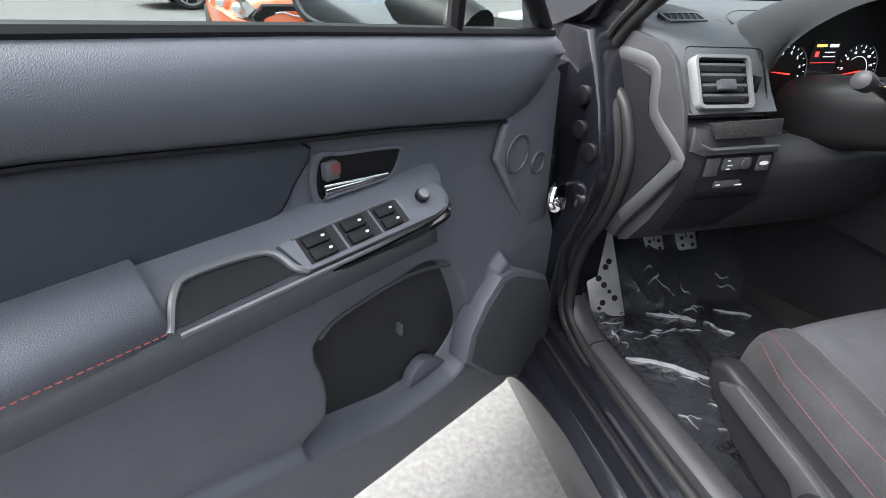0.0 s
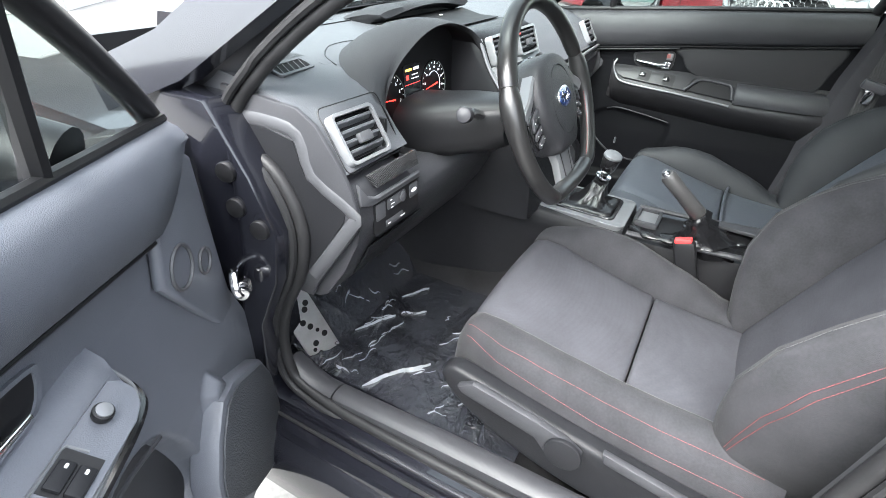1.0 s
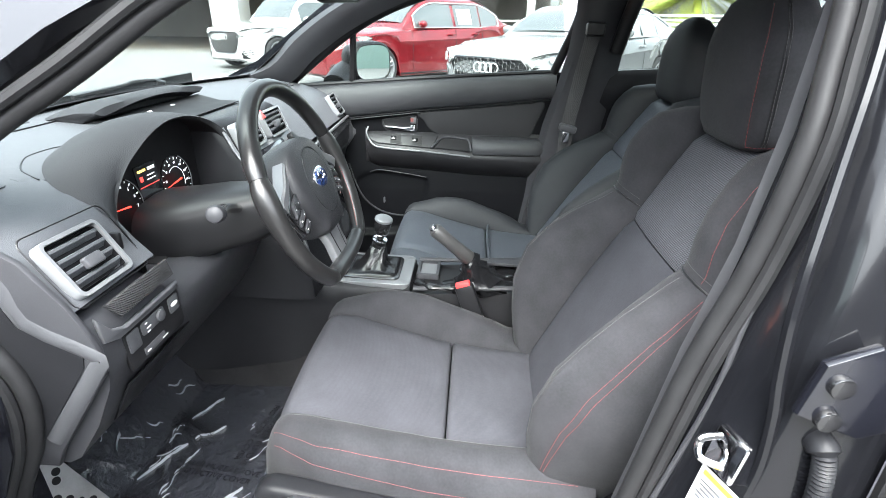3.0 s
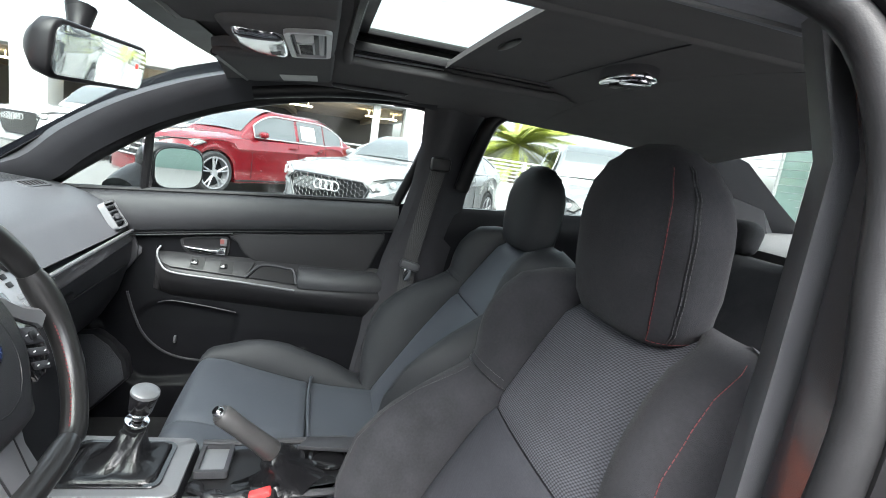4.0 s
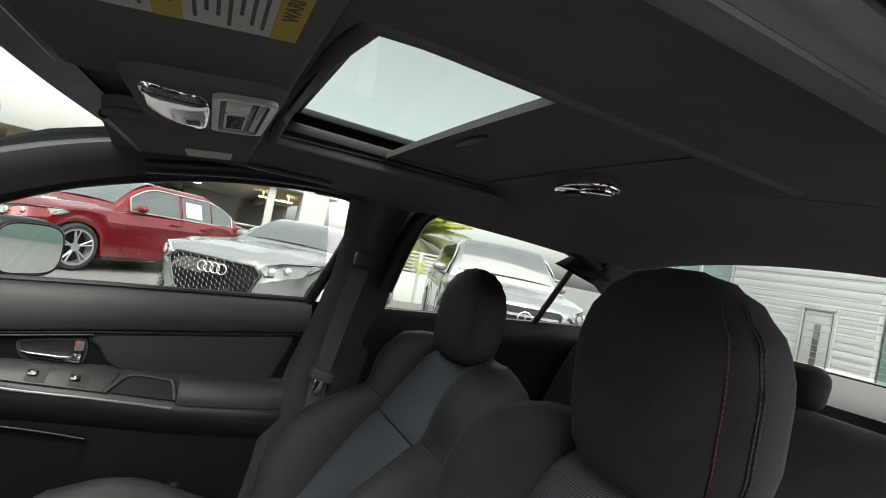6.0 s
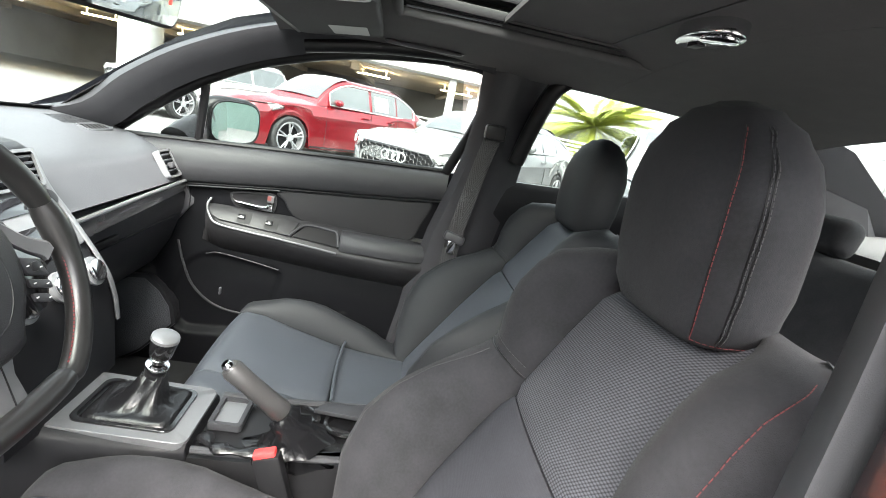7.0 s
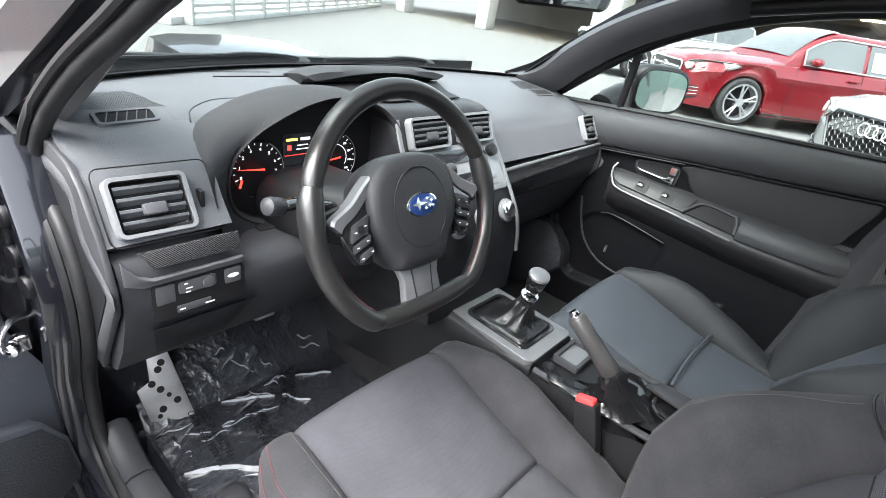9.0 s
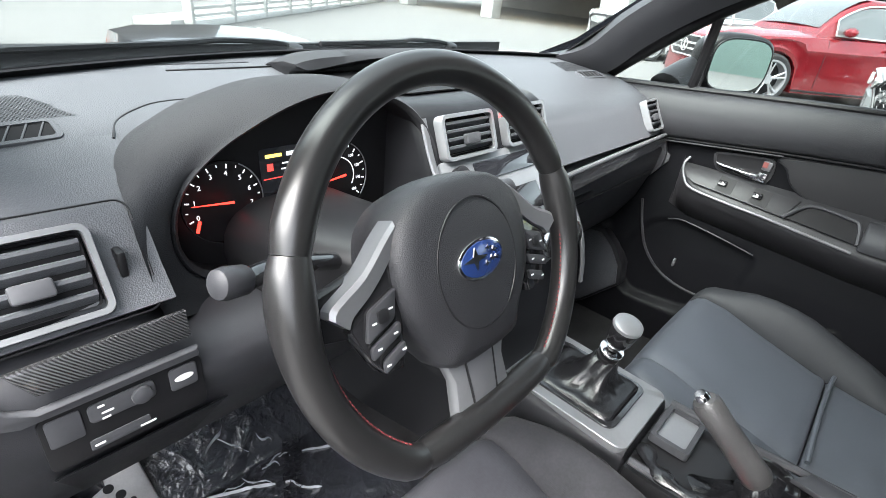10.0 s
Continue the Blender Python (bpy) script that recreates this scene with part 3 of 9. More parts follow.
M_SEATL = mat("satin_seat_cloth", (0.044, 0.050, 0.060), 0.5, var=0.12, bump=0.3, bscale=900, spec=0.4)


def seat(name, label, side, at, recline=0.0, front=None, thread=True):
    """A front bucket seat. Local: x across (outboard is side), y forward, z up from the ground."""
    s = thing(name, label, "car seat", "front seats", at=at)
    # cushion
    ys = [0.02, 0.06, 0.10, 0.14, 0.18, 0.22, 0.26, 0.30, 0.34, 0.38, 0.42, 0.46, 0.50, 0.525, 0.545, 0.560, 0.572, 0.581, 0.587]
    zi = [(0.02, 0.50), (0.10, 0.505), (0.2, 0.512), (0.3, 0.525), (0.42, 0.555), (0.50, 0.578), (0.545, 0.582), (0.567, 0.572), (0.58, 0.545), (0.587, 0.50)]
    hi = [(0.02, 0.0), (0.13, 0.004), (0.19, 0.032), (0.24, 0.052), (0.335, 0.070), (0.40, 0.066), (0.44, 0.050), (0.50, 0.018), (0.545, 0.006), (0.587, 0.0)]
    ho = [(0.02, 0.03), (0.15, 0.034), (0.30, 0.034), (0.42, 0.024), (0.50, 0.012), (0.545, 0.004), (0.587, 0.0)]
    wi = [(0.02, 0.15), (0.3, 0.160), (0.5, 0.168), (0.56, 0.168), (0.587, 0.160)]

    def tall(q, y):
        """Height of a cushion bolster over the insert."""
        if front:
            return (ease(hi, y) if q == side else -0.004) + 0.004
        return ease(ho if q == side else hi, y) + 0.004

    def outer(y):
        return 0.262 if y < 0.48 else 0.262 - 0.9 * (y - 0.48) ** 1.3

    def ins(y0, y1, mname, m):
        bm = bag()
        yy = sorted({y0, y0 + 0.006, y1, y1 - 0.006, *[y for y in ys if y0 + 0.01 < y < y1 - 0.01]})
        rings = []
        for y in yy:
            z, w = lerp(zi, y), lerp(wi, y)
            edge = 0.007 if y in (y0, y1) and 0.1 < y < 0.5 else 0.0
            top = [(w * k / 8, y, z - edge + 0.010 * (1 - (k / 8) ** 2) - (0.008 if abs(k) == 8 else 0)) for k in range(-8, 9)]
            rings.append(top + [(w, y, 0.43), (-w, y, 0.43)])
        loft(bm, rings)
        return part(mname, bm, m, s, sharp=60)
    ins(0.02, 0.272, "cushion_rear_insert", front or M_CLOTH)
    fi = ins(0.275, 0.587, "cushion_front_insert", front or M_CLOTH)
    if front:
        bm = bag()
        tube(bm, [(0.155 * k / 8, 0.272 - 0.006 * (k / 8) ** 2, 0.532 + 0.010 * (1 - (k / 8) ** 2)) for k in range(-8, 9)], 0.0042, 8)
        part("cushion_piping", bm, front, fi, "raised welt across the cushion")
    for q in (-1, 1):
        out_ = q == side
        bm = bag()
        rings = []
        for y in ys:
            z, w = lerp(zi, y), lerp(wi, y)
            h = tall(q, y)
            o = outer(y)
            f = o - w
            sec = [(w, z - 0.014), (w + 0.01 * f, z - 0.002 + 0.10 * h), (w + 0.10 * f, z + 0.48 * h), (w + 0.24 * f, z + 0.82 * h), (w + 0.42 * f, z + h), (w + 0.62 * f, z + 0.94 * h), (w + 0.80 * f, z + 0.66 * h - 0.002), (w + 0.93 * f, z + 0.22 * h - 0.008), (o, z - 0.028), (o + 0.002, z - 0.055), (o - 0.006, 0.43), (w, 0.43)]
            rings.append([(q * x, y, max(zz, 0.43) if i < 10 else zz) for i, (x, zz) in enumerate(sec)])
        loft(bm, rings)
        cb = part("cushion_bolster", bm, M_SUEDE if not front else M_SEATB if out_ else front, s, sharp=70)

        def along(fx, fz, dz, y0, y1):
            line = []
            for k in range(61):
                y = y0 + (y1 - y0) * k / 60
                z, w, h = lerp(zi, y), lerp(wi, y), tall(q, y)
                line.append((q * (w + fx * (outer(y) - w)), y, z + fz * h + dz))
            return line
        if out_ and thread:
            row(along(0.80, 0.66, -0.0005, 0.05, 0.565), cb, M_RED)
            row(along(0.985, 0.08, -0.0135, 0.05, 0.56), cb, M_RED)
            row(along(0.16, 0.62, 0.001, 0.05, 0.55), cb, M_GREYTHR)
        elif thread:
            row(along(0.80, 0.66, -0.0005, 0.14, 0.5), cb, M_GREYTHR)
    # backrest: a deep lower lobe and a shallower shoulder wing, with a seam between
    base, up = Vector((0, 0.10, 0.50)), Vector((0, -0.30, 0.59))
    L = up.length
    up.normalize()
    up = Matrix.Rotation(radians(recline), 3, "X") @ up
    fw = Vector((0, up.z, -up.y))

    def P(x, h, d):
        return base + up * (h * L) + fw * d + Vector((x, 0, 0))
    bw = [(0.0, 0.142), (0.12, 0.148), (0.35, 0.156), (0.5, 0.148), (0.61, 0.137), (0.78, 0.132), (0.9, 0.122), (0.95, 0.112), (1.0, 0.09)]
    bo = [(0.0, 0.225), (0.1, 0.245), (0.25, 0.266), (0.42, 0.272), (0.54, 0.266), (0.645, 0.252), (0.74, 0.254), (0.84, 0.248), (0.9, 0.238), (0.95, 0.218), (0.98, 0.192), (1.0, 0.15)]
    bp = [(0.0, 0.030), (0.10, 0.074), (0.20, 0.106), (0.32, 0.117), (0.42, 0.104), (0.51, 0.082), (0.60, 0.050), (0.645, 0.035), (0.67, 0.037), (0.72, 0.055), (0.78, 0.068), (0.85, 0.066), (0.90, 0.056), (0.95, 0.032), (0.98, 0.010), (1.0, -0.02)]
    hs = [0.0, 0.04, 0.08, 0.12, 0.16, 0.2, 0.24, 0.28, 0.32, 0.36, 0.4, 0.44, 0.48, 0.52, 0.56, 0.6, 0.62, 0.635, 0.645, 0.655, 0.67, 0.69, 0.71, 0.735, 0.76, 0.79, 0.82, 0.85, 0.875, 0.9, 0.925, 0.95, 0.97, 0.985, 1.0]

    def back_insert(h0, h1, nm, m):
        bm = bag()
        rings = []
        n = 16
        for i in range(n + 1):
            h = h0 + (h1 - h0) * i / n
            w = lerp(bw, h)
            e = 0.006 if i in (0, n) else 0.0
            top = [P(w * k / 8, h, 0.010 * (1 - (k / 8) ** 2) - e - (0.006 if abs(k) == 8 else 0) - 0.035 * max(0, h - 0.88) / 0.12) for k in range(-8, 9)]
            rings.append(top + [P(w, h, -0.06), P(-w, h, -0.06)])
        loft(bm, rings)
        return part(nm, bm, m, s, sharp=60)
    back_insert(0.0, 0.606, "backrest_lower_insert", front or M_CLOTH)
    back_insert(0.610, 1.0, "backrest_upper_insert", front or M_MESHCLOTH)

    def sec(h):
        w, o, p = lerp(bw, h), lerp(bo, h), lerp(bp, h)
        k = 0.02 * max(0, h - 0.9) / 0.1
        f = o - w
        g = 1.0 + 0.25 * max(0.0, p - 0.05) / 0.06
        return [(w, -0.014 - k), (w + 0.015 * f * g, 0.12 * p - k), (w + 0.10 * f * g, 0.46 * p - k), (w + 0.24 * f * g, 0.80 * p - k), (w + 0.40 * f * g, 0.97 * p - k), (w + 0.56 * f * g, p - k), (w + 0.74 * f, 0.90 * p - k), (w + 0.90 * f, 0.62 * p - k), (w + 0.985 * f, 0.25 * p - k), (o, -0.02 - k), (o - 0.002, -0.07), (o - 0.02, -0.11), (w, -0.12)]
    for q in (-1, 1):
        bm = bag()
        loft(bm, [[P(q * x, h, d) for x, d in sec(h)] for h in hs])
        wing = part("backrest_bolster", bm, M_SEATB if front else M_SUEDE, s, sharp=75)
        bm = bag()
        tube(bm, [P(q * x, 0.646, d + 0.0006) for x, d in sec(0.645)[:11]], 0.0016, 6)
        part("bolster_seam", bm, M_BLACK, wing)

        def on(i, u, h):
            a, b = sec(h)[i], sec(h)[i + 1]
            return P(q * (a[0] + (b[0] - a[0]) * u + 0.0005), h, a[1] + (b[1] - a[1]) * u + 0.0007)
        if q == side:
            row([on(6, 0.25, 0.655 + 0.315 * k / 40) for k in range(41)], wing, M_RED)
            row([on(7, 0.15, 0.05 + 0.585 * k / 60) for k in range(61)], wing, M_RED if thread else M_GREYTHR)
            row([on(7, 0.42, 0.05 + 0.585 * k / 60) for k in range(61)], wing, M_RED if thread else M_GREYTHR)
        row([on(4, 0.5, 0.05 + 0.585 * k / 60) for k in range(61)], wing, M_GREYTHR)
        row([on(1 + k // 6, (k % 6) / 6, 0.665) for k in range(42)], wing, M_GREYTHR)
    bm = bag()
    rings = []
    for h in hs[::2]:
        o = lerp(bo, h) - 0.03
        rings.append([P(-o, h, -0.06), P(o, h, -0.06), P(o - 0.03, h, -0.135), P(-o + 0.03, h, -0.135)])
    loft(bm, rings)
    part("back_shell", bm, M_BLACK, s)
    # headrest, leaning forward
    hu = Matrix.Rotation(radians(-31), 3, "X") @ up
    hf_ = Vector((0, hu.z, -hu.y))
    c = base + up * (L + 0.052) + fw * 0.040

    def hpt(hh, a, grow=0.0):
        w, d = ease(HW, hh) + grow, ease(HD, hh) + grow
        ca, sa = math.cos(a), math.sin(a)
        return c + hu * hh + Vector((math.copysign(abs(ca) ** 0.66, ca) * w, 0, 0)) + hf_ * (math.copysign(abs(sa) ** 0.66, sa) * d)
    bm = bag()
    loft(bm, [[hpt(hh, 2 * math.pi * k / 48) for k in range(48)] for hh in (-0.110, -0.108, -0.104, -0.096, -0.085, -0.07, -0.05, -0.03, -0.01, 0.01, 0.03, 0.05, 0.066, 0.08, 0.091, 0.100, 0.107, 0.112, 0.115)])
    hd_ = part("headrest", bm, M_SEATB if front else M_SUEDE, s, sharp=75)
    for a0, thr in ((42, M_RED if thread else M_GREYTHR), (16, M_GREYTHR), (12, M_GREYTHR)):
        a = radians(a0) if side > 0 else radians(180 - a0)
        row([hpt(-0.100 + 0.192 * k / 50, a, 0.0008) for k in range(51)], hd_, thr)
        bm = bag()
        tube(bm, [hpt(-0.100 + 0.192 * k / 30, a + side * 0.02, -0.0001) for k in range(31)], 0.0007, 5)
        part("headrest_seam", bm, M_BLACK, hd_)
    row([hpt(-0.101, radians((42 - 110 * k / 30) if side > 0 else (138 + 110 * k / 30)), 0.0008) for k in range(31)], hd_, M_RED if thread else M_GREYTHR)
    for x in (-0.05, 0.05):
        bm = bag()
        tube(bm, [P(x, 0.93, -0.03), c + hu * -0.09 + Vector((x, 0, 0))], 0.006, 10)
        part("headrest_post", bm, M_BLACK, s)
    # side trim and controls
    bm = bag()
    ol = [(0.575, 0.515), (0.55, 0.538), (0.50, 0.532), (0.30, 0.492), (0.12, 0.466), (0.02, 0.468), (-0.05, 0.50), (-0.10, 0.49), (-0.12, 0.44), (-0.09, 0.39), (0.05, 0.365), (0.20, 0.362), (0.34, 0.38), (0.46, 0.42), (0.54, 0.465)]
    ol = [(p.x, p.y) for p in spl([(a, b, 0) for a, b in ol], 3, True)]
    prism(bm, [(side * 0.255, y, z) for y, z in ol], (side * 0.042, 0, 0), 0.012, 3)
    part("side_trim", bm, M_LOWER, s, "black moulded seat side trim")
    bm = bag()
    box(bm, (0, 0.22, 0.40), (0.46, 0.60, 0.08), 0.02)
    part("seat_base", bm, M_BLACK, s)
    for q in (-1, 1):
        bm = bag()
        box(bm, (q * 0.2, 0.2, 0.345), (0.04, 0.62, 0.07), 0.008)
        part("seat_rail", bm, M_BLACK, s)
    return s


DSEAT = seat("driver_seat", "black cloth bucket seat with red stitching on suede bolsters", -1, pose(-0.357, 0, 0))
seat("passenger_seat", "black cloth bucket seat with grey insert, set further back", 1, pose(0.36, -0.09, 0), 7, M_SEATL, False)

# ---- small makers ----
def quadframe(o, r, u):
    """A place function on a flat face: o its middle, r and u its right and up."""
    r, u = Vector(r).normalized(), Vector(u).normalized()
    n = r.cross(u)
    o = Vector(o)
    return lambda x, y, d=0.0: o + r * x + u * y + n * d


def rrect(w, h, r, n=4):
    """A rectangle with rounded corners."""
    out = []
    for cx, cy, a0 in ((w / 2 - r, h / 2 - r, 0), (-w / 2 + r, h / 2 - r, 90), (-w / 2 + r, -h / 2 + r, 180), (w / 2 - r, -h / 2 + r, 270)):
        for k in range(n + 1):
            a = radians(a0 + 90 * k / n)
            out.append((cx + r * math.cos(a), cy + r * math.sin(a)))
    return out


def plate(bm, F, ol, d0, d1, bevel=0.0):
    """An outline on a face, from depth d0 to d1."""
    return prism(bm, [F(x, y, d0) for x, y in ol], F(0, 0, d1) - F(0, 0, d0), bevel)


def ring_plate(bm, F, outer, inner, d0, d1):
    """A frame between two outlines with equally many points."""
    rings = []
    for (a, b), (c, d) in zip(outer, inner):
        rings.append([F(a, b, d0), F(a, b, d1 - 0.001), F(a * 0.99, b * 0.99, d1), F(c, d, d1), F(c, d, d0)])
    return loft(bm, rings, loop=True)


def words(name, text, size, F, material, parent, x=0.0, y=0.0, d=0.0, align="CENTER", label=""):
    """Raised lettering on a face."""
    cu = bpy.data.curves.new(name, "FONT")
    cu.body, cu.size, cu.extrude, cu.align_x, cu.align_y = text, size, 0.0002, align, "CENTER"
    cu.materials.append(material)
    ob = new(name, cu)
    o, r, u = F(x, y, d), F(1, 0) - F(0, 0), F(0, 1) - F(0, 0)
    n = r.cross(u)
    m = Matrix((r, u, n)).transposed().to_4x4()
    m.translation = o
    ob.parent = parent
    ob.matrix_local = m
    if label:
        tagged(ob, label)
    return ob


def stitches(path, parent, m=None, step=0.007, ln=0.0045, r=0.0009, name="stitching", label=""):
    """A row of thread stitches along a line."""
    return tagged(part(name, sewn(bag(), path, step, ln, r), m or M_RED, parent, label), kind="stuff")


def carbon(name):
    """Woven carbon look under clear lacquer."""
    m = mat(name, (0.05, 0.05, 0.052), 0.25, var=0.1, coat=0.8)
    t = m.node_tree
    b = t.nodes["Principled BSDF"]
    co = t.nodes.new("ShaderNodeTexCoord")
    mp = t.nodes.new("ShaderNodeMapping")
    mp.inputs["Rotation"].default_value = (0, radians(45), 0)
    ck = t.nodes.new("ShaderNodeTexWave")
    ck.inputs["Scale"].default_value = 130
    mx = t.nodes.new("ShaderNodeMix")
    mx.data_type = "RGBA"
    mx.inputs[6].default_value, mx.inputs[7].default_value = (0.010, 0.010, 0.011, 1), (0.048, 0.048, 0.05, 1)
    t.links.new(co.outputs["Object"], mp.inputs[0])
    t.links.new(mp.outputs[0], ck.inputs[0])
    t.links.new(ck.outputs["Fac"], mx.inputs[0])
    t.links.new(mx.outputs[2], b.inputs["Base Color"])
    return m


M_CARBON = carbon("carbon_weave")
M_PRINT = mat("white_print", (0.75, 0.75, 0.75), 0.6, var=0.02)
M_NEEDLE = glow("red_needle", (0.9, 0.03, 0.02), 0.6)
M_DIGIT = glow("lit_white_print", (0.85, 0.88, 0.92), 0.17)
M_REDLIT = glow("lit_red_print", (0.8, 0.05, 0.04), 0.25)
M_AMBER = glow("lit_amber_print", (0.9, 0.6, 0.08), 0.5)
M_BLUE = mat("blue_enamel", (0.012, 0.03, 0.12), 0.2, var=0.05, coat=1.0)
M_SCREEN = mat("display_glass", (0.016, 0.017, 0.02), 0.08, var=0.05, coat=0.8)
M_STRIP = mat("glossy_grey_strip", (0.055, 0.056, 0.06), 0.2, 0.2, var=0.15, coat=0.7)
M_GREYTRIM = mat("grey_trim_plastic", (0.10, 0.102, 0.108), 0.38, 0.1, var=0.06)
M_PAD = mat("door_leatherette", (0.082, 0.088, 0.104), 0.42, var=0.06, bump=0.4, bscale=850, kind="leather")

# ---- dashboard ----
DASH = thing("dashboard", "black vinyl dashboard with silver-framed air vents", "dashboard")


def dash_profile(x):
    yw = 1.215 - 0.36 * x * x
    return [(yw, 1.02), (1.0, 1.013), (0.93, 1.003), (0.87, 0.990), (0.82, 0.976), (0.785, 0.962), (0.765, 0.94), (0.745, 0.912), (0.722, 0.886), (0.735, 0.876), (0.80, 0.87), (1.1, 0.865), (yw, 0.95)]


def span(x0, x1, n, prof, name, m, sharp=50, parent=DASH):
    bm = bag()
    loft(bm, [[(x, y, z) for y, z in prof(x)] for x in [x0 + (x1 - x0) * i / n for i in range(n + 1)]])
    return part(name, bm, m, parent, sharp=sharp)


def dash_behind(x):
    yw = 1.215 - 0.36 * x * x
    return [(yw, 1.02), (1.0, 1.013), (0.95, 1.006), (0.90, 0.997), (0.885, 0.99), (0.88, 0.865), (1.1, 0.865), (yw, 0.95)]


span(-0.70, -0.531, 8, dash_profile, "upper_pad", M_DASH)
span(-0.531, -0.508, 2, lambda x: [(1.1, 1.0155), (1.0, 1.0122), (0.93, 1.0022), (0.87, 0.9892), (0.82, 0.9752), (0.80, 0.969), (0.80, 0.955), (1.1, 0.955)], "upper_pad", M_DASH)
span(-0.531, -0.155, 16, dash_behind, "upper_pad", M_DASH)
span(-0.155, 0.70, 30, dash_profile, "upper_pad", M_DASH)
bm = bag()
tube(bm, spl([(-0.512, 0.885, 0.9935), (-0.496, 0.922, 1.0005), (-0.465, 0.948, 1.0055), (-0.43, 0.963, 1.0075), (-0.37, 0.961, 1.0075), (-0.335, 0.93, 1.0040), (-0.32, 0.90, 1.002)], 6), 0.0014, 6)
part("fold_seam", bm, M_BLACK, DASH)
# driver's lower panel, with a shaped end
lowtop = lambda x: ease([(-0.56, 0.872), (-0.52, 0.83), (-0.185, 0.83)], x)
span(-0.695, -0.17, 22, lambda x: [(0.74, lowtop(x)), (0.718, lowtop(x) - 0.010), (0.706, min(0.842, lowtop(x) - 0.02)), (0.703, 0.80), (0.712, 0.765), (0.745, 0.70), (0.79, 0.636), (0.81, 0.625), (0.93, 0.63), (1.0, lowtop(x))], "lower_panel", M_MID)
span(0.15, 0.695, 10, lambda x: [(0.745, 0.872), (0.722, 0.862), (0.712, 0.842), (0.715, 0.80), (0.745, 0.70), (0.79, 0.62), (0.83, 0.60), (1.0, 0.62), (1.0, 0.865)], "glove_box", M_MID)
bm = bag()
box(bm, (0.42, 0.7165, 0.785), (0.50, 0.006, 0.004), 0.001)
box(bm, (0.28, 0.713, 0.80), (0.10, 0.012, 0.016), 0.003)
part("glove_box_latch", bm, M_BLACK, DASH)
for s in (-1, 1):
    bm = bag()
    ol = [(0.955, 0.99), (0.80, 0.977), (0.765, 0.955), (0.725, 0.90), (0.708, 0.865), (0.698, 0.835), (0.700, 0.80), (0.80, 0.66), (0.815, 0.63), (0.95, 0.63), (1.0, 0.80)]
    prism(bm, [(s * 0.698, y, z) for y, z in ol], (s * 0.010, 0, 0), 0.003)
    cap = part("end_cap", bm, M_MID, DASH)
    bm = bag()
    prism(bm, [(s * 0.7075, y, z) for y, z in ((0.935, 0.935), (0.865, 0.935), (0.812, 0.925), (0.795, 0.868), (0.720, 0.826), (0.724, 0.810), (0.815, 0.685), (0.935, 0.685))], (s * 0.002, 0, 0))
    part("end_panel", bm, M_LOWER, cap)
    bm = bag()
    zz = [(0.930, 0.944), (0.860, 0.946), (0.802, 0.935), (0.784, 0.873), (0.706, 0.829), (0.710, 0.807), (0.807, 0.680)]
    zz = spl([(s * 0.708, y, z) for y, z in zz], 3)
    tube(bm, zz, 0.011, 8, False, 0.25, (1, 0, 0))
    part("end_ridge", bm, M_PLAST, cap, "raised charcoal ridge round the dash end")


# Stands for the darkness inside vent openings; the pad behind is uncut.
M_PIT0 = mat("opening_shade_black", (0.005, 0.005, 0.006), 0.7, var=0.1, spec=0.15)


def vent(name, o, r, u, w, h, slats=4, parent=DASH, frame_m=None, depth=0.05, wheel=True):
    F0 = quadframe(o, r, u)
    F = lambda a, b, q=0.0: F0(a, b, q + 0.008)
    bm = bag()
    box_o = rrect(w, h, 0.010)
    inn = rrect(w - 0.011, h - 0.011, 0.006)
    ring_plate(bm, F, box_o, inn, -0.012, 0.005)
    v = part(name, bm, frame_m or M_SILVER, parent, "satin silver vent frame")
    bm = bag()
    rings = [[F(x, y, d) for x, y in rrect((w - 0.018) * k, (h - 0.018) * k, 0.004)] for d, k in ((0.002, 1.0), (-0.003, 0.99), (-0.0065, 0.98))]
    loft(bm, rings, caps=False)
    plate(bm, F, rrect(w - 0.010, h - 0.010, 0.005), -0.009, -0.0062)
    part("duct", bm, M_PIT0, v)
    n = slats
    for i in range(n):
        y = (h - 0.02) * ((i + 0.5) / n - 0.5)
        bm = bag()
        a = [(-(w - 0.018) / 2, 0), ((w - 0.018) / 2, 0)]
        rings = []
        for x in (-(w - 0.02) / 2, (w - 0.02) / 2):
            rings.append([F(x, y + 0.0042, -0.003), F(x, y + 0.0056, 0.0), F(x, y + 0.0044, 0.0028), F(x, y + 0.001, 0.0026), F(x, y - 0.0040, -0.0042), F(x, y - 0.0050, -0.0058)])
        loft(bm, rings)
        part("slat", bm, M_DASH, v)
    bm = bag()
    plate(bm, F, [(a, b - 0.006) for a, b in rrect(min(0.03, w * 0.3), 0.016, 0.003)], 0.0, 0.010, 0.002)
    o2 = part("tab", bm, M_PLAST, v)
    if wheel:
        bm = bag()
        tube(bm, [F(0.014 + a, 0.003 + b, -0.0068) for a, b in rrect(0.150, 0.106, 0.012)], 0.0011, 5, True)
        part("panel_gap", bm, M_BLACK, v)
    if wheel:
        bm = bag()
        c = F(w / 2 + 0.016, 0, -0.008)
        box(bm, c, (0.007, 0.016, 0.026), 0.002)
        part("thumb_wheel", bm, M_BLACK, v)
    return v


vent("side_vent", (-0.631, 0.749, 0.924), (1, 0.02, -0.03), (0, 0.50, 0.84), 0.104, 0.082)
vent("side_vent", (0.645, 0.749, 0.927), (1, 0, 0), (0, 0.50, 0.84), 0.075, 0.080, 4, wheel=False)
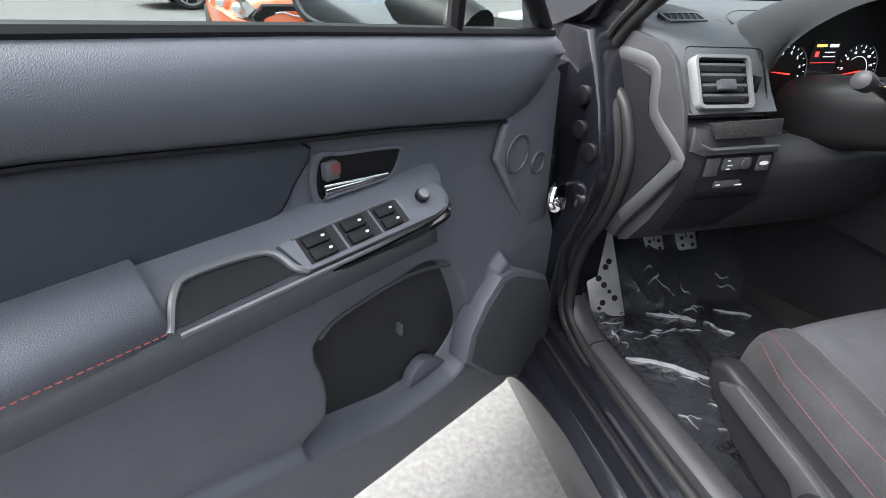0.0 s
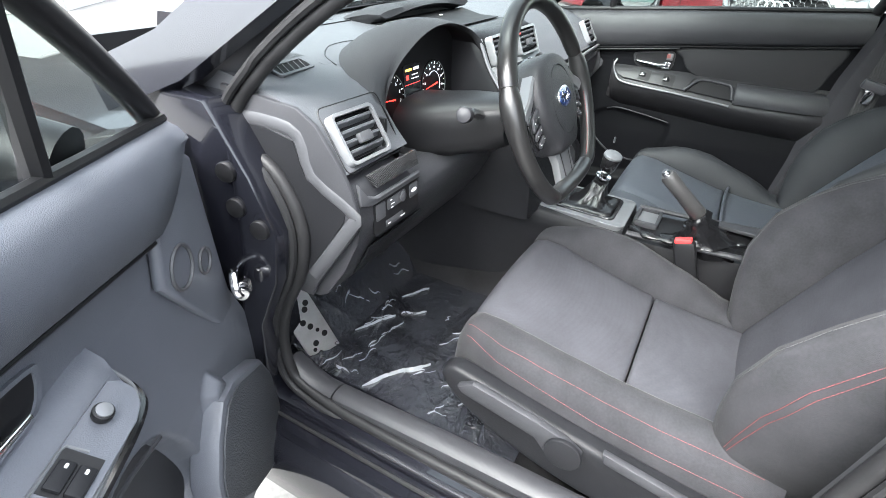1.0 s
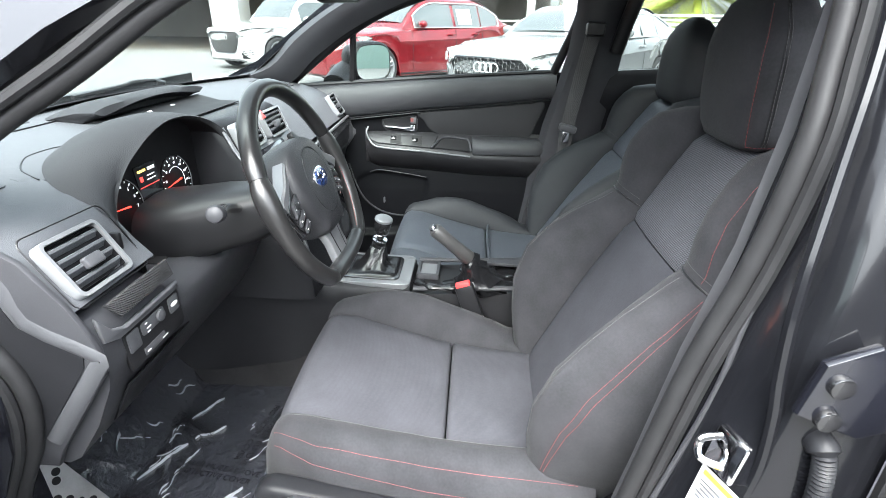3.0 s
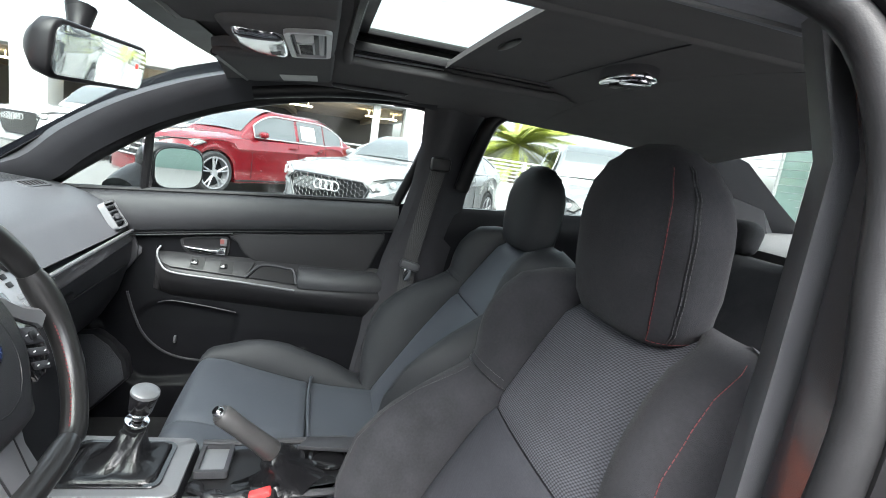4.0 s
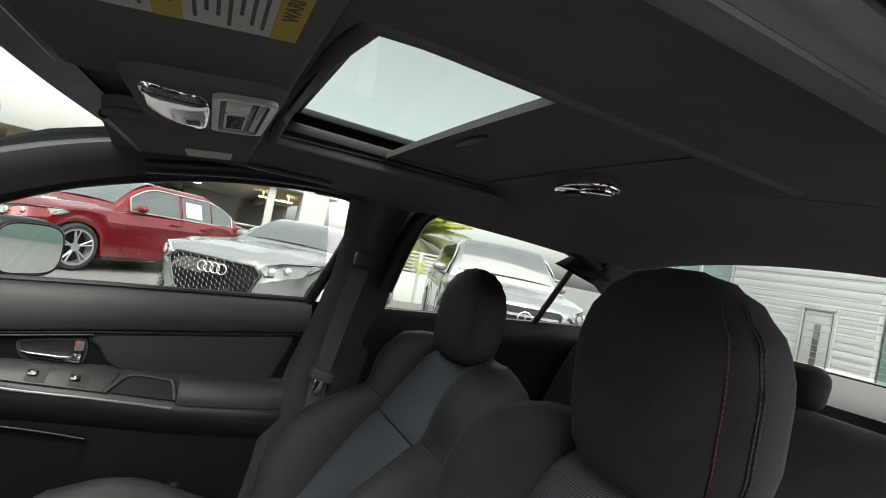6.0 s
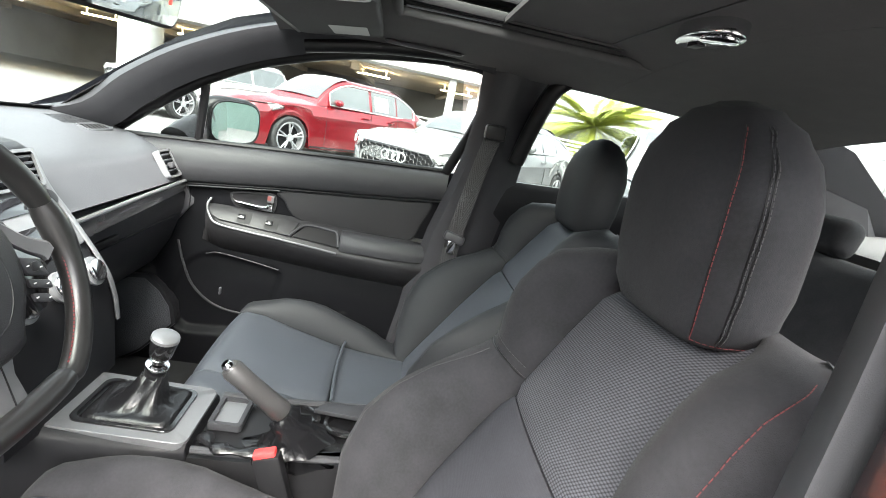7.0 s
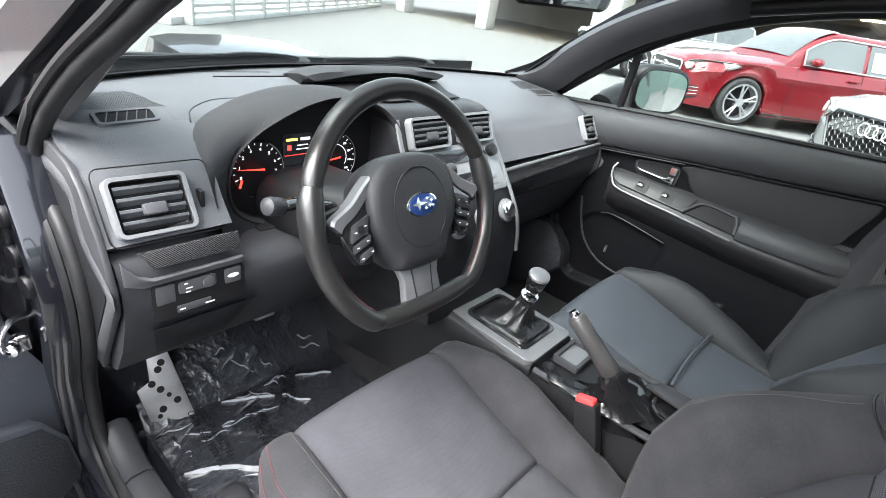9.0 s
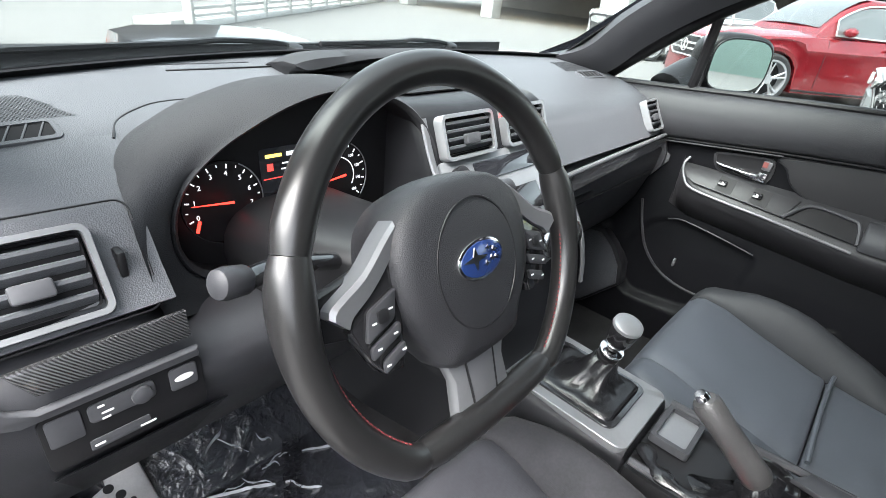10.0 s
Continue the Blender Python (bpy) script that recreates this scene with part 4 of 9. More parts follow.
# small defroster grilles on the pad
for s in (-1, 1):
    F = quadframe((s * 0.596, 0.912, 0.9988), (1, -0.12 * s, 0), (0, 0.965, 0.26))
    bm = bag()
    ring_plate(bm, F, rrect(0.092, 0.040, 0.008), rrect(0.080, 0.028, 0.005), -0.004, 0.0042)
    g = part("defroster_grille", bm, M_DASH, DASH)
    bm = bag()
    # black plate paints the dark of the slot
    plate(bm, F, rrect(0.081, 0.029, 0.005), 0.0005, 0.0026)
    part("slot", bm, M_PIT0, g)
    for k in range(5):
        bm = bag()
        x = -0.029 + 0.0145 * k
        prism(bm, [F(x - 0.006, -0.014, 0.0026), F(x - 0.0042, -0.014, 0.0026), F(x + 0.0078, 0.014, 0.0026), F(x + 0.006, 0.014, 0.0026)], F(0, 0, 0.0012) - F(0, 0, 0))
        part("rib", bm, M_PLAST, g)
    # dotted speaker patch
    bm = bag()
    ol = [(-0.645 * s, 0.945), (-0.62 * s, 1.04), (-0.575 * s, 1.075), (-0.52 * s, 0.955)]
    for j in range(46):
        for i in range(36):
            x, y = -0.645 + 0.0034 * i + 0.0017 * (j % 2), 0.945 + 0.0033 * j
            if x < -0.53 - (y - 0.95) * 0.45 and x > -0.645 + (y - 0.95) * 0.28:
                disc(bm, (x if s < 0 else -x, y, lerp([(0.93, 1.0034), (1.0, 1.0134), (1.1, 1.017)], y)), (0, 0, 1), 0.00105, 0.0003, 5)
    part("speaker_grille", bm, M_BLACK, DASH)
for y, x0, x1 in ((1.10, -0.37, -0.20), (1.14, -0.40, -0.22)):
    bm = bag()
    box(bm, ((x0 + x1) / 2, y, 1.0175), (x1 - x0, 0.006, 0.003), 0.001)
    part("demister_slot", bm, M_BLACK, DASH)

# binnacle over the gauges
# Dash vinyl darkened: the shade on the hood is in the colour.
M_HOOD = mat("shaded_hood_vinyl", (0.024, 0.0245, 0.027), 0.6, var=0.1, bump=0.35, bscale=700, kind="leather", spec=0.2)
BX = -0.348
LIPC = Vector((-0.33, 0.80, 0.925))
LIP_ = [(-0.499, 0.790, 0.915), (-0.484, 0.792, 0.958), (-0.445, 0.797, 0.990), (-0.398, 0.800, 1.013), (-0.345, 0.802, 1.032), (-0.29, 0.800, 1.043), (-0.235, 0.790, 1.040), (-0.185, 0.772, 1.018), (-0.158, 0.752, 0.975), (-0.152, 0.742, 0.92), (-0.165, 0.742, 0.87), (-0.21, 0.75, 0.84), (-0.30, 0.765, 0.828), (-0.40, 0.785, 0.829), (-0.455, 0.792, 0.840), (-0.489, 0.792, 0.870)]
EDGE_ = [(-0.545, 0.736, 0.905), (-0.543, 0.772, 0.956), (-0.525, 0.85, 0.984), (-0.48, 0.905, 0.998), (-0.41, 0.945, 1.005), (-0.33, 0.96, 1.008), (-0.24, 0.95, 1.008), (-0.17, 0.91, 1.004), (-0.135, 0.84, 0.985), (-0.13, 0.79, 0.92), (-0.14, 0.77, 0.86), (-0.20, 0.765, 0.826), (-0.30, 0.775, 0.812), (-0.40, 0.795, 0.812), (-0.465, 0.785, 0.815), (-0.535, 0.735, 0.855)]
lip_, edge_ = spl(LIP_, 5, True), spl(EDGE_, 5, True)
bm = bag()
rings = []
for p, e in zip(lip_, edge_):
    o = (p - LIPC)
    o.y = 0
    o.normalize()
    up = max(0.0, o.z)
    ring = [p.lerp(e, u) + Vector((0, 0, 0.020 * up * math.sin(math.pi * u) ** 0.8)) + o * 0.006 * math.sin(math.pi * u) for u in (1.0, 0.8, 0.6, 0.42, 0.26, 0.13)]
    ring += [p + o * 0.004 + Vector((0, 0.004, 0)), p + o * 0.001 + Vector((0, -0.001, 0)), p - o * 0.003 + Vector((0, 0.003, 0)), p - o * 0.005 + Vector((0, 0.012, 0))]
    rings.append(ring)
loft(bm, rings, close=False, loop=True)
hood = part("cluster_hood", bm, M_HOOD, DASH, "charcoal hood over the gauges", sharp=60)
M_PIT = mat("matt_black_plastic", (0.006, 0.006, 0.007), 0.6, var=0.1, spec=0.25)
floor_ = [LIPC + (p - LIPC) * 0.985 for p in lip_]
bm = bag()
loft(bm, [[p - (p - LIPC).normalized() * 0.004 + Vector((0, 0.010, 0)), Vector((q.x, 0.836, q.z))] for p, q in zip(lip_, floor_)], close=False, loop=True)
part("cluster_throat", bm, M_PIT, hood)
bm = bag()
prism(bm, [(q.x, 0.834, q.z) for q in floor_], (0, 0.01, 0))
face = part("cluster_face", bm, M_PIT, DASH, "black gauge face with red needles")
for gx, nm in ((-0.428, "rev_counter"), (-0.264, "speedometer")):
    F = quadframe((gx, 0.828, 0.920), (1, 0, 0), (0, 0.10, 1))
    rev = nm == "rev_counter"
    arc = lambda r, a: (r * math.cos(radians(a)), r * math.sin(radians(a)))
    bm = bag()
    ring_plate(bm, F, [arc(0.050, 9 * k) for k in range(40)], [arc(0.0482, 9 * k) for k in range(40)], -0.001, 0.002)
    g = part(nm, bm, M_GLOSS, DASH, "round black dial with lit white marks")
    bm = bag()
    tube(bm, [F(*arc(0.0485, 62 - 6.5 * k), 0.002) for k in range(17)], 0.0009, 5)
    part("rim_arc", bm, M_SATIN, g, "thin silver arc of the dial")
    for k in range(17):
        a = 200 - 242 * k / 16
        r0, wd = (0.0405, 0.0007) if k % 2 == 0 else (0.0425, 0.0004)
        (x0, y0), (x1, y1) = arc(r0, a), arc(0.0455, a)
        sx, sy = -math.sin(radians(a)) * wd, math.cos(radians(a)) * wd
        bm = bag()
        prism(bm, [F(x0 + sx, y0 + sy, 0.001), F(x1 + sx, y1 + sy, 0.001), F(x1 - sx, y1 - sy, 0.001), F(x0 - sx, y0 - sy, 0.001)], F(0, 0, 0.0006) - F(0, 0, 0))
        part("mark", bm, M_DIGIT, g)
        if k % 2 == 0:
            words("numeral", str(k // 2 if rev else k * 10), 0.0082 if rev else 0.0058, F, M_DIGIT, g, *arc(0.0345, a), 0.001)
    ca, sa = arc(1.0, 174 if rev else 186)
    bm = bag()
    prism(bm, [F(-0.010 * ca - 0.0013 * sa, -0.010 * sa + 0.0013 * ca, 0.004), F(0.039 * ca - 0.0007 * sa, 0.039 * sa, 0.004), F(0.039 * ca + 0.0007 * sa, 0.039 * sa, 0.004), F(-0.010 * ca + 0.0013 * sa, -0.010 * sa - 0.0013 * ca, 0.004)], F(0, 0, 0.002) - F(0, 0, 0))
    part("needle", bm, M_NEEDLE, g, "red pointer")
    bm = bag()
    if rev:
        band = [-13 - 3.2 * k for k in range(10)]
        prism(bm, [F(*arc(0.0465, a), 0.0008) for a in band] + [F(*arc(0.0395, a), 0.0008) for a in band[::-1]], F(0, 0, 0.0004) - F(0, 0, 0))
    else:
        tube(bm, [F(*arc(0.0265, 130 - 9 * k), 0.001) for k in range(19)], 0.0006, 4)
    part("red_band" if rev else "inner_scale", bm, M_REDLIT if rev else M_DIGIT, g)
    bm = bag()
    box(bm, F(-0.034 if rev else -0.004, -0.022 if rev else -0.030, 0.002), (0.003, 0.002, 0.014) if rev else (0.008, 0.002, 0.004), 0, Matrix.Rotation(0.3 if rev else 0.0, 3, "Y"))
    part("small_needle", bm, M_NEEDLE, g)
bm = bag()
box(bm, (BX + 0.02, 0.80, 0.826), (0.26, 0.06, 0.016), 0.006)
part("cluster_sill", bm, M_PIT, hood)
F = quadframe((BX, 0.828, 0.925), (1, 0, 0), (0, 0.10, 1))
bm = bag()
plate(bm, F, rrect(0.062, 0.10, 0.004), 0.0, 0.002)
scr = part("trip_display", bm, M_SCREEN, DASH)
for x, y, w, h, m in ((-0.012, 0.040, 0.022, 0.004, M_AMBER), (0.016, 0.040, 0.020, 0.005, M_DIGIT), (-0.018, 0.026, 0.008, 0.009, M_REDLIT), (0.010, 0.029, 0.022, 0.0016, M_DIGIT), (0.010, 0.022, 0.026, 0.0016, M_DIGIT), (0, 0.012, 0.056, 0.001, M_REDLIT), (0, -0.014, 0.056, 0.001, M_REDLIT), (0.002, -0.024, 0.014, 0.010, M_DIGIT), (-0.008, -0.036, 0.032, 0.006, M_DIGIT), (0.018, -0.036, 0.010, 0.006, M_DIGIT)):
    bm = bag()
    plate(bm, F, [(x - w / 2, y - h / 2), (x + w / 2, y - h / 2), (x + w / 2, y + h / 2), (x - w / 2, y + h / 2)], 0.002, 0.0026)
    part("readout_bar", bm, m, scr)

# hooded display at the foot of the windshield
bm = bag()
rings = []
for i in range(25):
    u = 2 * i / 24 - 1
    x = 0.216 * u
    k = 1 - abs(u) ** 6
    zu = 1.021 + 0.021 * max(0.0, 1 - (u / 0.92) ** 2) + 0.012 * abs(u) ** 10
    rings.append([(x, 1.000, zu), (x, 0.997, zu + 0.003), (x, 1.001, 1.038 + 0.010 * k), (x * 0.985, 1.04, 1.036 + 0.016 * k), (x * 0.96, 1.09, 1.026 + 0.018 * k), (x * 0.90, 1.14, 1.012 + 0.014 * k), (x * 0.86, 1.16, 1.004), (x * 0.95, 1.06, 1.002), (x * 0.99, 1.012, zu - 0.003)])
loft(bm, rings)
dv = part("display_hood", bm, M_HOOD, DASH, "charcoal hood over the upper display", sharp=60)
bm = bag()
prism(bm, [(-0.20, 1.022, 1.02), (0.20, 1.022, 1.02), (0.20, 1.022, 1.034), (-0.20, 1.022, 1.034)], (0, 0.004, 0))
prism(bm, [(-0.208, 1.014, 1.0175), (0.208, 1.014, 1.0175), (0.165, 0.93, 1.0095), (0.13, 0.86, 1.0135), (-0.10, 0.86, 1.0135), (-0.165, 0.95, 1.0105)], (0, 0.0, 0.002))
part("display", bm, M_PIT, dv, "dark display panel under its hood")
for dx, tx in ((-0.075, "207"), (0.02, "909")):
    words("readout", tx, 0.009, quadframe((dx, 0.975, 1.0165), (1, 0, 0), (0, 0.98, 0.2)), M_DIGIT, dv, d=0.003)

# centre stack
bm = bag()
sp = [(0.82, 1.015), (0.785, 1.014), (0.766, 1.005), (0.742, 0.945), (0.70, 0.89), (0.64, 0.805), (0.618, 0.75), (0.61, 0.70), (0.605, 0.60), (0.95, 0.60), (0.95, 1.0)]
rings = []
for x, k in ((-0.172, 0.02), (-0.163, 0.004), (-0.08, 0), (0.0, 0), (0.08, 0), (0.133, 0.004), (0.142, 0.02)):
    rings.append([(x, y + k, z) for y, z in sp])
loft(bm, rings)
stack = part("centre_panel", bm, M_LOWER, DASH, sharp=50)
for x, w in ((-0.088, 0.118), (0.060, 0.118)):
    vent("centre_vent", (x, 0.752, 0.975), (1, 0, 0), (0, 0.37, 0.93), w, 0.066, 4, wheel=False)
bm = bag()
F = quadframe((-0.015, 0.744, 1.002), (1, 0, 0), (0, 0.37, 0.93))
plate(bm, F, [(-0.012, -0.006), (0.012, -0.006), (0, 0.014)], 0.002, 0.006, 0.001)
part("hazard_button", bm, M_REDBTN, stack, "red hazard light switch")
F = quadframe((-0.015, 0.718, 0.913), (1, 0, 0), (0, 0.60, 0.80))
bm = bag()
plate(bm, F, [(a, -0.021 + b) for a, b in rrect(0.285, 0.120, 0.008)], -0.004, 0.004, 0.002)
rad = part("radio", bm, M_SILVER, DASH, "satin silver radio face")
bm = bag()
plate(bm, F, [(a, 0.012 + b) for a, b in rrect(0.15, 0.030, 0.004)], 0.004, 0.006, 0.001)
part("screen", bm, M_SCREEN, rad)
for x in (-0.115, 0.115):
    bm = bag()
    disc(bm, F(x, 0.012, 0.004), F(0, 0, 1) - F(0, 0, 0), 0.014, 0.016, 24, 0.002)
    part("radio_knob", bm, M_BLACK, rad)
for i in range(3):
    for x in (-0.092, 0.092):
        bm = bag()
        plate(bm, F, [(x + q[0], -0.022 + 0.016 * i + q[1]) for q in rrect(0.014, 0.010, 0.002)], 0.004, 0.006, 0.0005)
        part("radio_button", bm, M_BLACK, rad)
for x in (-0.10, 0.10):
    for y in (-0.048, -0.062):
        bm = bag()
        plate(bm, F, [(x + a, y + b) for a, b in rrect(0.026, 0.009, 0.002)], 0.004, 0.0055, 0.0005)
        part("radio_button", bm, M_SATIN, rad)
bm = bag()
plate(bm, F, [(a, -0.050 + b) for a, b in rrect(0.13, 0.045, 0.004)], 0.004, 0.0056, 0.001)
part("disc_slot_panel", bm, M_GLOSS, rad)
F = quadframe((-0.003, 0.630, 0.812), (1, 0, 0), (0, 0.45, 0.89))
for x in (-0.088, 0.0, 0.088):
    bm = bag()
    disc(bm, F(x, 0, -0.004), F(0, 0, 1) - F(0, 0, 0), 0.027, 0.008, 32, 0.002)
    k = part("heater_dial", bm, M_SILVER, DASH, "satin silver heater dial")
    bm = bag()
    disc(bm, F(x, 0, 0.004), F(0, 0, 1) - F(0, 0, 0), 0.021, 0.009, 28, 0.002, 0.020)
    part("knob", bm, M_CHROME, k)
for x in (-0.166, 0.136):
    bm = bag()
    tube(bm, spl([(x, 0.768, 1.004), (x, 0.740, 0.945), (x, 0.698, 0.89), (x, 0.638, 0.805), (x, 0.617, 0.75), (x, 0.609, 0.70)], 5), 0.006, 8, False, 0.6)
    part("side_rail", bm, M_SATIN, stack, "dark silver edge of the centre panel")
# strips
bm = bag()
prism(bm, [(0.145, 0.715, 0.868), (0.692, 0.722, 0.876), (0.692, 0.719, 0.852), (0.145, 0.706, 0.832)], (0, -0.012, 0.004), 0.003)
st = part("trim_strip", bm, M_STRIP, DASH, "glossy dark grey strip with a satin edge")
bm = bag()
tube(bm, [(0.145, 0.702, 0.874), (0.42, 0.706, 0.880), (0.692, 0.712, 0.883)], 0.005, 8)
part("strip_edge", bm, M_SATIN, st)
bm = bag()
prism(bm, [(-0.668, 0.714, 0.876), (-0.530, 0.714, 0.877), (-0.531, 0.706, 0.851), (-0.652, 0.706, 0.851)], (0, -0.010, 0.003), 0.004)
st = part("trim_strip", bm, M_CARBON, DASH, "carbon-look strip below the side vent")
bm = bag()
prism(bm, [(-0.690, 0.712, 0.872), (-0.672, 0.708, 0.846), (-0.655, 0.704, 0.840), (-0.527, 0.704, 0.840), (-0.527, 0.704, 0.828), (-0.668, 0.704, 0.828), (-0.690, 0.708, 0.835)], (0, -0.007, 0), 0.003)
part("strip_ledge", bm, M_PLAST, DASH, "charcoal ledge under the trim strip")
# switch bank
F = quadframe((-0.592, 0.7035, 0.795), (1, 0, 0), (0, 0.02, 1))
bm = bag()
plate(bm, F, rrect(0.135, 0.062, 0.008), -0.003, 0.0015, 0.001)
sw = part("switch_bank", bm, M_BLACK, DASH)
bm = bag()
plate(bm, F, [(0.048 + a, 0.014 + b) for a, b in rrect(0.026, 0.026, 0.004)], 0.0015, 0.004, 0.001)
part("boot_switch", bm, M_PLAST, sw)
bm = bag()
plate(bm, F, [(0.048 + a * 0.009, 0.014 + b * 0.0035) for a, b in [(math.cos(k * math.pi / 8), math.sin(k * math.pi / 8)) for k in range(16)]], 0.004, 0.0045)
part("boot_mark", bm, M_PRINT, sw)
bm = bag()
plate(bm, F, [(-0.005 + a, 0.016 + b) for a, b in rrect(0.055, 0.020, 0.005)], 0.0015, 0.004, 0.001)
disc(bm, F(0.01, 0.016, 0.004), F(0, 0, 1) - F(0, 0, 0), 0.009, 0.004, 20, 0.001)
part("mirror_switch", bm, M_PLAST, sw)
for x, y, w in ((-0.022, 0.022, 0.008), (-0.018, 0.014, 0.014), (-0.02, 0.008, 0.01), (0.01, -0.02, 0.02), (-0.03, -0.018, 0.012)):
    bm = bag()
    plate(bm, F, [(x + a, y + b) for a, b in rrect(w * 0.7, 0.002, 0.0008)], 0.004, 0.0045)
    part("print_bar", bm, M_PRINT, sw)
bm = bag()
plate(bm, F, [(-0.05 + a, 0.012 + b) for a, b in rrect(0.026, 0.030, 0.003)], 0.0015, 0.003, 0.001)
plate(bm, F, [(-0.012 + a, -0.018 + b) for a, b in rrect(0.05, 0.012, 0.002)], 0.0015, 0.003, 0.001)
part("blank_switch", bm, M_PLAST, sw)
bm = bag()
prism(bm, [(-0.66, 0.716, 0.745), (-0.50, 0.716, 0.745), (-0.53, 0.775, 0.655), (-0.64, 0.775, 0.655)], (0, -0.006, 0.002), 0.003)
part("fuse_cover", bm, M_LOWER, DASH)
# knee panel and column
bm = bag()
rings = []
for y, w, h, z in ((0.60, 0.045, 0.05, 0.905), (0.63, 0.06, 0.058, 0.898), (0.70, 0.075, 0.066, 0.885), (0.76, 0.085, 0.072, 0.87), (0.82, 0.09, 0.075, 0.86)):
    rings.append([(BX + w * math.copysign(abs(math.cos(a)) ** 0.7, math.cos(a)), y, z + h * math.copysign(abs(math.sin(a)) ** 0.7, math.sin(a)) * (1 if math.sin(a) < 0 else 0.8)) for a in [2 * math.pi * k / 24 for k in range(24)]])
loft(bm, rings)
part("column_shroud", bm, M_BLACK, DASH, sharp=50)
for s, tip in ((-1, (-0.540, 0.611, 0.958)), (1, (-0.155, 0.612, 0.955))):
    t = Vector(tip)
    a = Vector((BX + s * 0.05, 0.645, 0.915))
    bm = bag()
    tube(bm, spl([a, a.lerp(t, 0.5) + Vector((0, 0.004, 0.004)), a.lerp(t, 0.8), t - (t - a).normalized() * 0.03], 4), [0.011] * 9 + [0.012] * 4, 10, False, 0.8)
    k = part("stalk", bm, M_GLOSS, DASH, "black column stalk")
    bm = bag()
    d = (t - a).normalized()
    tube(bm, [t - d * 0.032, t - d * 0.028, t - d * 0.010, t - d * 0.003, t], [0.010, 0.0125, 0.0135, 0.012, 0.007], 16)
    part("stalk_end", bm, M_MID, k, "charcoal round end cap")

# ---- steering wheel ----
M_HUB = mat("airbag_cover_vinyl", (0.018, 0.0182, 0.0205), 0.45, var=0.1, bump=0.3, bscale=1000, kind="leather", spec=0.4)
WC = Vector((-0.347, 0.527, 0.946))
WN = Vector((0, -math.cos(radians(22)), math.sin(radians(22))))
WU = Vector((0, math.sin(radians(22)), math.cos(radians(22))))


def W(x, y, d=0.0):
    return WC + Vector((x, 0, 0)) + WU * y + WN * d


WHEEL = thing("steering_wheel", "black leather flat-bottomed steering wheel with red stitching", "steering wheel")


def rimpt(a, r=0.176, d=0.0):
    x, y = r * math.cos(a), r * math.sin(a)
    lim = r * 0.80
    if y < -lim:
        y = -lim - (abs(y) - lim) * 0.22
    return W(x, y, d)


for i, (a0, a1) in enumerate(((20, 160), (160, 238), (238, 302), (302, 380))):
    pts, rad_ = [], []
    n = int((a1 - a0) / 3.5)
    for k in range(n + 1):
        a = a0 + (a1 - a0) * k / n
        pts.append(rimpt(radians(a)))
        e = min(k, n - k)
        bulge = 0.0018 * math.exp(-((a - 172) / 12) ** 2) + 0.0018 * math.exp(-((a - 368) / 12) ** 2)
        rad_.append(0.0152 + bulge * 1.5 - (0.0022 if e == 0 else 0.0006 if e == 1 else 0))
    bm = bag()
    tube(bm, pts, rad_, 16, False, 1.0, WN)
    part("rim", bm, M_LEATHER, WHEEL, sharp=60)
for a0, a1 in ((170, 232), (246, 296), (308, 370)):
    stitches([rimpt(radians(a0 + (a1 - a0) * k / 30), 0.1612, 0.004) for k in range(31)], WHEEL, step=0.005, ln=0.003, label="red thread on the inner rim")
hubol = [(-0.088, 0.028), (-0.074, 0.062), (-0.035, 0.082), (0.035, 0.082), (0.074, 0.062), (0.088, 0.028), (0.084, -0.018), (0.058, -0.062), (0.040, -0.085), (-0.040, -0.085), (-0.058, -0.062), (-0.084, -0.018)]
hubol = [(p.x, p.y) for p in spl([(a, b, 0) for a, b in hubol], 4, True)]
bm = bag()
loft(bm, [[W(x * sc, y * sc, d) for x, y in hubol] for sc, d in ((0.9, -0.06), (1.0, -0.03), (1.01, -0.008), (0.985, 0.006), (0.93, 0.013), (0.80, 0.018), (0.5, 0.021), (0.1, 0.022))])
part("hub", bm, M_HUB, WHEEL, "charcoal airbag cover", sharp=60)
bm = bag()
ring = [(0.053 * math.cos(a), 0.060 * math.sin(a) + 0.004) for a in [2 * math.pi * k / 48 for k in range(48)]]
tube(bm, [W(x, y, 0.0192) for x, y in ring], 0.0013, 6, True)
part("cover_seam", bm, M_BLACK, WHEEL)
F = lambda x, y, d=0.0: W(x, y, 0.020 + d)
bm = bag()
plate(bm, F, [(0.031 * math.cos(a), 0.008 + 0.0185 * math.sin(a)) for a in [2 * math.pi * k / 36 for k in range(36)]], 0.0, 0.003, 0.001)
bd = part("badge", bm, M_CHROME, WHEEL, "oval badge, blue with a silver edge")
bm = bag()
plate(bm, F, [(0.028 * math.cos(a), 0.008 + 0.0158 * math.sin(a)) for a in [2 * math.pi * k / 36 for k in range(36)]], 0.003, 0.0038, 0.0003)
part("badge_field", bm, M_BLUE, bd)
for x, y, q in ((-0.009, 0.010, 0.019), (0.009, 0.016, 0.006), (0.017, 0.012, 0.006), (0.005, 0.002, 0.006), (0.013, 0.005, 0.006), (0.019, 0.004, 0.005)):
    bm = bag()
    plate(bm, F, [(x + q * (0.9 if k % 2 == 0 else 0.25) * math.cos(k * math.pi / 4), y + q * (0.55 if k % 2 == 0 else 0.2) * math.sin(k * math.pi / 4)) for k in range(8)], 0.0038, 0.0046)
    part("badge_spot", bm, M_CHROME, bd)
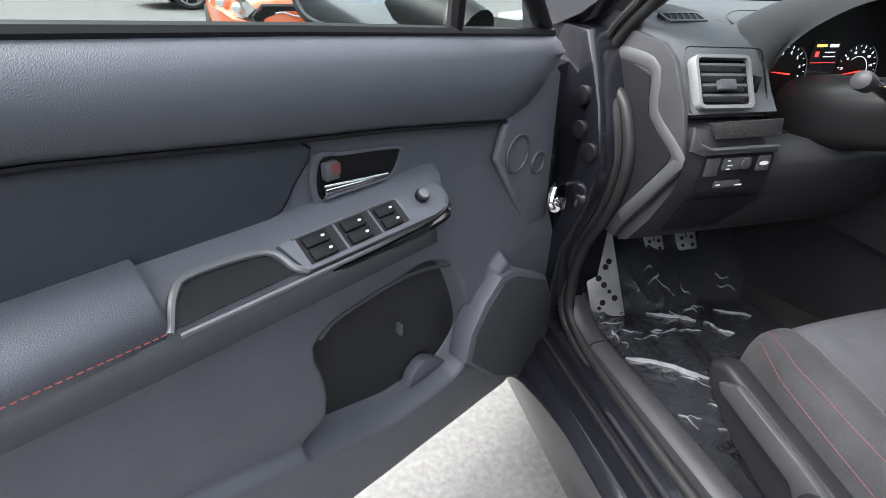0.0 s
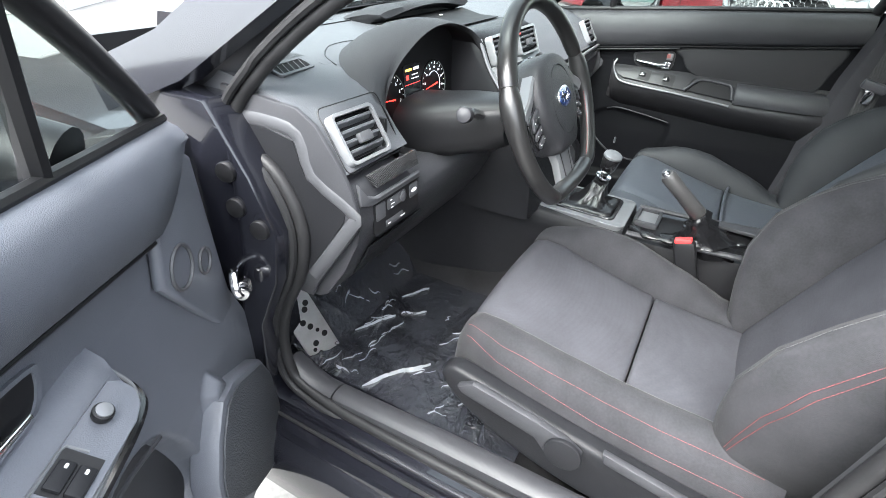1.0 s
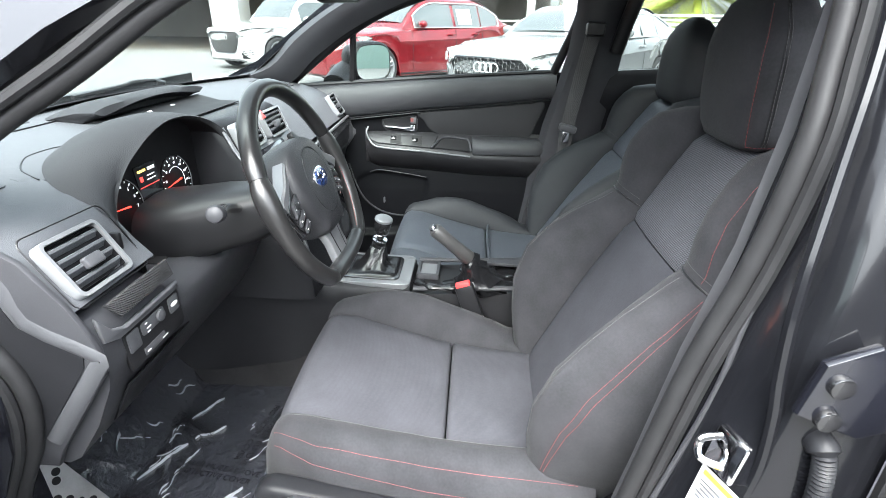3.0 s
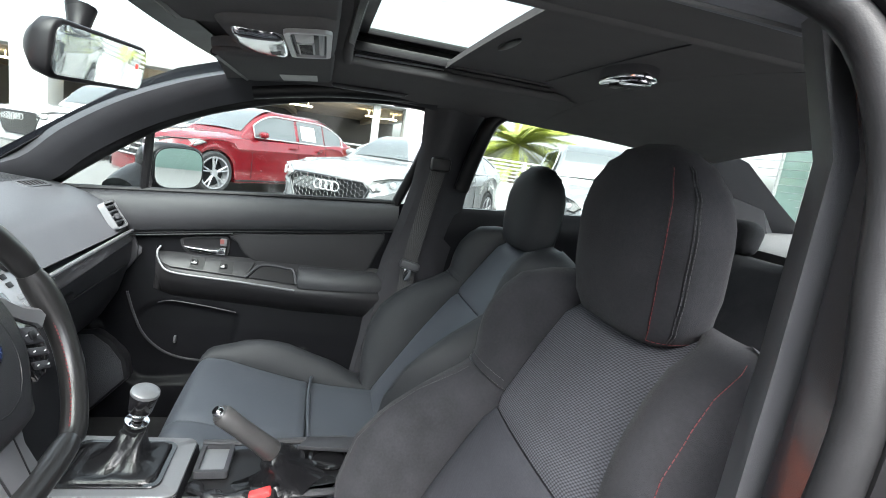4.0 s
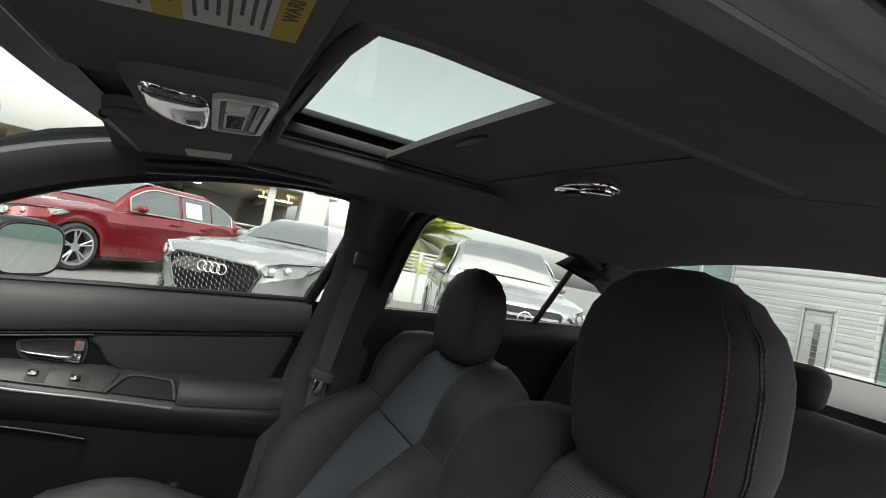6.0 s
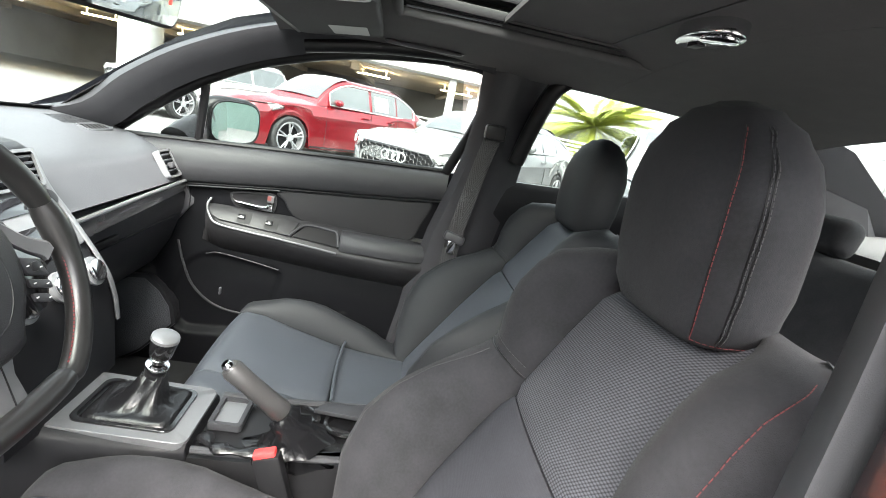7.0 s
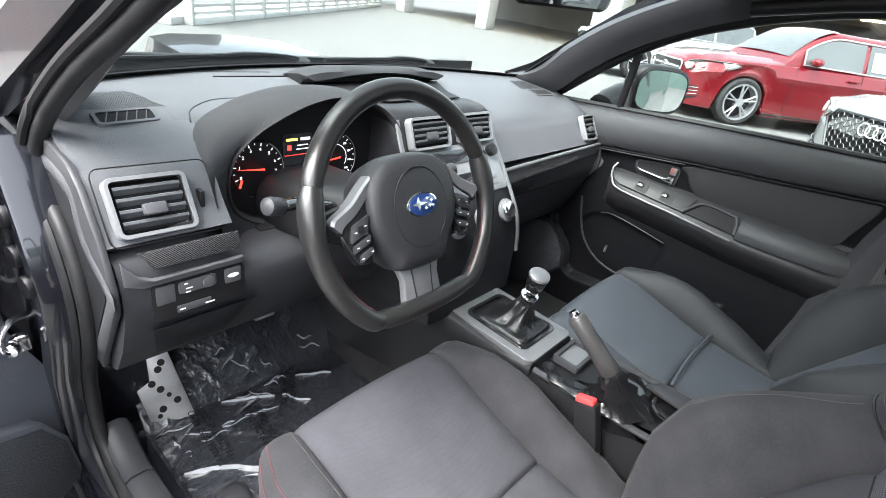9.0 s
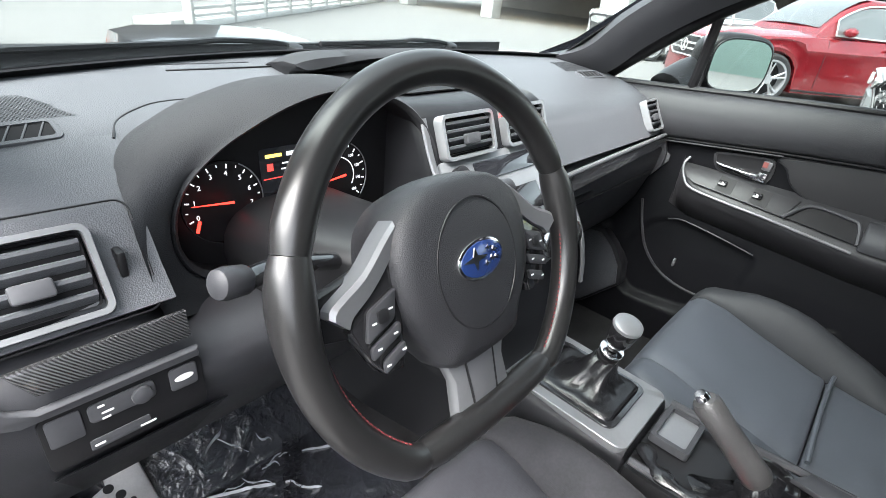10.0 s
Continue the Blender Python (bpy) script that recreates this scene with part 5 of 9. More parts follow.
for s in (-1, 1):
    ol = [(0.070, 0.040), (0.110, 0.030), (0.150, 0.022), (0.166, 0.006), (0.160, -0.012), (0.128, -0.020), (0.108, -0.058), (0.082, -0.062)]
    bm = bag()
    prism(bm, [W(s * x, y, -0.026) for x, y in ol], WN * 0.018, 0.005)
    part("spoke", bm, M_BLACK, WHEEL)
    # silver blade along the top edge of the switch pod
    top = [(0.076, 0.062), (0.092, 0.050), (0.116, 0.030), (0.146, 0.016), (0.151, 0.008)]
    low = [(0.080, 0.040), (0.094, 0.026), (0.112, 0.012), (0.130, 0.002), (0.136, -0.006)]
    rings = []
    for (ax_, ay), (bx, by) in [((p.x, p.y), (q.x, q.y)) for p, q in zip(spl([(a, b, 0) for a, b in top], 3), spl([(a, b, 0) for a, b in low], 3))]:
        rings.append([W(s * ax_, ay, -0.014), W(s * ax_, ay, 0.004), W(s * (ax_ * 0.8 + bx * 0.2), ay * 0.8 + by * 0.2, 0.007), W(s * bx, by, 0.004), W(s * bx, by, -0.012)])
    bm = bag()
    loft(bm, rings)
    part("spoke_bezel", bm, M_SATIN, WHEEL, "dark satin silver switch bezel", sharp=30)
    ol = [(0.084, 0.036), (0.096, 0.024), (0.113, 0.011), (0.131, 0.000), (0.135, -0.010), (0.122, -0.040), (0.110, -0.056), (0.092, -0.058), (0.084, -0.022)]
    bm = bag()
    prism(bm, [W(s * x, y, -0.012) for x, y in ol], WN * 0.014, 0.003)
    bez = part("switch_pod", bm, M_GLOSS, WHEEL, "black pod of wheel switches")
    for cx, cy, w, h, sk in ((0.107, -0.006, 0.030, 0.024, 0.30), (0.107, -0.027, 0.032, 0.011, 0.10), (0.102, -0.043, 0.024, 0.011, 0.10)):
        bm = bag()
        prism(bm, [W(s * (cx + a - sk * b), cy + b - 0.35 * a, 0.002) for a, b in rrect(w, h, 0.003)], WN * 0.005, 0.0015)
        key = part("wheel_button", bm, M_MID, bez)
        for dx in (-0.009, 0.009):
            bm = bag()
            prism(bm, [W(s * (cx + dx) + a, cy - 0.35 * dx + b, 0.0072) for a, b in rrect(0.0045, 0.0015, 0.0005)], WN * 0.0003)
            part("print_bar", bm, M_PRINT, key)
    bm = bag()
    prism(bm, [W(s * 0.107 + a, -0.006 + b, 0.0065) for a, b in rrect(0.011, 0.011, 0.003)], WN * 0.0025, 0.0006)
    part("centre_key", bm, M_BLACK, bez)
bm = bag()
prism(bm, [W(x, y, -0.018) for x, y in ((-0.046, -0.074), (0.046, -0.074), (0.036, -0.104), (0.040, -0.146), (-0.040, -0.146), (-0.036, -0.104))], WN * 0.016, 0.004)
ls = part("lower_spoke", bm, M_SATIN, WHEEL, "dark silver plate of the lower spoke")
bm = bag()
prism(bm, [W(x, y, -0.003) for x, y in ((-0.020, -0.080), (0.020, -0.080), (0.016, -0.137), (-0.016, -0.137))], WN * 0.0025, 0.001)
part("spoke_inlay", bm, M_GREYTRIM, ls)
for s in (-1, 1):
    bm = bag()
    tube(bm, [W(s * 0.021, -0.078, -0.0015), W(s * 0.017, -0.140, -0.0015)], 0.0014, 6)
    part("inlay_gap", bm, M_BLACK, ls)

# ---- centre console ----
CON = thing("centre_console", "black centre console with silver shifter surround and cup holders", "console")
bm = bag()
rings = []
for y, z, w in ((1.22, 0.80, 0.15), (0.95, 0.78, 0.135), (0.80, 0.74, 0.125), (0.70, 0.68, 0.118), (0.64, 0.628, 0.108), (0.61, 0.608, 0.102), (0.50, 0.600, 0.096), (0.390, 0.597, 0.092), (0.386, 0.580, 0.090)):
    rings.append([(-w - 0.015, y, 0.33), (-w - 0.002, y, z - 0.05), (-w + 0.002, y, z - 0.012), (-w + 0.014, y, z), (w - 0.014, y, z), (w - 0.002, y, z - 0.012), (w + 0.002, y, z - 0.05), (w + 0.015, y, 0.33)])
loft(bm, rings)
part("front_body", bm, M_LOWER, CON, sharp=45)
bm = bag()
rings = []
for y, z, w in ((0.385, 0.578, 0.092), (0.30, 0.580, 0.092), (0.15, 0.588, 0.09), (0.02, 0.60, 0.09)):
    rings.append([(-w - 0.010, y, 0.33), (-w, y, z - 0.03), (-w + 0.008, y, z), (w - 0.008, y, z), (w, y, z - 0.03), (w + 0.010, y, 0.33)])
loft(bm, rings)
part("rear_body", bm, M_BLACK, CON, sharp=45)
bm = bag()
box(bm, (0.0, -0.10, 0.63), (0.17, 0.26, 0.07), 0.02)
part("armrest_lid", bm, M_PAD, CON)
for s in (-1, 1):
    bm = bag()
    tube(bm, [(s * 0.084, 0.38, 0.594), (s * 0.083, 0.25, 0.597), (s * 0.082, 0.10, 0.606)], 0.007, 8)
    part("edge_rail", bm, M_MID, CON)
G = quadframe((0.0, 0.503, 0.603), (1, 0, 0), (0, 1, 0.03))
bm = bag()
ring_plate(bm, G, rrect(0.172, 0.226, 0.018), rrect(0.128, 0.160, 0.016), -0.01, 0.004)
sur = part("shifter_surround", bm, M_SATIN, CON, "satin silver frame round the gear lever")
bm = bag()
ring_plate(bm, G, rrect(0.134, 0.166, 0.018), rrect(0.118, 0.150, 0.016), -0.006, 0.008)
part("inner_frame", bm, M_GLOSS, sur)
# gear lever
GEAR = thing("gear_lever", "black and silver gear lever in a gathered leather boot", "gear lever")
bm = bag()
rings = []
rg = random.Random(2)
for h, k in ((0.0, 1.0), (0.010, 0.94), (0.013, 0.84), (0.010, 0.72), (0.014, 0.58), (0.026, 0.42), (0.044, 0.31), (0.066, 0.25)):
    ring = []
    for j in range(40):
        a = 2 * math.pi * j / 40
        rr_ = 0.074 / max(abs(math.cos(a)) / 0.82, abs(math.sin(a)) / 1.0) * k * (1 + 0.14 * (1 - k) * math.sin(a * 7 + h * 60) + 0.08 * (1 - k) * math.sin(a * 5))
        ring.append((rr_ * math.cos(a) + 0.012 * h / 0.07, 0.503 + rr_ * math.sin(a) - 0.02 * h / 0.07, 0.602 + h + 0.005 * (1 - k) * math.sin(a * 6 + k * 9)))
    rings.append(ring)
loft(bm, rings)
part("boot", bm, M_BOOT, GEAR, "glossy gathered black leather boot", sharp=70)
ax0, ax1 = Vector((0.012, 0.483, 0.665)), Vector((0.0, 0.462, 0.755))
ad = (ax1 - ax0).normalized()
for h, hh, r0, r1, m, nm in ((0.0, 0.010, 0.018, 0.018, M_BLACK, "collar"), (0.010, 0.012, 0.012, 0.012, M_BLACK, "rod"), (0.018, 0.006, 0.020, 0.020, M_CHROME, "reverse_ring"), (0.026, 0.012, 0.010, 0.010, M_BLACK, "rod"), (0.038, 0.008, 0.015, 0.019, M_CHROME, "knob_base"), (0.046, 0.036, 0.019, 0.023, M_GLOSS, "knob")):
    bm = bag()
    disc(bm, ax0 + ad * h, ad, r0, hh, 28, 0.002, r1)
    part(nm, bm, m, GEAR)
bm = bag()
rings = []
for h, r in ((0.081, 0.0232), (0.0862, 0.0226), (0.0888, 0.0195), (0.0894, 0.004)):
    q = ad.to_track_quat("Z", "Y").to_matrix()
    rings.append([ax0 + ad * h + q @ Vector((r * math.cos(2 * math.pi * k / 28), r * math.sin(2 * math.pi * k / 28), 0)) for k in range(28)])
loft(bm, rings)
part("knob_cap", bm, M_SATIN, GEAR, "satin silver knob cap")
# tray, cup holders
G2 = quadframe((0.035, 0.350, 0.590), (1, 0, 0), (0, 1, 0))
bm = bag()
ring_plate(bm, G2, rrect(0.092, 0.060, 0.006), rrect(0.076, 0.044, 0.004), -0.008, 0.006)
tr = part("tray_frame", bm, M_MID, CON, "small dark tray with a grey floor")
bm = bag()
plate(bm, G2, rrect(0.076, 0.044, 0.004), -0.006, -0.002)
part("tray_floor", bm, M_SATIN, tr)
for y in (0.225, 0.135):
    bm = bag()
    tube(bm, [(0.035 + 0.038 * math.cos(a), y + 0.038 * math.sin(a), 0.596) for a in [2 * math.pi * k / 32 for k in range(32)]], 0.005, 8, True)
    disc(bm, (0.035, y, 0.588), (0, 0, 1), 0.036, 0.004, 28)
    part("cup_holder", bm, M_GLOSS, CON)
bm = bag()
prism(bm, [(0.05, 0.20, 0.600), (0.082, 0.18, 0.600), (0.075, 0.08, 0.606), (0.03, 0.10, 0.606)], (0, 0, 0.010), 0.003)
part("switch_plate", bm, M_MID, CON)
# parking brake
M_GRIP = mat("worn_grip_leather", (0.042, 0.041, 0.041), 0.36, var=0.25, bump=0.3, bscale=700, kind="leather")
PB = thing("parking_brake", "raised parking brake lever with a gathered leather boot", "parking brake")
tip, root = Vector((-0.106, 0.330, 0.772)), Vector((-0.070, 0.215, 0.655))
d = (root - tip).normalized()
bm = bag()
tube(bm, [tip + d * 0.006, tip + d * 0.012, tip + d * 0.05, tip + d * 0.10, tip + d * 0.125, tip + d * 0.135], [0.014, 0.0175, 0.0165, 0.0175, 0.019, 0.015], 16)
part("grip", bm, M_GRIP, PB, "worn grey leather grip")
bm = bag()
tube(bm, [tip - d * 0.004, tip, tip + d * 0.008], [0.007, 0.009, 0.009], 16)
part("release_button", bm, M_CHROME, PB, "silver push button")
bm = bag()
rings = []
for u, r in ((0.0, 0.018), (0.15, 0.026), (0.3, 0.022), (0.45, 0.034), (0.6, 0.032), (0.8, 0.050), (1.0, 0.058)):
    c = (tip + d * 0.13).lerp(Vector((-0.052, 0.215, 0.592)), u)
    q = (d * (1 - u) + Vector((0, 0, -1)) * u).normalized().to_track_quat("Z", "Y").to_matrix()
    rings.append([c + q @ Vector((r * math.cos(a) * (1 + 0.12 * math.sin(7 * a + 9 * u)), r * math.sin(a) * (1 + 0.12 * math.sin(5 * a + 5 * u)) * (1 + 0.5 * u), 0)) for a in [2 * math.pi * k / 36 for k in range(36)]])
loft(bm, rings)
part("boot", bm, M_BOOT, PB, "gathered glossy black leather boot", sharp=70)
bm = bag()
tube(bm, spl([(-0.035, 0.375, 0.588), (-0.075, 0.345, 0.598), (-0.085, 0.29, 0.602), (-0.07, 0.24, 0.605)], 5), [0.012 + 0.004 * math.sin(k * 1.3) for k in range(16)], 10, False, 0.6)
part("boot_fold", bm, M_BOOT, PB)
BK = thing("seat_belt_buckle", "black seat belt buckle with a red release button", "buckle")
bm = bag()
box(bm, (-0.117, 0.235, 0.575), (0.026, 0.045, 0.11), 0.006, Matrix.Rotation(radians(-18), 3, "X"))
part("housing", bm, M_BLACK, BK)
bm = bag()
box(bm, (-0.117, 0.254, 0.629), (0.018, 0.036, 0.012), 0.003, Matrix.Rotation(radians(-18), 3, "X"))
part("release_button", bm, M_REDBTN, BK, "red push button")


# ---- doors ----
def inside(poly, x, y):
    """Signed depth of a point in an outline (positive inside)."""
    c, best = False, 9.0
    n = len(poly)
    for i in range(n):
        (ax, ay), (bx, by) = poly[i], poly[(i + 1) % n]
        if (ay > y) != (by > y) and x < (bx - ax) * (y - ay) / (by - ay) + ax:
            c = not c
        dx, dy = bx - ax, by - ay
        t = max(0.0, min(1.0, ((x - ax) * dx + (y - ay) * dy) / (dx * dx + dy * dy)))
        best = min(best, math.hypot(x - ax - t * dx, y - ay - t * dy))
    return best if c else -best


def smooth(e, w):
    u = max(0.0, min(1.0, 0.5 + e / w))
    return u * u * (3 - 2 * u)


POCKET = [(p.x, p.y) for p in spl([(0.419, 0.640, 0), (0.483, 0.655, 0), (0.583, 0.667, 0), (0.632, 0.668, 0), (0.680, 0.644, 0), (0.713, 0.588, 0), (0.741, 0.50, 0), (0.728, 0.455, 0), (0.680, 0.421, 0), (0.595, 0.420, 0), (0.504, 0.431, 0), (0.385, 0.475, 0), (0.382, 0.493, 0), (0.418, 0.510, 0), (0.426, 0.57, 0)], 3, True)]
LIP = [(0.20, 0.545), (0.37, 0.490), (0.55, 0.432), (0.68, 0.42), (0.75, 0.47), (0.79, 0.60), (0.82, 0.615), (0.86, 0.56), (0.96, 0.30), (0.90, 0.22), (0.40, 0.30), (0.1, 0.33)]
TRIM_L = [(-0.05, 0.958), (0.0, 0.953), (0.19, 0.948), (0.41, 0.918), (0.56, 0.900), (0.81, 0.862), (0.95, 0.842)]
SPK = [(0.790, 0.588), (0.835, 0.583), (0.960, 0.512), (0.998, 0.44), (1.01, 0.34), (0.985, 0.27), (0.90, 0.262), (0.80, 0.33), (0.70, 0.44), (0.71, 0.50), (0.745, 0.552)]


M_INSERTL = mat("blue_black_leatherette", (0.040, 0.046, 0.058), 0.42, var=0.08, bump=0.3, bscale=900, kind="leather", spec=0.4)
M_INSERT = mat("black_insert_cloth", (0.016, 0.016, 0.0175), 0.6, var=0.12, bump=0.3, bscale=1200, spec=0.3)


def door(name, label, s, at):
    """A front door, built shut: s is -1 for the driver's."""
    d = thing(name, label, "car door", at=at, kind="structure")
    TRIM = TRIM_L if s < 0 else [(-0.05, 0.958), (0.2, 0.931), (0.44, 0.908), (0.74, 0.872), (0.81, 0.860), (0.95, 0.842)]

    def X(x, y, z):
        return Vector((s * x, y, z))
    # padded top
    bm = bag()
    rings = []
    for i in range(31):
        y = -0.045 + 0.985 * i / 30
        b, t = lerp(BELT, y), lerp(TRIM, y)
        e = max(0.0, (y - 0.80) / 0.14)
        t2 = t + e ** 1.5 * (b - t - 0.03)
        rings.append([X(0.735, y, b), X(0.708, y, b + 0.003), X(0.692, y, b - 0.006), X(0.682, y, b - 0.022 - 0.0 * e), X(0.678 + 0.006 * e, y, (b + t2) / 2), X(0.684, y, t2 + 0.012), X(0.700, y, t2 + 0.001), X(0.735, y, t2)])
    loft(bm, rings)
    # lit trim colour on the driver's side, shaded one on the passenger's
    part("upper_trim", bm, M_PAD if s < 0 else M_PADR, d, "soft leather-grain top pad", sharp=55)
    bm = bag()
    tube(bm, [X(0.712, -0.045 + 0.985 * i / 20, lerp(BELT, -0.045 + 0.985 * i / 20) + 0.006) for i in range(21)], 0.008, 8)
    part("belt_seal", bm, M_BLACK, d)
    # moulded panel
    NU, NV = (230, 150) if s < 0 else (150, 96)

    def surf(u, v):
        y = -0.045 + 1.09 * u
        zb = lerp([(-0.05, 0.34), (0.4, 0.305), (0.97, 0.20), (1.06, 0.22)], y)
        zt = lerp(TRIM, y) + 0.004 if y < 0.95 else lerp([(0.95, 0.846), (0.96, 0.72), (1.06, 0.46)], y)
        z = zb + (zt - zb) * v
        x = lerp([(0.2, 0.715), (0.30, 0.700), (0.40, 0.690), (0.52, 0.688), (0.60, 0.690), (0.70, 0.702), (0.80, 0.713), (1.0, 0.712)], z)
        x += (0.042 if s < 0 else 0.012) * smooth(inside(POCKET, y, z), 0.016 if s < 0 else 0.022)
        x -= 0.020 * smooth(inside(LIP, y, z) - 0.002, 0.018)
        return X(x, y, z)
    bm = bag()
    sheet(bm, surf, NU, NV, X(0.012, 0, 0))
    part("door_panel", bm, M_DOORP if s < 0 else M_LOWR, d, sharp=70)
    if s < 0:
        # Dark sheet paints the shade inside the map pocket.
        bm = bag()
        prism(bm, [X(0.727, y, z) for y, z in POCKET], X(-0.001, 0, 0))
        part("pocket_shade", bm, M_MID, d, "map pocket floor, darkened for its shade")
    if s < 0:
        bm = bag()
        prism(bm, [X(0.724, y, z) for y, z in ((0.593, 0.425), (0.603, 0.450), (0.622, 0.463), (0.645, 0.463), (0.668, 0.448), (0.690, 0.425))], X(-0.022, 0, 0), 0.003, 2)
        part("pocket_flap", bm, M_DOORP, d)
    bm = bag()
    box(bm, X(0.72 if s < 0 else 0.698, 0.588, 0.555), (0.016, 0.006, 0.022), 0.002)
    part("pocket_clip", bm, M_GREYTRIM, d)
    bm = bag()
    if s < 0:
        tube(bm, spl([X(0.692, 0.42, 0.652), X(0.692, 0.46, 0.670), X(0.692, 0.587, 0.675), X(0.694, 0.68, 0.650)], 5), 0.003, 6)
        part("pocket_edge", bm, M_PLAST, d)
    # cloth insert
    bm = bag()
    ol = spl([(0.438, 0.898, 0), (0.428, 0.872, 0), (0.405, 0.838, 0), (0.360, 0.818, 0), (0.30, 0.812, 0), (0.15, 0.808, 0), (0.065, 0.810, 0), (0.030, 0.826, 0), (0.012, 0.87, 0), (-0.012, 0.942, 0), (0.05, 0.940, 0), (0.2, 0.924, 0)], 4, True) if s > 0 else spl([(0.432, 0.910, 0), (0.420, 0.862, 0), (0.393, 0.834, 0), (0.338, 0.826, 0), (0.15, 0.825, 0), (0.02, 0.832, 0), (-0.025, 0.86, 0), (-0.035, 0.945, 0), (0.0, 0.948, 0), (0.19, 0.942, 0)], 4, True)
    prism(bm, [X(0.716, p.x, p.y) for p in ol], X(-0.009 if s < 0 else -0.014, 0, 0), 0.004, 3)
    part("door_insert", bm, M_INSERTL if s < 0 else M_INSERT, d, "padded insert above the armrest", sharp=60)
    bm = bag()
    tube(bm, [X(0.7115 if s < 0 else 0.7035, p.x, p.y) for p in ol], 0.0028 if s < 0 else 0.0022, 6, True)
    part("insert_gap", bm, M_LOWER, d)
    bm = bag()
    tube(bm, [X(0.6975, -0.04 + 0.85 * i / 24, lerp(TRIM, -0.04 + 0.85 * i / 24) - 0.001) for i in range(25)], 0.0028, 6)
    part("trim_gap", bm, M_LOWER, d)
    # front corner cover
    bm = bag()
    ol = [(0.808, 0.860), (0.855, 0.927), (0.930, 0.942), (0.960, 0.92), (0.985, 0.60), (0.975, 0.56), (0.895, 0.656), (0.79, 0.80)]
    prism(bm, [X(0.712, y, z) for y, z in ol], X(-0.018, 0, 0), 0.008, 3)
    cv = part("corner_cover", bm, M_DOORP if s < 0 else M_LOWER, d)
    for y, z, r in ((0.915, 0.766, 0.020), (0.845, 0.80, 0.032)):
        bm = bag()
        ax = X(-1, 0, 0)
        tube(bm, [X(0.692, y + r * math.cos(a), z + r * math.sin(a)) for a in [2 * math.pi * k / 24 for k in range(24)]], 0.003, 6, True)
        part("plug", bm, M_PLAST if s < 0 else M_LOWER, cv)
    # speaker
    bm = bag()
    ol = [Vector((y, z, 0)) for y, z in SPK]
    prism(bm, [X(0.705, p.x, p.y) for p in ol], X(-0.045, 0, 0), 0.005, 2)
    sp = part("speaker_cover", bm, M_DOORP if s < 0 else M_LOWER, d)
    bm = bag()
    ol2 = [(0.86 + (p.x - 0.86) * 0.93, 0.43 + (p.y - 0.43) * 0.92) for p in ol]
    prism(bm, [X(0.6595, y, z) for y, z in ol2], X(-0.004, 0, 0), 0.002)
    part("speaker_mesh", bm, M_MESHSPK, sp, "black perforated speaker mesh")
    # armrest with a sloping top
    bm = bag()
    rings = []
    for y, k in ((0.655, 0.0), (0.648, 0.35), (0.63, 0.68), (0.60, 0.88), (0.55, 0.97), (0.45, 1.0), (0.35, 1.02), (0.25, 1.03), (0.12, 1.0), (0.0, 0.85), (-0.04, 0.6)):
        x1 = 0.712 - 0.066 * k
        z1 = lerp([(-0.05, 0.806), (0.23, 0.791), (0.61, 0.786)] if s < 0 else [(-0.05, 0.742), (0.25, 0.751), (0.42, 0.766), (0.60, 0.778), (0.66, 0.80)], y)
        z0 = z1 + 0.046 if s < 0 else 0.826
        rings.append([X(0.724, y, z0), X(0.706 + 0.016 * (1 - k), y, z0 - 0.001), X(x1 + 0.006, y, z1 + 0.008 + 0.038 * (1 - k)), X(x1, y, z1), X(x1 + 0.002, y, z1 - 0.012), X(x1 + 0.014 * k, y, z1 - 0.030), X(0.700, y, z1 - 0.085), X(0.72, y, z1 - 0.09)])
    loft(bm, rings)
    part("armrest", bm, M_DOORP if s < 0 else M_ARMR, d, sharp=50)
    if s > 0:
        bm = bag()
        tube(bm, [X(0.697, 0.445 + 0.33 * i / 12, lerp(TRIM, 0.445 + 0.33 * i / 12) - 0.007) for i in range(13)], 0.0035, 8, False, 0.6)
        part("trim_blade", bm, M_MID, d, "satin blade below the top pad")
        bm = bag()
        tube(bm, spl([X(0.690, 0.720, 0.70), X(0.686, 0.700, 0.635), X(0.682, 0.668, 0.569), X(0.678, 0.61, 0.520), X(0.675, 0.532, 0.500), X(0.674, 0.44, 0.505), X(0.674, 0.36, 0.520)], 5), 0.0035, 8)
        part("pocket_edge", bm, M_MID, d, "rounded black lip of the map pocket")
        bm = bag()
        tube(bm, spl([X(0.698, 0.64, 0.668), X(0.692, 0.60, 0.679), X(0.690, 0.50, 0.668), X(0.688, 0.419, 0.655)], 4), 0.002, 6)
        part("pocket_seam", bm, M_MID, d)
    bm = bag()
    if s > 0:
        tube(bm, spl([X(0.706, 0.640, 0.842), X(0.690, 0.645, 0.824), X(0.662, 0.628, 0.800), X(0.650, 0.598, 0.780), X(0.6445, 0.5, 0.772), X(0.6435, 0.42, 0.767), X(0.6425, 0.25, 0.752)], 5), 0.0032, 8)
    else:
        tube(bm, spl([X(0.700, 0.652, 0.800), X(0.668, 0.635, 0.790), X(0.652, 0.60, 0.786), X(0.644, 0.5, 0.787), X(0.6415, 0.38, 0.789), X(0.6405, 0.25, 0.791)], 5), 0.0030, 8)
    part("silver_line", bm, M_SATIN, d, "satin silver edge of the switch plate")
    e2 = (X(0.706, 0, 0.836) - X(0.652, 0, 0.798)).normalized() if s < 0 else (X(0.706, 0, 0.827) - X(0.650, 0, 0.776)).normalized()
    O = X(0.679, 0, 0.819) if s < 0 else X(0.674, 0, 0.7995)
    nrm = e2.cross(Vector((0, 1, 0)))
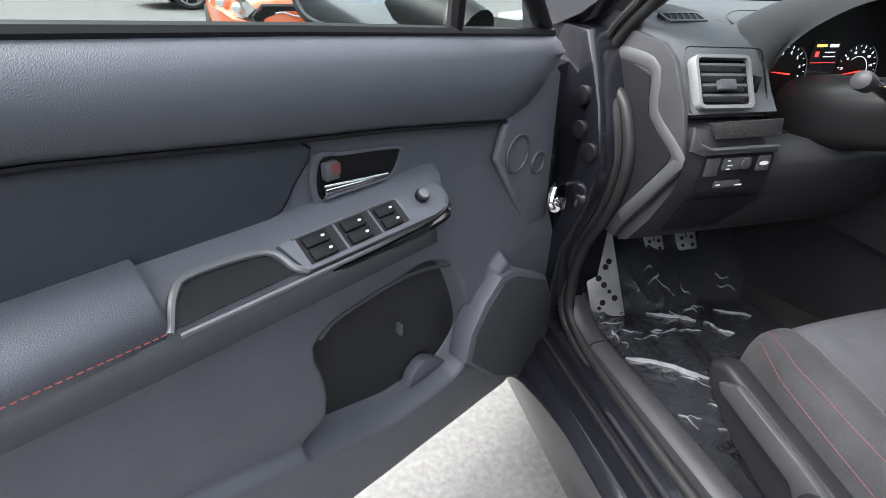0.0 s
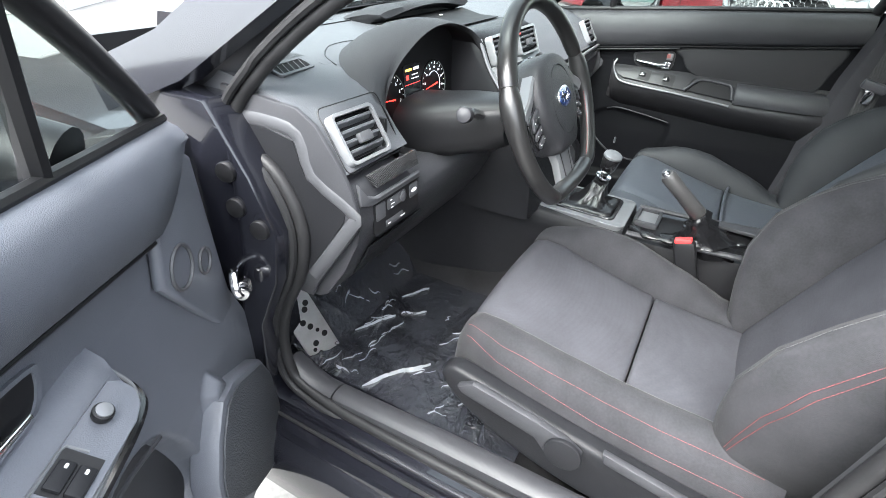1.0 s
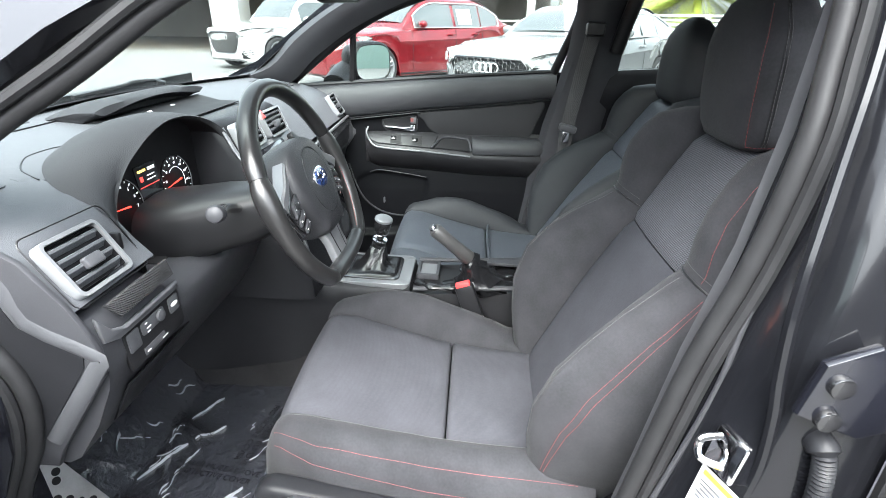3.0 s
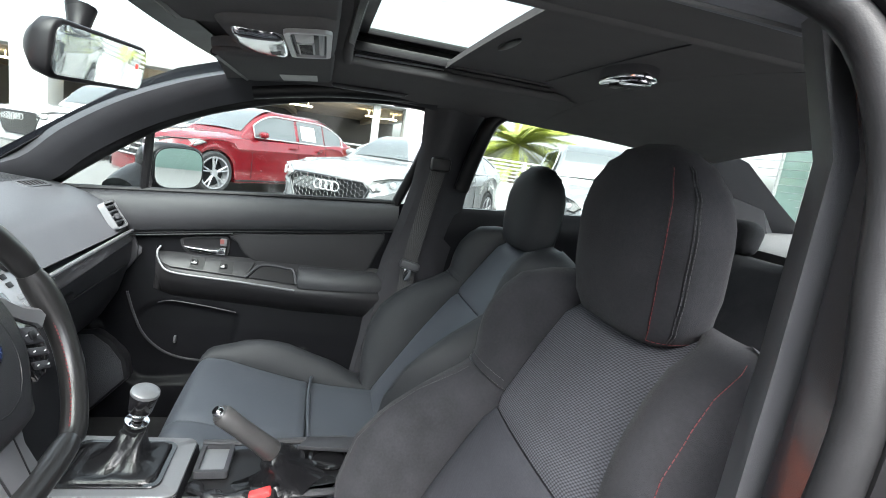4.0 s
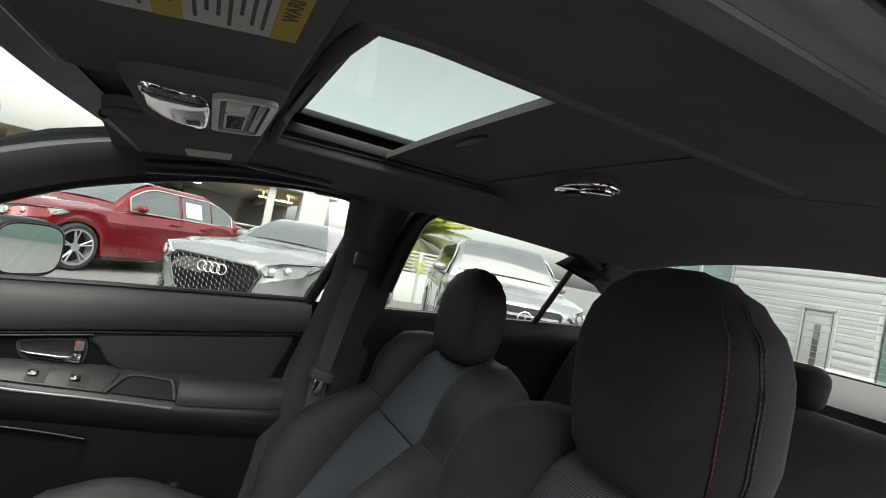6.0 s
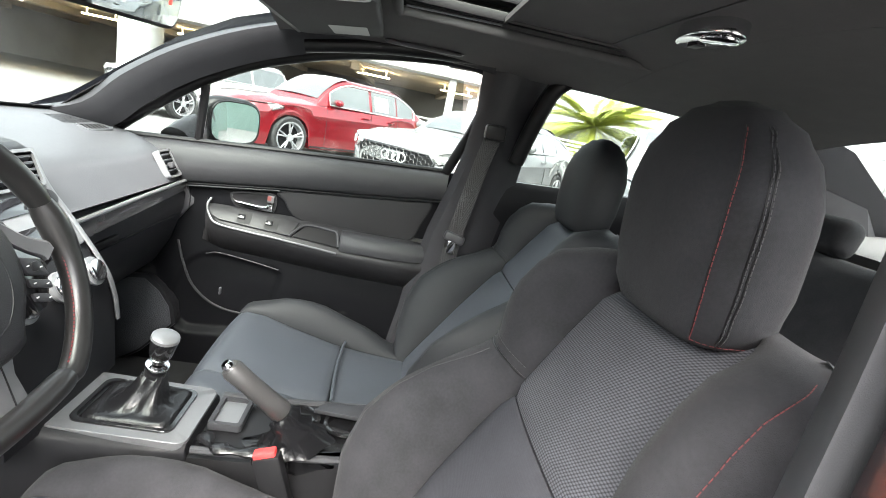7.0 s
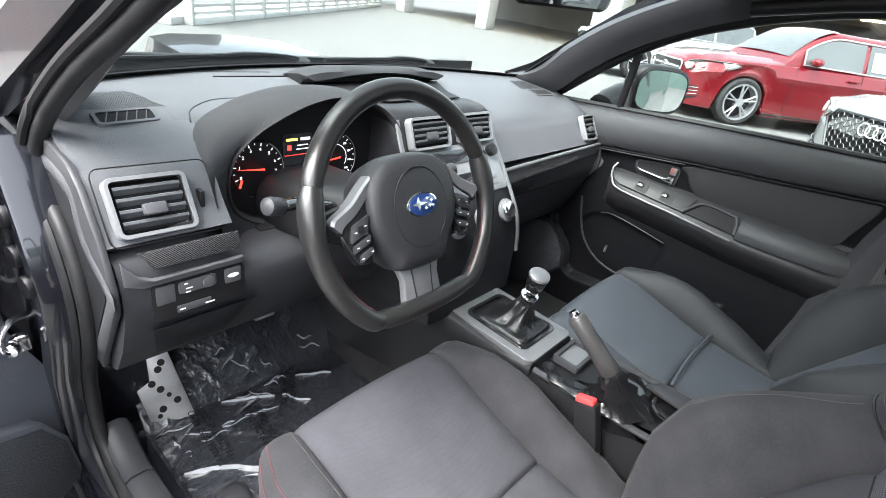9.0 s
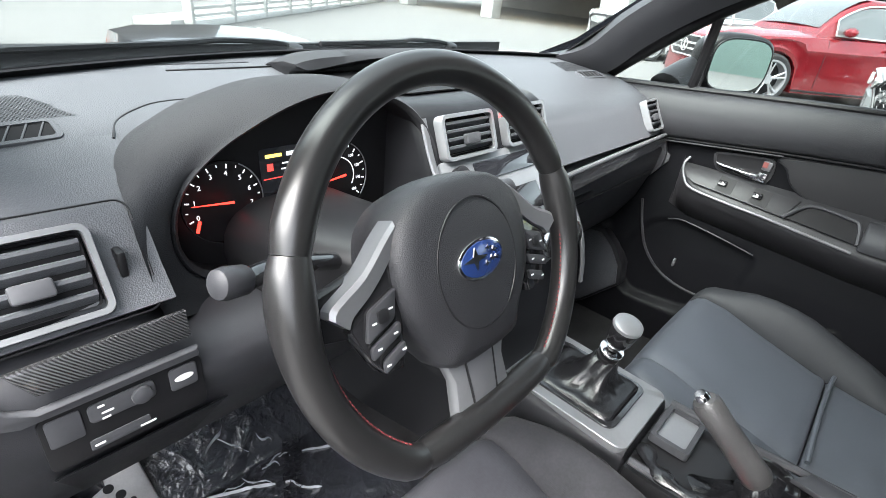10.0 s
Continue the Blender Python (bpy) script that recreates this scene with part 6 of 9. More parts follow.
    if nrm.z < 0:
        nrm = -nrm

    def F(a, b, q=0.0):
        return O + Vector((0, a, 0 if s < 0 else (a - 0.48) * 0.07)) + e2 * b + nrm * q
    bm = bag()
    ol = [(0.395, -0.026), (0.600, -0.024), (0.622, -0.014), (0.628, 0.0), (0.618, 0.014), (0.590, 0.025), (0.375, 0.030)]
    if s < 0:
        ol = [(0.385, -0.044), (0.585, -0.046), (0.605, -0.041), (0.618, -0.028), (0.621, -0.014), (0.614, -0.003), (0.40, 0.001), (0.372, -0.004)]
    prism(bm, [F(a, b, -0.006 if s < 0 else 0.001) for a, b in ol], F(0, 0, 0.011 if s < 0 else 0.004) - F(0, 0, 0), 0.002)
    pl = part("switch_plate", bm, M_ARMR if s > 0 else M_DOORP, d, "window switch plate on the armrest")
    if s < 0:
        bm = bag()
        tube(bm, [F(a, b, 0.0052) for a, b in ((0.388, -0.004), (0.46, -0.0035), (0.533, -0.003), (0.540, -0.006), (0.541, -0.024))], 0.0014, 6)
        part("switch_rim", bm, M_SATIN, pl, "satin rim of the switch recess")
    b0, b1 = (-0.039, -0.005) if s < 0 else (-0.021, 0.022)
    slots = ((0.496, 0.538), (0.444, 0.492), (0.392, 0.440)) if s < 0 else ((0.44, 0.47), (0.52, 0.55))
    for a0, a1 in slots:
        bm = bag()
        prism(bm, [F(a, b, 0.005) for a, b in ((a0 - (0.0 if s < 0 else 0.008), b0), (a1, b0), (a1, b1), (a0 - (0.0 if s < 0 else 0.008), b1))], F(0, 0, 0.0008) - F(0, 0, 0))
        part("switch_well", bm, M_BLACK, pl)
        for b in ((-0.031, -0.0145) if s < 0 else (0.0,)):
            bm = bag()
            box(bm, F((a0 + a1) / 2 - (0.004 if s < 0 else -0.004), b, 0.006 if s < 0 else 0.008), (0.0145, (a1 - a0) * 0.66, 0.008), 0.002, Matrix.Rotation(math.atan2(e2.z, e2.x) if s > 0 else math.atan2(-e2.z, -e2.x), 3, "Y").transposed())
            part("window_switch", bm, M_LOWER if s < 0 else M_GLOSS, pl)
            bm = bag()
            prism(bm, [F((a0 + a1) / 2 + 0.004 + q0, b + q1, 0.0103 if s < 0 else 0.0125) for q0, q1 in rrect(0.0042, 0.0026, 0.0006)], F(0, 0, 0.0006) - F(0, 0, 0))
            part("switch_mark", bm, M_PRINT, pl)
    if s < 0:
        bm = bag()
        up = (F(0, 0, 1) - F(0, 0, 0))
        disc(bm, F(0.577, -0.016, 0.004), up, 0.009, 0.010, 20, 0.002, 0.010)
        kn = part("mirror_knob", bm, M_BLACK, pl)
        bm = bag()
        disc(bm, F(0.577, -0.016, 0.013), up, 0.0078, 0.003, 20, 0.001)
        part("knob_top", bm, M_SATIN, kn)
    # pull recess: a flat black plate stands for its shade
    bm = bag()
    ol = [(0.252, -0.026), (0.385, -0.024), (0.350, 0.026), (0.262, 0.026)]
    if s < 0:
        ol = [(0.250, -0.041), (0.372, -0.039), (0.354, -0.009), (0.285, -0.003), (0.266, -0.011)]
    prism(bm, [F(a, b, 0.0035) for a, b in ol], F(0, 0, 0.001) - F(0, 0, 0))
    part("pull_shade", bm, M_PIT, d, "black plate for the shade in the door pull")
    bm = bag()
    if s < 0:
        tube(bm, spl([F(0.386, -0.042, 0.003), F(0.374, -0.034, 0.005), F(0.356, -0.006, 0.006), F(0.285, 0.001, 0.006), F(0.262, -0.010, 0.006), F(0.243, -0.043, 0.003)], 5), 0.0042, 8)
    else:
        tube(bm, spl([F(0.395, -0.026, 0.004), F(0.385, -0.012, 0.006), F(0.352, 0.026, 0.006), F(0.28, 0.028, 0.006), F(0.258, 0.02, 0.006), F(0.246, -0.026, 0.004)], 5), 0.005, 8)
    part("pull_frame", bm, M_SATIN if s < 0 else M_MID, d, "grey frame of the door pull")
    if s < 0:
        bm = bag()
        tube(bm, spl([X(0.704, 0.655, 0.790), X(0.668, 0.638, 0.776), X(0.653, 0.60, 0.773), X(0.648, 0.5, 0.775), X(0.647, 0.42, 0.778)], 5), [0.006] * 5 + [0.0065] * 10 + [0.004] * 5 + [0.001], 8)
        part("gloss_groove", bm, M_GLOSS, d, "gloss black groove under the switch plate")
    # arm pad
    dz = 0.0 if s < 0 else 0.030
    bm = bag()
    rings = []
    for y, k in ((0.245, 0.9), (0.24, 1.0), (0.12, 1.0), (0.02, 0.9), (-0.03, 0.6)):
        x1 = 0.705 - 0.064 * k
        rings.append([X(0.716, y, 0.842 - dz), X(0.700, y, 0.846 - dz), X(x1 + 0.022, y, 0.838 - dz), X(x1 + 0.004, y, 0.822 - dz), X(x1, y, 0.806 - dz), X(x1 + 0.004, y, 0.790 - dz), X(0.70, y, 0.78 - dz)])
    loft(bm, rings)
    part("armrest_pad", bm, M_PAD if s < 0 else M_PADR, d, "soft elbow pad with red stitching", sharp=60)
    if s < 0:
        stitches([X(0.6405, 0.24 - 0.26 * k / 20, 0.7995 + 0.003 * k / 20) - X(0.0005, 0, 0) + X(0.018 * max(0, k - 14) / 6, 0, 0) for k in range(21)], d)
    # release handle
    bm = bag()
    ol = spl([(0.455, 0.880, 0), (0.49, 0.884, 0), (0.575, 0.872, 0), (0.588, 0.858, 0), (0.566, 0.826, 0), (0.50, 0.820, 0), (0.458, 0.828, 0)], 4, True)
    if s < 0:
        ol = spl([(0.450, 0.888, 0), (0.49, 0.886, 0), (0.578, 0.873, 0), (0.589, 0.862, 0), (0.572, 0.834, 0), (0.53, 0.824, 0), (0.449, 0.829, 0)], 4, True)
    pts = [(p.x, p.y) for p in ol]
    cx, cz = 0.518, 0.852
    G = lambda a, b, q=0.0: X(0.711 - q, a, b)
    rings = []
    for a, b in pts:
        ia, ib = cx + (a - cx) * 0.9, cz + (b - cz) * 0.84
        rings.append([G(a, b, 0.0), G(a, b, 0.004), G(ia, ib, 0.004), G(ia, ib, -0.001)])
    loft(bm, rings, loop=True)
    hb = part("handle_bezel", bm, M_DOORP if s < 0 else M_ARMR, d)
    bm = bag()
    prism(bm, [G(cx + (a - cx) * 0.9, cz + (b - cz) * 0.84, 0.0005) for a, b in pts], G(0, 0, 0.001) - G(0, 0, 0))
    part("handle_well", bm, M_BLACK, hb)
    bm = bag()
    if s < 0:
        rings = []
        for k in range(9):
            u = k / 8
            y, z, r = 0.456 + 0.100 * u, 0.845 - 0.006 * u, 0.0095 - 0.005 * u
            rings.append([G(y, z + r * math.sin(q), 0.008 + 0.6 * r * math.cos(q)) for q in [2 * math.pi * i / 10 for i in range(10)]])
        loft(bm, rings)
    else:
        prism(bm, [G(y, z, 0.004) for y, z in ((0.461, 0.829), (0.500, 0.830), (0.560, 0.836), (0.577, 0.843), (0.579, 0.850), (0.560, 0.847), (0.500, 0.843), (0.480, 0.845), (0.478, 0.852), (0.461, 0.852))], G(0, 0, 0.009) - G(0, 0, 0), 0.003)
    part("release_lever", bm, M_CHROME, hb, "chrome release lever")
    bm = bag()
    box(bm, G(0.468, 0.869, 0.007), (0.012, 0.020, 0.022), 0.003)
    lk = part("lock_tab", bm, M_GREYTRIM, hb)
    bm = bag()
    box(bm, G(0.472, 0.872, 0.0135), (0.001, 0.011, 0.013), 0)
    part("lock_mark", bm, M_LOCKRED, lk, "dull red unlock mark")
    # skin and edge
    bm = bag()
    rings = []
    for i in range(25):
        y = -0.10 + 1.16 * i / 24
        b = lerp(BELT, min(y, 0.93)) - max(0.0, y - 0.93) * 0.9
        rings.append([X(0.742, y, b), X(0.775, y, b - 0.005), X(0.815, y, b - 0.09), X(0.832, y, 0.74), X(0.835, y, 0.55), X(0.82, y, 0.36), X(0.785, y, 0.235), X(0.742, y, 0.24)])
    loft(bm, rings)
    part("outer_skin", bm, M_PAINT, d)
    # window frame, bar, glass
    path = [X(0.728, 0.945, 0.978), X(0.705, 0.84, 1.06), X(0.682, 0.70, 1.160), X(0.665, 0.56, 1.236), X(0.652, 0.42, 1.286), X(0.642, 0.30, 1.318), X(0.635, 0.17, 1.342), X(0.634, 0.02, 1.358), X(0.640, -0.08, 1.354), X(0.652, -0.118, 1.325), X(0.682, -0.09, 1.2), X(0.712, -0.035, 1.045)]
    bm = bag()
    tube(bm, spl(path, 6), 0.016, 10)
    wf = part("window_frame", bm, M_BLACK, d)
    bm = bag()
    tube(bm, [X(0.718, 0.695, 0.995), X(0.700, 0.682, 1.085), X(0.683, 0.672, 1.175)], 0.012, 8)
    part("divider_bar", bm, M_BLACK, d)
    tops = [(p.y, p.z, abs(p.x)) for p in spl(path, 6)]

    def topz(y):
        t = sorted((q[0], q[1]) for q in tops if q[1] > 1.0 and q[0] > -0.11)
        return lerp(t, y)
    for y0, y1, nm in ((-0.105, 0.672, "main_pane"), (0.695, 0.93, "quarter_pane")):
        bm = bag()

        def gl(u, v):
            y = y0 + (y1 - y0) * u
            b = lerp(BELT, y) - 0.01
            if y < -0.035:
                b = 1.045 + (-0.035 - y) / 0.08 * 0.26
            z = b + (max(topz(y), b + 0.01) - b) * v
            return X(0.725 - 0.085 * (z - 0.98) / 0.36, y, z)
        sheet(bm, gl, 18, 6, X(0.003, 0, 0))
        g = part(nm, bm, M_GLASS, d, "clear side glass")
        g.visible_shadow = False
    # mirror
    bm = bag()
    c = Vector((0.925, 0.715, 1.055)) if s < 0 else Vector((0.925, 0.692, 1.057))
    turn = lambda x, y, z: X(c.x + (x - c.x) * 0.80 + (y - c.y) * 0.60, c.y - (x - c.x) * 0.60 + (y - c.y) * 0.80, z)
    rings = []
    for q, w, h in ((-0.055, 0.090, 0.066), (-0.05, 0.100, 0.074), (-0.02, 0.103, 0.078), (0.02, 0.095, 0.070), (0.05, 0.07, 0.05), (0.068, 0.03, 0.02)):
        rings.append([turn(c.x + (math.copysign(abs(math.cos(a)) ** 0.6, math.cos(a)) * w), c.y + q, c.z + math.copysign(abs(math.sin(a)) ** 0.6, math.sin(a)) * h) for a in [2 * math.pi * k / 32 for k in range(32)]])
    loft(bm, rings)
    mr = part("wing_mirror", bm, M_MID if s < 0 else M_BLACK, d, "dark grey door mirror housing" if s < 0 else "black door mirror housing", sharp=60)
    bm = bag()
    tube(bm, [turn(c.x + (math.copysign(abs(math.cos(a)) ** 0.6, math.cos(a)) * 0.089), c.y - 0.057, c.z + math.copysign(abs(math.sin(a)) ** 0.6, math.sin(a)) * 0.065) for a in [2 * math.pi * k / 32 for k in range(32)]], 0.0032, 6, True)
    part("glass_rim", bm, M_GREYTRIM_ if s < 0 else M_BLACK, mr)
    bm = bag()
    prism(bm, [turn(c.x + (math.copysign(abs(math.cos(a)) ** 0.6, math.cos(a)) * 0.088), c.y - 0.057, c.z + math.copysign(abs(math.sin(a)) ** 0.6, math.sin(a)) * 0.064) for a in [2 * math.pi * k / 32 for k in range(32)]], X(-0.0012, -0.0016, 0))
    part("mirror_glass", bm, M_MIRROR, mr, "bright mirror glass")
    bm = bag()
    tube(bm, [X(0.735, 0.765, 0.99), X(0.78, 0.76, 1.005), X(0.84, 0.75, 1.02), X(0.88, 0.74, 1.03)], [0.045, 0.048, 0.052, 0.05], 14, False, 0.8)
    part("mirror_arm", bm, M_BLACK, mr)
    return d


# Passenger-door copies of the driver's trim, darkened for that side's shade.
M_LOWR = mat("shaded_lower_door_plastic", (0.0048, 0.005, 0.006), 0.42, var=0.12, bump=0.25, bscale=1100, spec=0.1)
M_ARMR = mat("shaded_armrest_plastic", (0.022, 0.0222, 0.024), 0.4, var=0.1, bump=0.25, bscale=1100, spec=0.35)
M_LOCKRED = mat("dull_red_paint", (0.16, 0.05, 0.045), 0.4, var=0.1)
M_MESHSPK = mat("speaker_mesh", (0.036, 0.039, 0.045), 0.6, var=0.1, bump=1.2, bscale=320, kind="leather")
M_PADR = mat("shaded_door_leatherette", (0.030, 0.031, 0.034), 0.40, var=0.08, bump=0.4, bscale=850, kind="leather", spec=0.4)
DOOR_M = pose(-1.235, -0.189, -0.008, 0, 0, -56.9)
door("door_1", "open driver's door with charcoal leather-grain trim panel", -1, DOOR_M)
door("door_2", "closed passenger door, trim panel and armrest darkened for shade", 1, None)
# check strap and latch between door and pillar
CK = thing("door_check", "zinc-plated door check strap at the hinge pillar", "door hardware")
bm = bag()
tube(bm, spl([(-0.765, 0.925, 0.695), (-0.79, 0.905, 0.705), (-0.81, 0.885, 0.70), (-0.815, 0.875, 0.675), (-0.80, 0.88, 0.665)], 4), 0.007, 8, False, 0.6)
part("strap", bm, M_CHROME, CK)
bm = bag()
box(bm, (-0.792, 0.892, 0.672), (0.03, 0.02, 0.03), 0.006)
disc(bm, (-0.80, 0.885, 0.672), (-0.5, -0.8, 0), 0.012, 0.014, 12, 0.002)
part("catch", bm, M_CHROME, CK)
for y, z in ((0.902, 0.875), (0.895, 0.815), (0.848, 0.788)):
    t = thing("pillar_plug", "round black plug in the hinge pillar", "plug", "pillar plugs")
    bm = bag()
    disc(bm, (-0.765, y, z), (-1, -0.2, 0), 0.017, 0.010, 24, 0.003)
    part("plug_head", bm, M_BLACK, t)

# ---- roof fittings ----
def visor(name, label, x0, x1, z):
    v = thing(name, label, "sun visor", "sun visors")
    bm = bag()
    cx, w = (x0 + x1) / 2, abs(x1 - x0)
    F = quadframe((cx, 0.31, z), (1, 0, 0), (0, 1, -0.14))
    rings = [[F(x, y, d) for x, y in rrect(w - e, 0.215 - e, 0.03)] for d, e in ((0.022, 0.016), (0.018, 0.0), (0.004, 0.0), (0.002, 0.006), (0.0, 0.0), (-0.007, 0.0), (-0.011, 0.012))]
    loft(bm, rings)
    part("panel", bm, M_HEAD, v, sharp=60)
    bm = bag()
    tube(bm, [F(-w / 2 + 0.02, 0.102, -0.006), F(w / 2 - 0.02, 0.102, -0.006)], 0.007, 8)
    part("hinge_rod", bm, M_BLACK, v)
    return v, F


M_YELLOW = mat("yellow_label_print", (0.36, 0.27, 0.04), 0.6, var=0.04)
M_LABEL = mat("white_label", (0.42, 0.42, 0.41), 0.55, var=0.03)
M_INK = mat("dark_label_ink", (0.07, 0.07, 0.08), 0.7, var=0.05)
VD, F = visor("sun_visor", "black cloth sun visor with a yellow and white warning label", -0.535, -0.095, 1.372)
FD = lambda x, y, d=0.0: F(x, y, -0.011 - d)
bm = bag()
plate(bm, FD, [(-0.07 + a, -0.015 + b) for a, b in rrect(0.155, 0.145, 0.005)], 0.0002, 0.0008)
lb = part("warning_label", bm, M_LABEL, VD, "white label with yellow headings")
for y, t in ((-0.078, "WARNING"), (-0.002, "AVERTISSEMENT")):
    bm = bag()
    plate(bm, FD, [(-0.07 + a, y + b) for a, b in rrect(0.155, 0.019, 0.002)], 0.0009, 0.0012)
    part("heading_band", bm, M_YELLOW, lb)
    FT = quadframe(FD(-0.07, y, 0.0014), (-1, 0, 0), FD(0, 1) - FD(0, 0))
    words("heading", t, 0.015 if t == "WARNING" else 0.013, FT, M_INK, VD)
for k in range(7):
    for y0 in (-0.062, 0.014):
        if y0 > 0 and k > 4:
            continue
        bm = bag()
        wdt = 0.13 - 0.02 * ((k * 7) % 3)
        plate(bm, FD, [(-0.07 + a + 0.005 * (k % 2), y0 + 0.0072 * k + b) for a, b in rrect(wdt, 0.0026, 0.0008)], 0.0009, 0.0012)
        part("text_bar", bm, M_INK, lb)
VP, F = visor("sun_visor", "black cloth sun visor with a small white label", 0.10, 0.545, 1.360)
FD = lambda x, y, d=0.0: F(x, y, -0.011 - d)
bm = bag()
plate(bm, FD, [(0.118 + a, -0.03 + b) for a, b in rrect(0.125, 0.085, 0.004)], 0.0002, 0.0008)
part("small_label", bm, M_LABEL, VP, "plain white label")
# overhead console
M_TRIMS = mat("bright_silver_plastic", (0.42, 0.42, 0.43), 0.3, 0.3, var=0.05)
OH = thing("overhead_console", "silver and chrome map lamp unit in the roof lining", "map lamp")
F = quadframe((-0.033, 0.280, 1.362), (-1, 0, 0), (0, 1, -0.14))
bm = bag()
loft(bm, [[F(a * k, 0.002 + b * k, d) for a, b in rrect(0.250, 0.150, 0.03)] for d, k in ((-0.02, 1.12), (0.0, 1.06), (0.006, 1.0), (0.008, 0.97))])
part("lamp_pod", bm, M_HEAD, OH, "cloth-dark pod moulded into the lining")
bm = bag()
crescent = [(p.x, p.y) for p in spl([(0.066, 0.002, 0), (-0.02, -0.002, 0), (-0.113, 0.004, 0), (-0.104, 0.030, 0), (-0.078, 0.050, 0), (-0.03, 0.063, 0), (0.022, 0.068, 0), (0.070, 0.066, 0), (0.104, 0.060, 0), (0.082, 0.030, 0)], 3, True)]
mx, my = -0.005, 0.034
loft(bm, [[F(mx + (a - mx) * k, my + (b - my) * k, d) for a, b in crescent] for d, k in ((0.004, 1.0), (0.011, 1.0), (0.015, 0.94), (0.017, 0.80), (0.018, 0.5))])
part("lens", bm, M_CHROME, OH, "bright chrome lamp lens", sharp=60)
for k in range(3):
    bm = bag()
    plate(bm, F, [(-0.055 + 0.012 * k + a, 0.018 + b) for a, b in rrect(0.005, 0.016, 0.001)], 0.0172, 0.0186)
    part("lens_slot", bm, M_BLACK, OH)
bm = bag()
ring_plate(bm, F, [(a, -0.036 + b) for a, b in rrect(0.226, 0.066, 0.016)], [(a, -0.036 + b) for a, b in rrect(0.206, 0.050, 0.008)], 0.004, 0.014)
part("lamp_frame", bm, M_TRIMS, OH)
bm = bag()
plate(bm, F, [(a, -0.036 + b) for a, b in rrect(0.206, 0.050, 0.006)], 0.004, 0.009, 0.002)
part("button_plate", bm, M_BLACK, OH)
for x, w, m in ((0.062, 0.060, M_TRIMS), (-0.030, 0.105, M_TRIMS)):
    bm = bag()
    plate(bm, F, [(x + a, -0.030 + b) for a, b in rrect(w, 0.026, 0.004)], 0.009, 0.0125, 0.001)
    part("lamp_button", bm, m, OH)
for k in range(11):
    bm = bag()
    plate(bm, F, [(0.012 - 0.0085 * k + a, -0.030 + b) for a, b in rrect(0.003, 0.020, 0.0008)], 0.0126, 0.0134)
    part("grip_line", bm, M_BLACK, OH)
bm = bag()
plate(bm, F, [(a, -0.054 + b) for a, b in rrect(0.19, 0.008, 0.002)], 0.009, 0.012, 0.001)
part("lower_bar", bm, M_SILVER, OH)
DM = thing("dome_lamp", "silver oval dome lamp in the rear roof lining", "dome lamp")
F = quadframe((0.0, -0.335, 1.409), (-1, 0, 0), (0, 1, 0.02))
bm = bag()
plate(bm, F, [(0.075 * math.cos(a), 0.042 * math.sin(a)) for a in [2 * math.pi * k / 32 for k in range(32)]], -0.018, 0.007, 0.003)
part("lamp_base", bm, M_CHROME, DM)
bm = bag()
plate(bm, F, [(0.03 + 0.032 * math.cos(a), 0.028 * math.sin(a)) for a in [2 * math.pi * k / 24 for k in range(24)]], 0.007, 0.012, 0.003)
part("lamp_lens", bm, M_CHROME, DM)
bm = bag()
plate(bm, F, [(-0.035 + a, b) for a, b in rrect(0.03, 0.018, 0.003)], 0.007, 0.011, 0.001)
part("lamp_switch", bm, M_BLACK, DM)


def grab(y0, y1, x, z, s):
    g = thing("grab_handle", "black folding grab handle on the roof edge", "grab handle", "grab handles")
    bm = bag()
    tube(bm, spl([(s * (x + 0.015), y0, z + 0.012), (s * x, y0, z - 0.006), (s * (x - 0.008), y0 - 0.02, z - 0.012), (s * (x - 0.008), y1 + 0.02, z - 0.008), (s * x, y1, z - 0.004), (s * (x + 0.015), y1, z + 0.014)], 5), 0.0075, 10, False, 0.8)
    part("grip", bm, M_PLAST, g)
    for y in (y0, y1):
        bm = bag()
        box(bm, (s * (x + 0.004), y, z + 0.002), (0.026, 0.028, 0.022), 0.006)
        part("mount", bm, M_PLAST, g)


grab(0.195, 0.01, 0.525, 1.372, 1)
grab(-0.45, -0.63, 0.545, 1.385, 1)
grab(-0.45, -0.63, 0.545, 1.385, -1)
# rear-view mirror
RV = thing("rear_view_mirror", "black framed rear-view mirror below the windshield header", "mirror")
F = quadframe((-0.052, 0.520, 1.281), (0.99, -0.06, 0.03), (0, -0.15, 1))
bm = bag()
loft(bm, [[F(x, y, d) for x, y in rrect(0.270 - e, 0.072 - e, 0.02)] for d, e in ((0.004, 0.004), (0.0, 0.0), (-0.018, 0.006), (-0.032, 0.03), (-0.036, 0.05))])
part("housing", bm, M_BLACK, RV, sharp=60)
bm = bag()
plate(bm, F, rrect(0.258, 0.060, 0.016), 0.004, 0.0055)
part("mirror_glass", bm, M_MIRROR, RV, "bright mirror glass")
bm = bag()
plate(bm, F, [(0.098 + a, 0.004 + b) for a, b in rrect(0.008, 0.008, 0.002)], 0.0056, 0.0062)
part("compass_light", bm, M_REDLIT, RV, "small red lit mark")
bm = bag()
tube(bm, [F(0, 0, -0.03), (-0.03, 0.56, 1.315), (-0.02, 0.56, 1.352)], [0.014, 0.012, 0.02], 10)
part("stem", bm, M_BLACK, RV)

